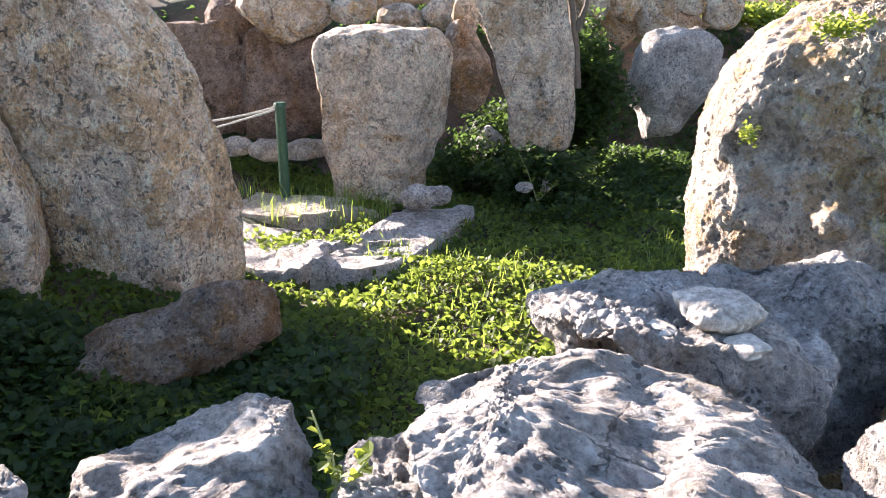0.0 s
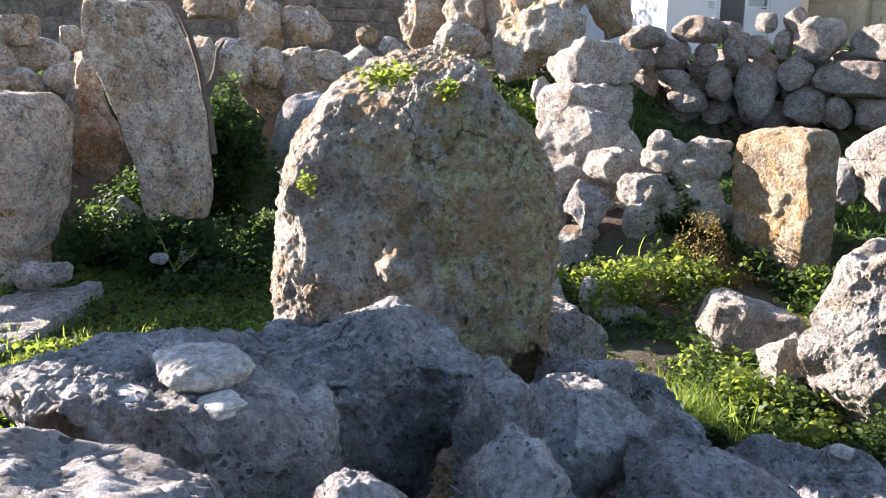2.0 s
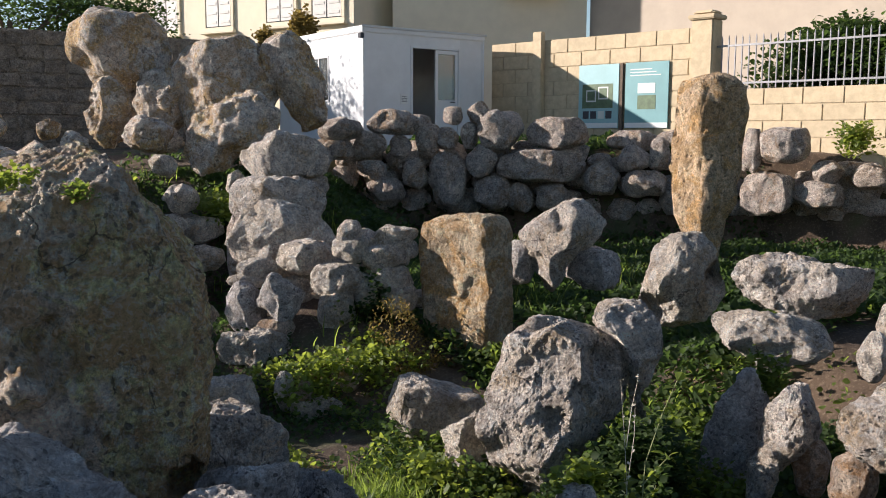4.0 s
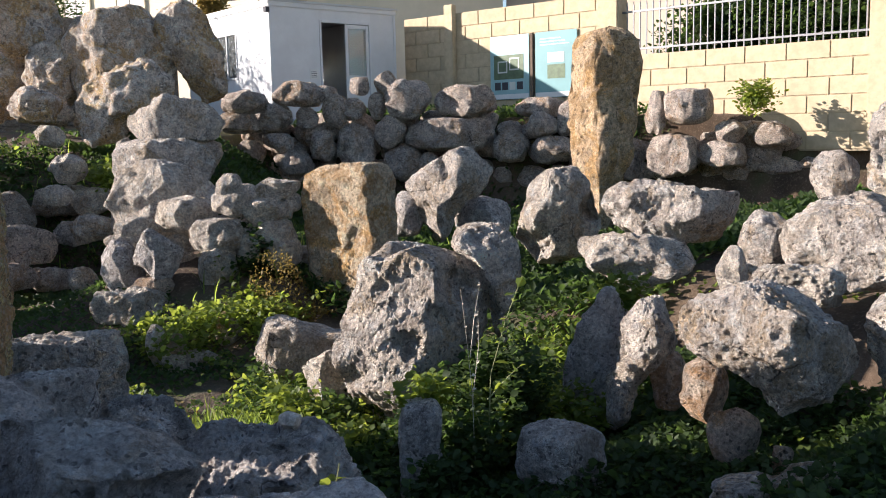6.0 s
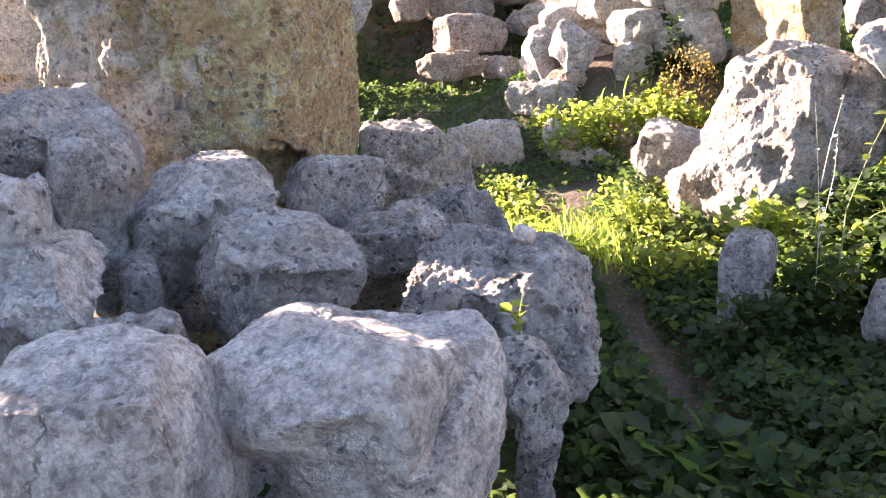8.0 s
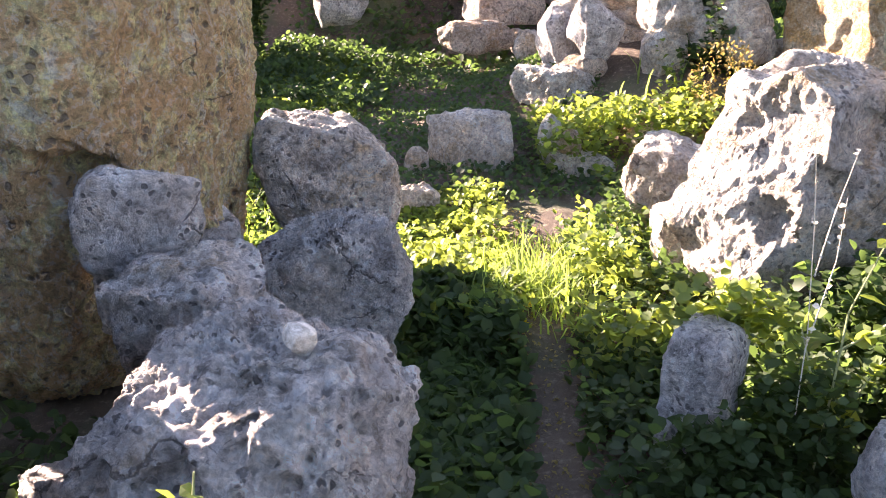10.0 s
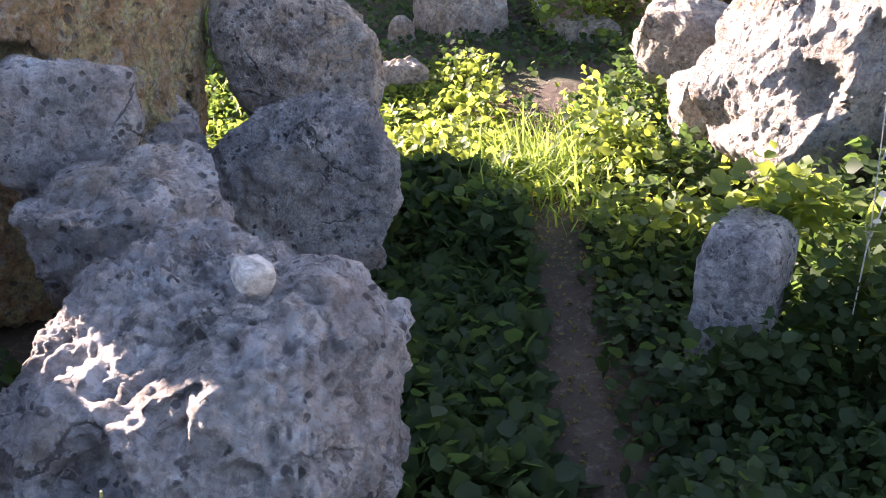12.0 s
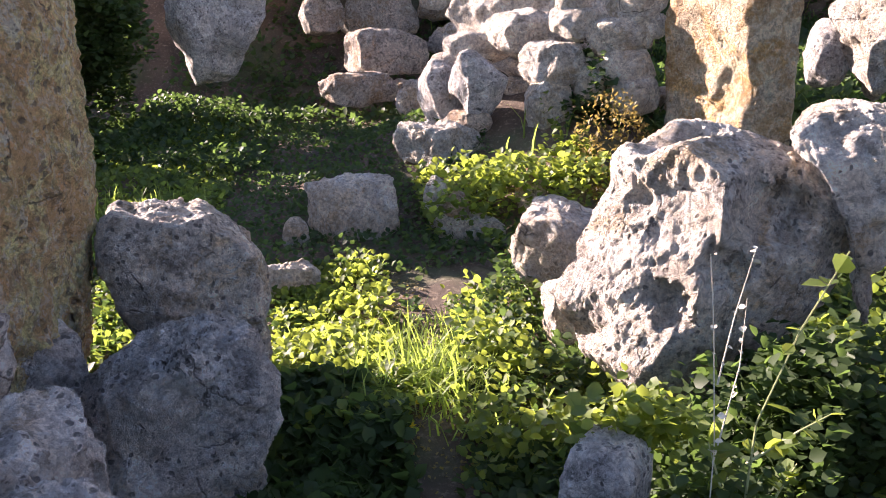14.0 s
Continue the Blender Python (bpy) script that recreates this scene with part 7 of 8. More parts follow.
weed((4.70, 3.22, -0.95), "tall green weed with a reddish stem and drooping leaves",
     [((0, 0, 0), (0.02, 0, 0.4), (0.01, -0.03, 0.7), (0.06, -0.1, 1.0), (0.12, -0.17, 1.24)), ((0, 0, 0.3), (-0.06, 0.02, 0.5), (-0.1, 0.02, 0.62)), ((0.01, 0, 0.55), (0.14, -0.03, 0.66), (0.24, -0.02, 0.7)), ((0, 0, 0.2), (0.15, 0.05, 0.4), (0.2, 0.05, 0.5))], 11, 61, leaf_yellow, stem_mat, 0.075)
weed((4.62, 3.22, -0.95), "dry pale seed stalk standing in the weeds",
     [((0, 0, 0), (0.0, 0.02, 0.6), (-0.03, 0.03, 0.95), (-0.06, 0.03, 1.18)), ((-0.01, 0.02, 0.8), (0.02, 0.02, 1.0), (0.05, 0.0, 1.2)), ((0, 0.02, 0.55), (0.05, 0.02, 0.85), (0.05, 0.02, 1.05))], 9, 62, straw_mat, straw_mat, 0.022, 0.0028)
weed((3.0, 2.08, -0.15), "small bright green sprig growing on a boulder", [((0, 0, 0), (0.0, -0.01, 0.08), (0.01, -0.02, 0.15)), ((0, 0, 0.02), (-0.03, -0.02, 0.09))], 5, 63, leaf_yellow, stem_mat, 0.05)
weed((-0.22, 1.48, 0.58), "yellow-green sprig between two boulders", [((0, 0, 0), (-0.02, 0.0, 0.12), (-0.05, 0.01, 0.22)), ((0, 0, 0), (0.04, -0.02, 0.1), (0.07, -0.03, 0.15)), ((0, 0, 0), (-0.01, -0.02, 0.15))], 14, 64, leaf_yellow, stem_mat, 0.035)
weed((2.9, 5.4, -0.9), "dry grass stalk with a seed head", [((0, 0, 0), (0.02, 0, 0.3), (-0.02, 0, 0.6)), ((0.0, 0, 0.2), (0.06, 0, 0.45))], 8, 65, straw_mat, straw_mat, 0.03, 0.003)
weed((0.9, 8.95, -0.7), "young weed with pale leaves beside a tilted stone", [((0, 0, 0), (-0.1, 0.1, 0.3), (-0.2, 0.1, 0.5)), ((0, 0, 0), (0.1, 0, 0.3)), ((0, 0, 0), (0.25, 0.1, 0.2))], 12, 66, leaf_yellow, stem_mat, 0.07)


def flower(place, seed):
    thing = root("flower", place, "small yellow flower in the shaded path weeds", "flower", "yellow flowers")
    rs = np.random.RandomState(seed)
    part("stem", tube([(0, 0, 0), (0.005, 0, 0.06), (0.0, 0.01, 0.10)], 0.003, 0.7), stem_mat, thing)
    bm = bmesh.new()
    for n in range(7):
        a = 2 * math.pi * n / 7 + rs.uniform(-0.2, 0.2)
        d, s = Vector((math.cos(a), math.sin(a), 0.25)), Vector((-math.sin(a), math.cos(a), 0))
        o = Vector((0, 0.01, 0.10))
        quad = [bm.verts.new(o), bm.verts.new(o + d * 0.02 - s * 0.008), bm.verts.new(o + d * 0.034), bm.verts.new(o + d * 0.02 + s * 0.008)]
        bm.faces.new(quad)
    part("petals", bm, petal_mat, thing)


for place, seed in (((3.92, 4.5, -0.93), 1), ((3.87, 4.31, -0.93), 2), ((3.74, 4.22, -0.93), 3)):
    flower(place, seed)

# ---- flat bedrock of the court ----
def bedrock(label, corners, z, seed, material):
    """A low slab with a ragged rim and split, stepped top."""
    rs = np.random.RandomState(seed)
    cx, cy = (sum(c) / len(corners) for c in zip(*corners))
    n = 70
    bm = bmesh.new()
    rim = []
    m = len(corners)
    for k in range(n):
        t = k / n * m
        a, b = corners[int(t)], corners[(int(t) + 1) % m]
        x, y = a[0] + (b[0] - a[0]) * (t % 1), a[1] + (b[1] - a[1]) * (t % 1)
        j = 1 + 0.10 * float(smooth_noise(np.array([[x, y, seed]]), 2.2)[0])
        rim.append(((x - cx) * j, (y - cy) * j))
    rings = []
    for share in (1.03, 1.0, 0.96, 0.88, 0.78, 0.66, 0.54, 0.42, 0.3, 0.18, 0.08):
        ring = []
        for x, y in rim:
            p = np.array([[cx + x * share, cy + y * share, seed]])
            top = 0.05 * float(layered(p, 1.3, 3)[0]) + 0.035 * round(2 * float(smooth_noise(p, 1.7)[0])) + 0.012 * float(layered(p, 9.0, 2)[0])
            ring.append(bm.verts.new((x * share, y * share, -0.25 if share > 1 else (0.0 if share == 1 else 0.05 + top))))
        rings.append(ring)
    for a, b in zip(rings, rings[1:]):
        for k in range(n):
            bm.faces.new((a[k], a[(k + 1) % n], b[(k + 1) % n], b[k]))
    bm.faces.new(rings[-1])
    me = bpy.data.meshes.new("rock_slab")
    bm.to_mesh(me)
    bm.free()
    me.materials.append(material)
    ob = new("rock_slab", me)
    ob.location = (cx, cy, z)
    tagged(ob, label, "rock slab")


bedrock("flat fissured limestone pavement slab in the grass", [(-1.15, 7.0), (-0.55, 6.95), (0.25, 8.75), (-0.3, 8.95), (-0.85, 8.0)], -0.85, 3, grey)
bedrock("low fissured limestone slab, partly grown over", [(-2.4, 7.5), (-1.25, 7.05), (-0.9, 7.9), (-1.6, 8.5), (-2.4, 8.6)], -0.86, 5, grey)
bedrock("small flat limestone slab amid clover", [(-2.3, 8.75), (-1.4, 8.6), (-0.75, 9.0), (-1.1, 9.5), (-2.2, 9.7)], -0.84, 8, cream)

# ---- rope barrier ----
green_paint = plain("green_paint", (0.03, 0.09, 0.05), 0.45, 15, 0.3)
rope_mat = plain("white_rope", (0.62, 0.60, 0.55), 0.8, 60, 0.25)


def box_bm(x0, y0, z0, x1, y1, z1, bevel=0.0):
    bm = bmesh.new()
    bmesh.ops.create_cube(bm, size=1.0)
    for v in bm.verts:
        v.co = Vector(((x0 + x1) / 2 + v.co.x * (x1 - x0), (y0 + y1) / 2 + v.co.y * (y1 - y0), (z0 + z1) / 2 + v.co.z * (z1 - z0)))
    if bevel:
        bmesh.ops.bevel(bm, geom=bm.edges[:], offset=bevel, segments=2, affect="EDGES")
    return bm


def rope_post(place):
    thing = root("rope_post", place, "dark green metal post holding white ropes", "post", "rope posts")
    part("shaft", tube([(0, 0, -0.1), (0, 0, 0.5), (0, 0, 1.1)], 0.055, 1.0, 12), green_paint, thing)
    part("cap", tube([(0, 0, 1.1), (0, 0, 1.125), (0, 0, 1.14)], 0.07, 0.85, 12), green_paint, thing)


rope_post((-1.78, 9.42, -0.88))
rope_post((-4.1, 9.0, -0.88))
for z0, z1, sag in ((1.10, 1.05, 0.14), (1.08, 0.55, 0.04)):
    pts = [(-1.78 + (-2.32) * t, 9.42 - 0.42 * t, -0.88 + z0 + (z1 - z0) * t - sag * 4 * t * (1 - t)) for t in (k / 14 for k in range(15))]
    me = bpy.data.meshes.new("rope")
    bm = tube(pts, 0.012, 1.0, 6)
    bm.to_mesh(me)
    bm.free()
    me.materials.append(rope_mat)
    tagged(new("rope", me), "sagging white rope tied to a green post", "rope", "barrier ropes")

# ---- dead branch by the leaning slab ----
bark = plain("grey_bark", (0.16, 0.12, 0.09), 0.9, 18, 0.4, bump=0.6)
stump = root("dead_branch", (1.32, 9.75, 0.35), "grey dead forked branch behind the slab", "branch")
part("trunk", tube([(0.05, 0, 0), (0.02, 0, 0.45), (-0.03, 0, 0.85), (-0.12, 0, 1.2), (-0.22, 0, 1.42)], 0.055, 0.3, 8), bark, stump)
part("limb", tube([(0.03, 0, 0.6), (0.12, 0, 0.85), (0.15, 0.02, 1.05), (0.22, 0.02, 1.15)], 0.04, 0.35, 8), bark, stump)

# ---- guard cabin ----
cabin_white = plain("white_cabin_paint", (0.70, 0.71, 0.72), 0.5, 3, 0.08)
cabin_frame = plain("pale_grey_frame", (0.50, 0.51, 0.52), 0.4, 5, 0.1)
dark_inside = plain("dark_lining", (0.10, 0.09, 0.08), 0.9, 6)
paper = plain("paper", (0.75, 0.75, 0.73), 0.8, 4, 0.05)
ink = plain("ink", (0.06, 0.06, 0.07), 0.8, 9)


def glass_material():
    m = Nodes("pane_glass")
    m.bsdf.inputs["Base Color"].default_value = (0.9, 0.95, 0.95, 1)
    m.bsdf.inputs["Roughness"].default_value = 0.04
    m.bsdf.inputs["Transmission Weight"].default_value = 0.9
    return m.mat


glass = glass_material()
CX0, CX1, CY0, CY1, CZ0, CZ1 = 10.70, 13.82, 16.12, 20.0, 1.25, 3.62
cabin = root("guard_cabin", (0, 0, 0), "white prefabricated guard cabin with its door open", "cabin")
T = 0.07
for x0, y0, z0, x1, y1, z1 in ((CX0, CY0, CZ0, 11.86, CY0 + T, CZ1), (13.16, CY0, CZ0, CX1, CY0 + T, CZ1), (11.86, CY0, 3.42, 13.16, CY0 + T, CZ1)):
    part("front_panel", box_bm(x0, y0, z0, x1, y1, z1), cabin_white, cabin)
for y0, y1, z0, z1 in ((CY0 + T, 17.55, CZ0, CZ1), (18.45, CY1, CZ0, CZ1), (17.55, 18.45, CZ0, 2.25), (17.55, 18.45, 3.25, CZ1)):
    part("side_panel", box_bm(CX0, y0, z0, CX0 + T, y1, z1), cabin_white, cabin)
part("side_panel", box_bm(CX1 - T, CY0 + T, CZ0, CX1, CY1, CZ1), cabin_white, cabin)
for x0, x1, z0, z1 in ((CX0 + T, 12.55, CZ0, CZ1), (13.35, CX1 - T, CZ0, CZ1), (12.55, 13.35, CZ0, 2.55), (12.55, 13.35, 3.1, CZ1)):
    part("back_panel", box_bm(x0, CY1 - T, z0, x1, CY1, z1), dark_inside, cabin)
for k in range(3):
    part("window_bar", box_bm(12.55, CY1 - 0.05, 2.62 + 0.16 * k, 13.35, CY1 - 0.02, 2.66 + 0.16 * k), dark_inside, cabin)
part("window_bar", box_bm(12.93, CY1 - 0.06, 2.55, 12.97, CY1 - 0.02, 3.1), dark_inside, cabin)
part("floor_panel", box_bm(CX0, CY0, CZ0 - 0.12, CX1, CY1, CZ0), cabin_frame, cabin)
roof = part("roof", box_bm(CX0 - 0.03, CY0 - 0.03, CZ1, CX1 + 0.03, CY1 + 0.03, CZ1 + 0.14, 0.015), cabin_white, cabin)
part("roof_edge", box_bm(CX0 - 0.05, CY0 - 0.05, CZ1 + 0.10, CX1 + 0.05, CY0 - 0.03, CZ1 + 0.145), cabin_frame, cabin, "grey metal roof trim")
for x in (CX0 - 0.015, CX1 - 0.045):
    part("corner_post", box_bm(x, CY0 - 0.015, CZ0, x + 0.06, CY0, CZ1, 0.004), cabin_white, cabin)
part("corner_bracket", box_bm(CX0 - 0.10, CY0 - 0.06, CZ1 - 0.12, CX0 - 0.016, CY0 + 0.05, CZ1 - 0.02), ink, cabin, "black corner bracket under the roof")
for x0, x1, z0, z1 in ((11.86, 11.91, CZ0, 3.42), (13.11, 13.16, CZ0, 3.42), (11.91, 13.11, 3.37, 3.42)):
    part("door_frame", box_bm(x0, CY0 - 0.02, z0, x1, CY0 + T + 0.02, z1, 0.006), cabin_white, cabin)
door = part("door", box_bm(12.50, CY0 - 0.01, CZ0 + 0.02, 13.10, CY0 + 0.03, 2.30, 0.006), cabin_white, cabin, "white half-glazed door leaf")
for x0, x1, z0, z1 in ((12.50, 12.57, 2.30, 3.36), (13.03, 13.10, 2.30, 3.36), (12.57, 13.03, 3.28, 3.36)):
    part("stile", box_bm(x0, CY0 - 0.01, z0, x1, CY0 + 0.03, z1, 0.004), cabin_white, door)
pane = part("pane", box_bm(12.57, CY0 + 0.005, 2.30, 13.03, CY0 + 0.013, 3.28), glass, door, "clear glass pane")
part("blind", box_bm(12.60, CY0 + 0.05, 2.32, 13.0, CY0 + 0.055, 3.27), cabin_frame, door, "pale blind behind the glass")
part("handle", tube([(12.98, CY0 - 0.02, 2.26), (12.98, CY0 - 0.06, 2.26), (12.86, CY0 - 0.06, 2.26)], 0.012, 1.0, 8), ink, door, "black lever handle")
sheet = part("notice", box_bm(11.60, CY0 - 0.006, 2.20, 11.80, CY0 - 0.001, 2.40), paper, cabin, "white printed notice")
for k in range(4):
    part("text_line", box_bm(11.63, CY0 - 0.009, 2.24 + 0.035 * k, 11.77 - 0.02 * (k % 2), CY0 - 0.0062, 2.25 + 0.035 * k), ink, sheet)
win = part("window_frame", box_bm(CX0 - 0.015, 17.55, 2.25, CX0 + 0.05, 17.60, 3.25), cabin_frame, cabin)
for y in (17.98, 18.40):
    part("mullion", box_bm(CX0 - 0.015, y, 2.25, CX0 + 0.05, y + 0.05, 3.25), cabin_frame, win)
for z in (2.25, 3.2):
    part("rail", box_bm(CX0 - 0.012, 17.60, z, CX0 + 0.047, 18.40, z + 0.05), cabin_frame, win)
part("pane", box_bm(CX0 + 0.01, 17.60, 2.30, CX0 + 0.018, 18.40, 3.2), glass, win)

# ---- block wall, fence and panels ----
block_stone = plain("sawn_limestone", (0.58, 0.47, 0.31), 0.9, 7, 0.22, bump=0.4)
mortar = plain("mortar", (0.46, 0.38, 0.26), 0.95, 12, 0.25)
iron = plain("galvanised_iron", (0.30, 0.30, 0.31), 0.5, 20, 0.2, 0.6)
WALL_A, WALL_B = Vector((14.45, 16.6, 0)), Vector((16.85, 3.4, 0))
along = (WALL_B - WALL_A).normalized()
wall_turn = math.degrees(math.atan2(along.y, along.x))
WALL = pose(WALL_A.x, WALL_A.y, 0, 0, 0, wall_turn)      # local x runs along the wall, -y is its face
LENGTH = (WALL_B - WALL_A).length


wall_east = new("wall_east")
wall_east.matrix_world = WALL
tagged(wall_east, "sunlit honey-coloured limestone block wall", "wall", kind="structure")
PIER, LOW_END = 5.15, 10.1
part("core", box_bm(0, 0.012, 0.6, PIER, 0.24, 3.62), mortar, wall_east)
part("core", box_bm(PIER, 0.012, 0.6, LENGTH, 0.24, 2.42), mortar, wall_east)
BRICKS = {}


def brick(x0, x1, z0, z1):
    key = (round(x1 - x0, 2), round(z1 - z0, 2))
    if key not in BRICKS:
        bm = box_bm(0, -0.006, 0, key[0], 0.1, key[1], 0.012)
        me = bpy.data.meshes.new("brick")
        bm.to_mesh(me)
        bm.free()
        me.materials.append(block_stone)
        BRICKS[key] = me
    ob = new("brick", BRICKS[key])
    ob.parent = wall_east
    ob.location = (x0, 0, z0)


def brick_rows(x_from, x_to, z_top, z_low):
    z, row = z_top, 0
    while z > z_low:
        x = x_from
        cut = 0.36 if row % 2 else 0.72
        while x < x_to - 0.05:
            end = min(x + cut, x_to)
            brick(x + 0.006, end - 0.006, z - 0.294, z - 0.006)
            x, cut = end, 0.72
        z -= 0.30
        row += 1


brick_rows(0, PIER, 3.62, 1.2)
brick_rows(PIER, LENGTH, 2.42, 0.9)
for at, high in ((PIER, 3.75), (LOW_END, 3.3)):
    pier = part("pier", box_bm(at - 0.02, -0.10, 0.7, at + 0.42, 0.30, high, 0.02), block_stone, wall_east)
    part("cap", box_bm(at - 0.08, -0.16, high, at + 0.48, 0.36, high + 0.09, 0.02), block_stone, pier)
    part("cap_top", box_bm(at - 0.02, -0.10, high + 0.09, at + 0.42, 0.30, high + 0.17, 0.05), block_stone, pier)
part("pilaster", box_bm(1.3, -0.14, 0.8, 1.55, 0, 3.8, 0.015), block_stone, wall_east)

fence = new("fence")
fence.matrix_world = WALL
tagged(fence, "grey iron railing on top of the block wall", "fence")
for z in (2.52, 3.22):
    part("rail", box_bm(PIER + 0.42, 0.09, z, LOW_END - 0.02, 0.13, z + 0.035), iron, fence)
bar_mesh = bpy.data.meshes.new("bar")
bm = tube([(0, 0, 2.43), (0, 0, 3.0), (0, 0, 3.36)], 0.016, 1.0, 6)
bmesh.ops.create_cone(bm, segments=6, radius1=0.016, radius2=0.001, depth=0.08, matrix=Matrix.Translation((0, 0, 3.40)), cap_ends=True)
bm.to_mesh(bar_mesh)
bm.free()
bar_mesh.materials.append(iron)
x = PIER + 0.52
while x < LOW_END - 0.06:
    ob = new("bar", bar_mesh)
    ob.parent = fence
    ob.location = (x, 0.11, 0)
    x += 0.135

panel_blue = plain("panel_print", (0.30, 0.50, 0.52), 0.45, 2, 0.15)
panel_teal = plain("panel_teal", (0.16, 0.34, 0.36), 0.45, 2, 0.15)
panel_green = plain("panel_map_green", (0.10, 0.16, 0.08), 0.45, 9, 0.4)
panel_pale = plain("panel_pale", (0.62, 0.64, 0.60), 0.5, 5, 0.1)


def info_panel(x, base, title):
    thing = new("information_panel")
    thing.matrix_world = WALL @ pose(x, -0.03, 1.70)
    tagged(thing, title, "sign", "information panels")
    part("board", box_bm(0, -0.02, 0, 1.0, 0.0, 1.32, 0.006), base, thing)
    part("footer", box_bm(0.01, -0.024, 0.01, 0.99, -0.0205, 0.11), paper, thing, "white strip along the lower edge")
    return thing


one = info_panel(2.5, panel_blue, "blue-green information panel with a plan of the site")
part("picture", box_bm(0.10, -0.024, 0.42, 0.86, -0.0205, 0.92), panel_green, one, "dark green site drawing")
for x0, z0, x1, z1 in ((0.2, 0.55, 0.45, 0.8), (0.5, 0.6, 0.75, 0.86)):
    bm = box_bm(x0, -0.027, z0, x1, -0.0242, z1)
    part("plan_outline", bm, panel_pale, one)
    part("plan_fill", box_bm(x0 + 0.03, -0.030, z0 + 0.03, x1 - 0.03, -0.0272, z1 - 0.03), panel_green, one)
for k in range(4):
    part("inset_picture", box_bm(0.12 + 0.19 * k, -0.024, 0.2, 0.27 + 0.19 * k, -0.0205, 0.36), ink if k != 2 else panel_pale, one)
two = info_panel(3.65, panel_teal, "teal information panel with text and a picture")
part("picture", box_bm(0.30, -0.024, 0.38, 0.72, -0.0205, 0.66), panel_green, two)
part("picture", box_bm(0.30, -0.024, 0.70, 0.70, -0.0205, 0.90), panel_pale, two)
for k in range(3):
    part("text_line", box_bm(0.12, -0.024, 1.05 + 0.06 * k, 0.82 - 0.1 * k, -0.0205, 1.07 + 0.06 * k), panel_pale, two)
post = new("panel_post", None)
post.matrix_world = WALL
tagged(post, "slim brown post between two information panels", "post")
part("shaft", box_bm(3.54, -0.08, 1.1, 3.61, -0.02, 3.02, 0.006), bark, post)

# ---- garden wall, houses and trees beyond ----
old_wall = stone("old_garden_wall", (0.30, 0.26, 0.21), (0.17, 0.145, 0.12), (0.30, 0.22, 0.14), 0.3, 0.5, 6.0, 0.3, 0.6)
wall_north = new("wall_north")
tagged(wall_north, "old brown rubble garden wall in shade", "wall", kind="structure")
wall_north.matrix_world = pose(-16, 21.9, 0, 0, 0, -3.5)
part("core", box_bm(0, 0.02, 0.3, 26.6, 0.45, 3.70), old_wall, wall_north)
rs = np.random.RandomState(77)
shared = []
for n in range(10):
    bm = box_bm(0, -0.01, 0, 0.42 + 0.05 * n, 0.12, 0.27, 0.025)
    for v in bm.verts:
        v.co += Vector(rs.uniform(-0.012, 0.012, 3))
    me = bpy.data.meshes.new("stone")
    bm.to_mesh(me)
    bm.free()
    me.materials.append(old_wall)
    shared.append(me)
for row in range(8):
    x = 10.0 + rs.uniform(0, 0.5)
    while x < 25.9:
        n = rs.randint(10)
        ob = new("stone", shared[n])
        ob.parent = wall_north
        ob.location = (x, 0, 1.35 + 0.29 * row)
        x += 0.42 + 0.05 * n + 0.02

facade = plain("cream_render", (0.74, 0.66, 0.50), 0.9, 2.0, 0.08)
facade_grey = plain("beige_render", (0.46, 0.39, 0.31), 0.9, 2.0, 0.1)
shutter = plain("pale_shutter", (0.60, 0.58, 0.54), 0.6, 5, 0.1)
dark_pane = plain("dark_window", (0.05, 0.055, 0.06), 0.15, 3)


def house(label, place, turn, width, deep, high, material, windows, size=(1.1, 1.9)):
    """A house: local x along its facade, -y its face; windows as (x, z) of their lower corner."""
    thing = new("house")
    thing.matrix_world = pose(*place, 0, 0, turn)
    tagged(thing, label, "house")
    part("wall", box_bm(0, 0, 0, width, deep, high), material, thing)
    part("roof", box_bm(-0.15, -0.15, high, width + 0.15, deep + 0.15, high + 0.35, 0.03), material, thing)
    w, h = size
    for wx, wz in windows:
        win = part("window", box_bm(wx, -0.03, wz, wx + w, 0.02, wz + h), dark_pane, thing)
        for a, b, c, d in ((-0.12, -0.12, w + 0.12, -0.001), (-0.12, h + 0.001, w + 0.12, h + 0.12), (-0.12, 0, -0.001, h), (w + 0.001, 0, w + 0.12, h)):
            part("frame", box_bm(wx + a, -0.07, wz + b, wx + c, 0.0, wz + d, 0.01), facade, win)
        part("sill", box_bm(wx - 0.18, -0.16, wz - 0.2, wx + w + 0.18, 0.0, wz - 0.121, 0.01), facade, win)
        for k in (0, 1):
            sh = part("shutter", box_bm(wx + 0.03 + k * (w / 2), -0.055, wz + 0.03, wx + w / 2 - 0.02 + k * (w / 2), -0.031, wz + h - 0.03), shutter, win)
            for q in range(6):
                z = wz + 0.12 + q * (h - 0.2) / 6
                part("slat", box_bm(wx + 0.09 + k * (w / 2), -0.068, z, wx + w / 2 - 0.08 + k * (w / 2), -0.0552, z + 0.08), shutter, sh)
    return thing


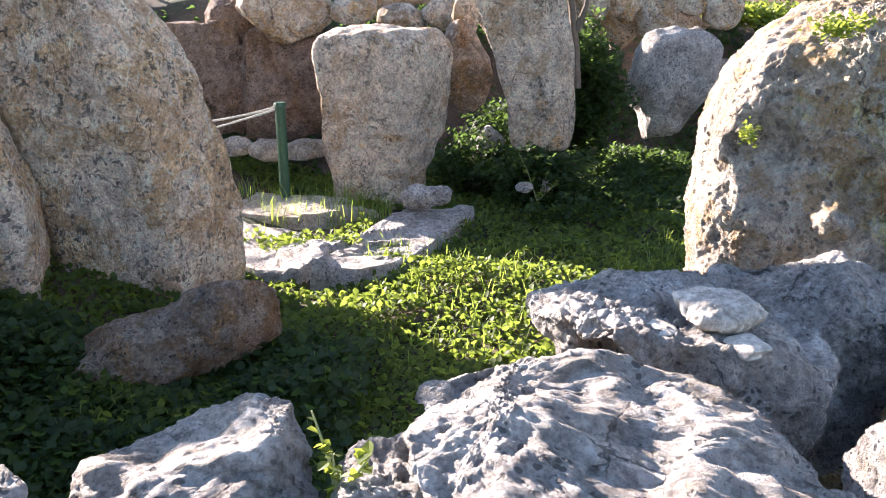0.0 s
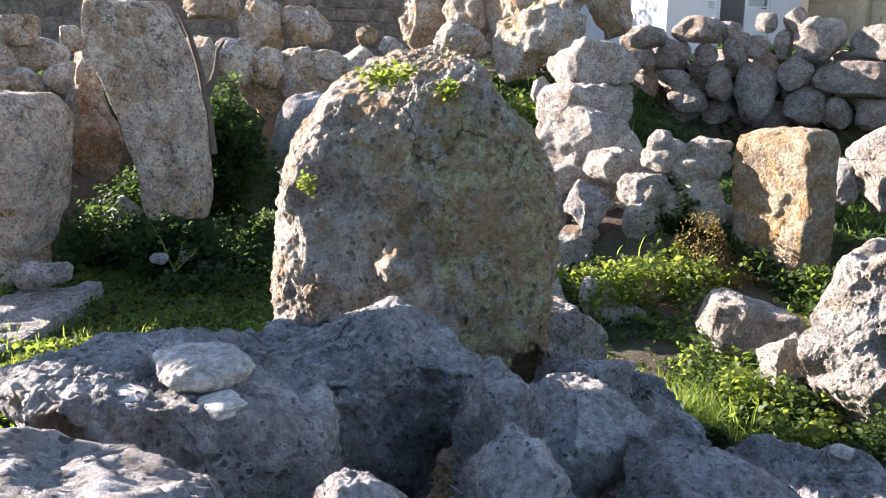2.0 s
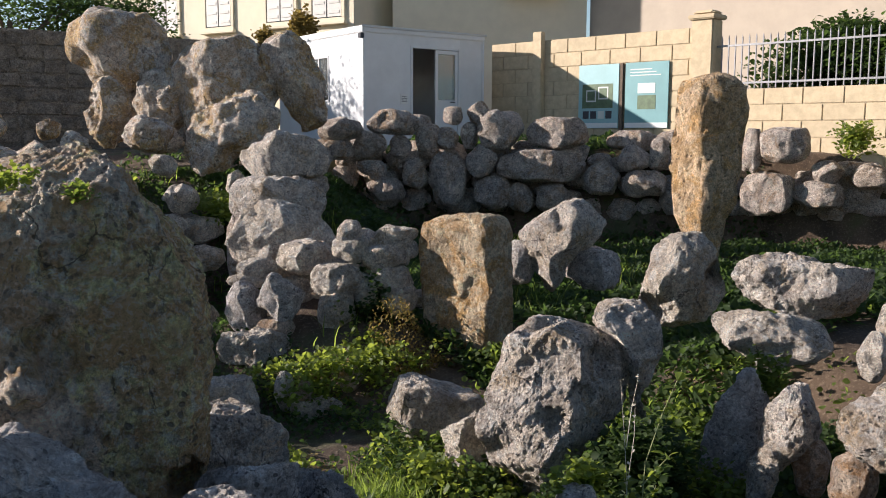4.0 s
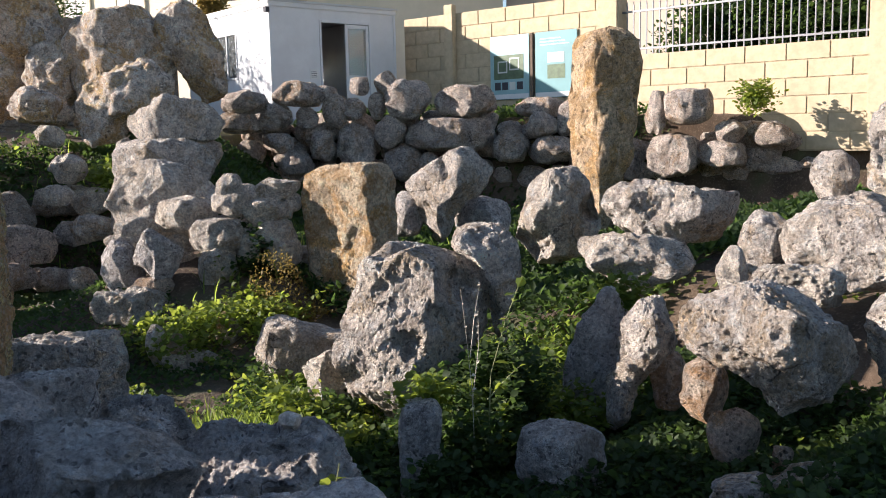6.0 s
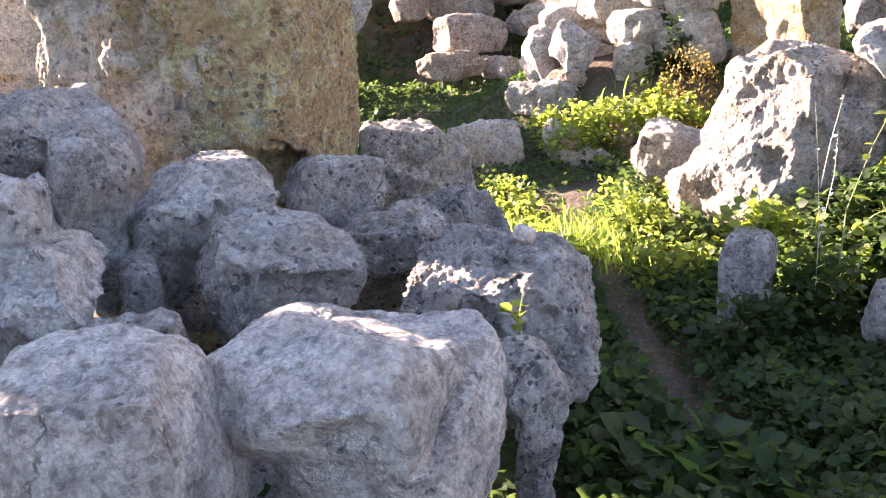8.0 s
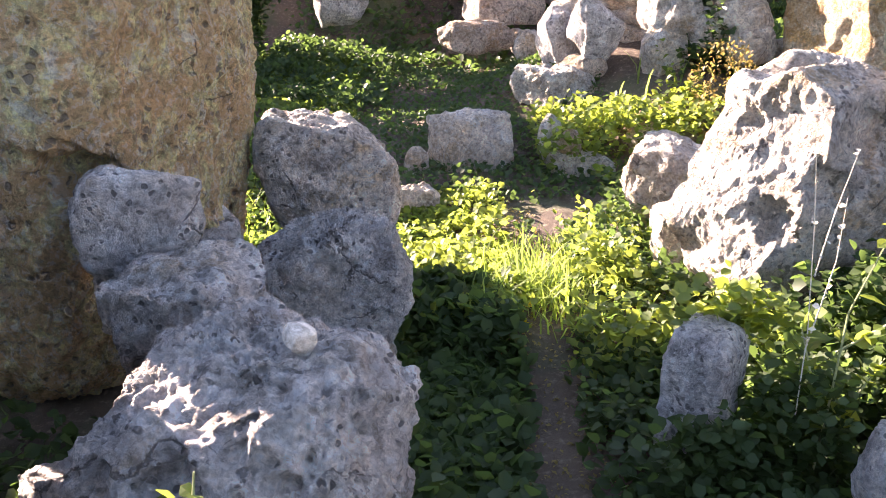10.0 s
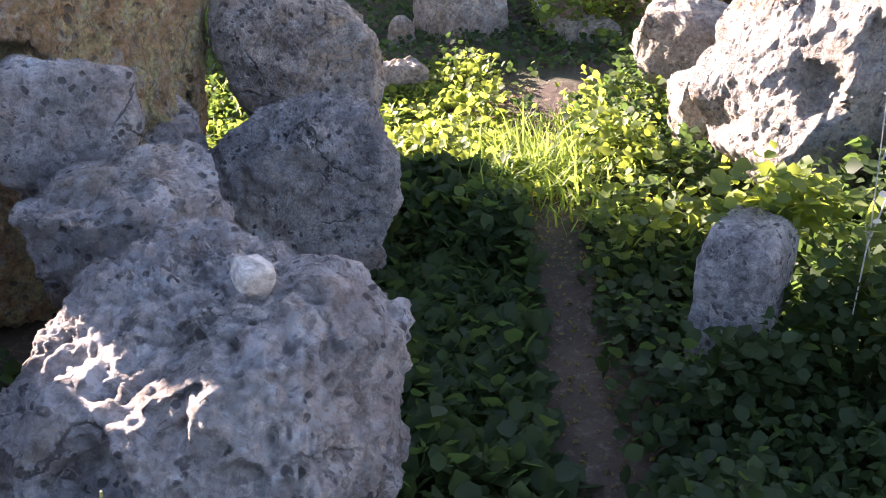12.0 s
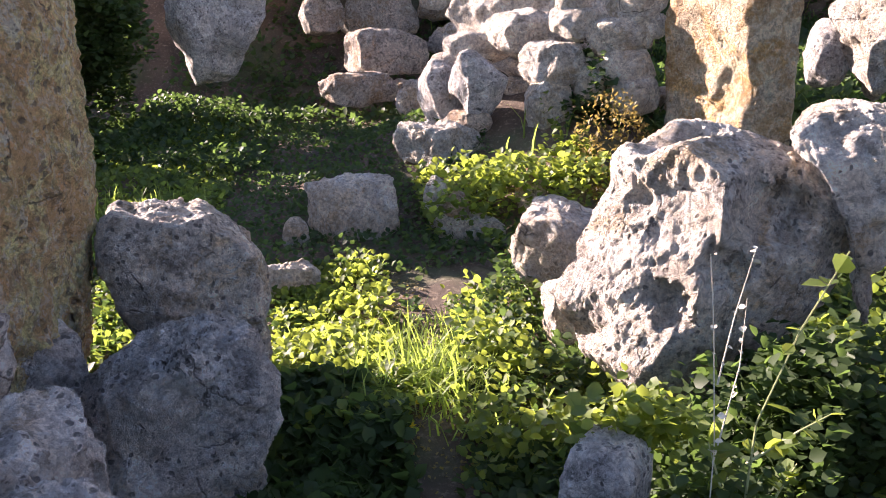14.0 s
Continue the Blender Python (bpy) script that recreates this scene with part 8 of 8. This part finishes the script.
house("cream rendered house with shuttered windows", (10.2, 33.5, 1.0), -68.5, 11.5, 9.0, 9.0, facade, [(3.2, 3.9), (5.6, 3.9), (8.2, 3.9), (10.0, 3.9)])
low_house = house("low cream rendered house behind the wall", (15.6, 22.6, 1.0), -38.0, 5.6, 6.0, 6.5, facade, [])
balcony = part("balcony", box_bm(3.2, -0.5, 4.55, 4.9, -0.081, 4.65), facade, low_house)
for k in range(9):
    part("bar", box_bm(3.22 + 0.2 * k, -0.5, 4.651, 3.25 + 0.2 * k, -0.47, 5.3), ink, balcony)
house("beige rendered house behind the railing", (20.2, 19.2, 1.0), -82.0, 16.0, 8.0, 7.5, facade_grey, [])


def tree(place, label, high, spread, seed, material, leaves=4200):
    thing = root("tree", place, label, "tree")
    rs = np.random.RandomState(seed)
    part("trunk", tube([(0, 0, -0.2), (0.05, 0.02, high * 0.25), (-0.04, 0.05, high * 0.5), (0.02, 0, high * 0.75)], 0.16, 0.4, 9), bark, thing)
    spots = []
    for n in range(11):
        a = rs.uniform(0, 2 * math.pi)
        tip = Vector((math.cos(a) * spread * rs.uniform(0.4, 1), math.sin(a) * spread * rs.uniform(0.4, 1), high * rs.uniform(0.62, 1.0)))
        start = Vector((0, 0, high * rs.uniform(0.3, 0.6)))
        part("limb", tube([start, start.lerp(tip, 0.5) + Vector((0, 0, 0.1)), tip], 0.06, 0.25, 6), bark, thing)
        k = leaves // 11
        spots.append(np.array(tip) + rs.normal(size=(k, 3)) * np.array([0.45, 0.45, 0.33]) * spread * 0.55)
    pts = np.concatenate(spots)
    v, f = leaf_cloud(pts, 0.13 * rs.uniform(0.6, 1.3, len(pts)), seed, 0.2, SLIM, SLIM_FAN)
    crown = new("crown", mesh_of("crown", v, f, material))
    crown.parent = thing


tree((5.6, 24.0, 1.3), "dark evergreen tree behind the garden wall", 3.9, 2.2, 81, leaf_dark, 11000)
tree((7.8, 23.4, 1.3), "dark evergreen tree beside the cream house", 3.3, 1.4, 82, leaf_dark, 6500)
leaf_wall("shrub", "dry brown shrub behind the cabin roof", 83, 1500, (11.6, 20.5, 4.15), (0.45, 0.35, 0.55), 0.09, leaf_dry)
leaf_wall("shrub", "low dry shrub behind the cabin roof", 84, 900, (13.3, 20.5, 3.95), (0.5, 0.3, 0.3), 0.08, leaf_dry)
leaf_wall("shrub", "dry brown shrub at the corner of the cabin", 85, 500, (10.55, 20.4, 3.85), (0.35, 0.25, 0.3), 0.08, leaf_dry)
# added mass of dark leaves in place of the deep shade behind the railing
leaf_wall("dark_screen", "leaf screen added for the dark shaded area behind the iron railing", 86, 15000, (17.4, 8.9, 2.9), (0.5, 3.1, 1.05), 0.11, leaf_dark)
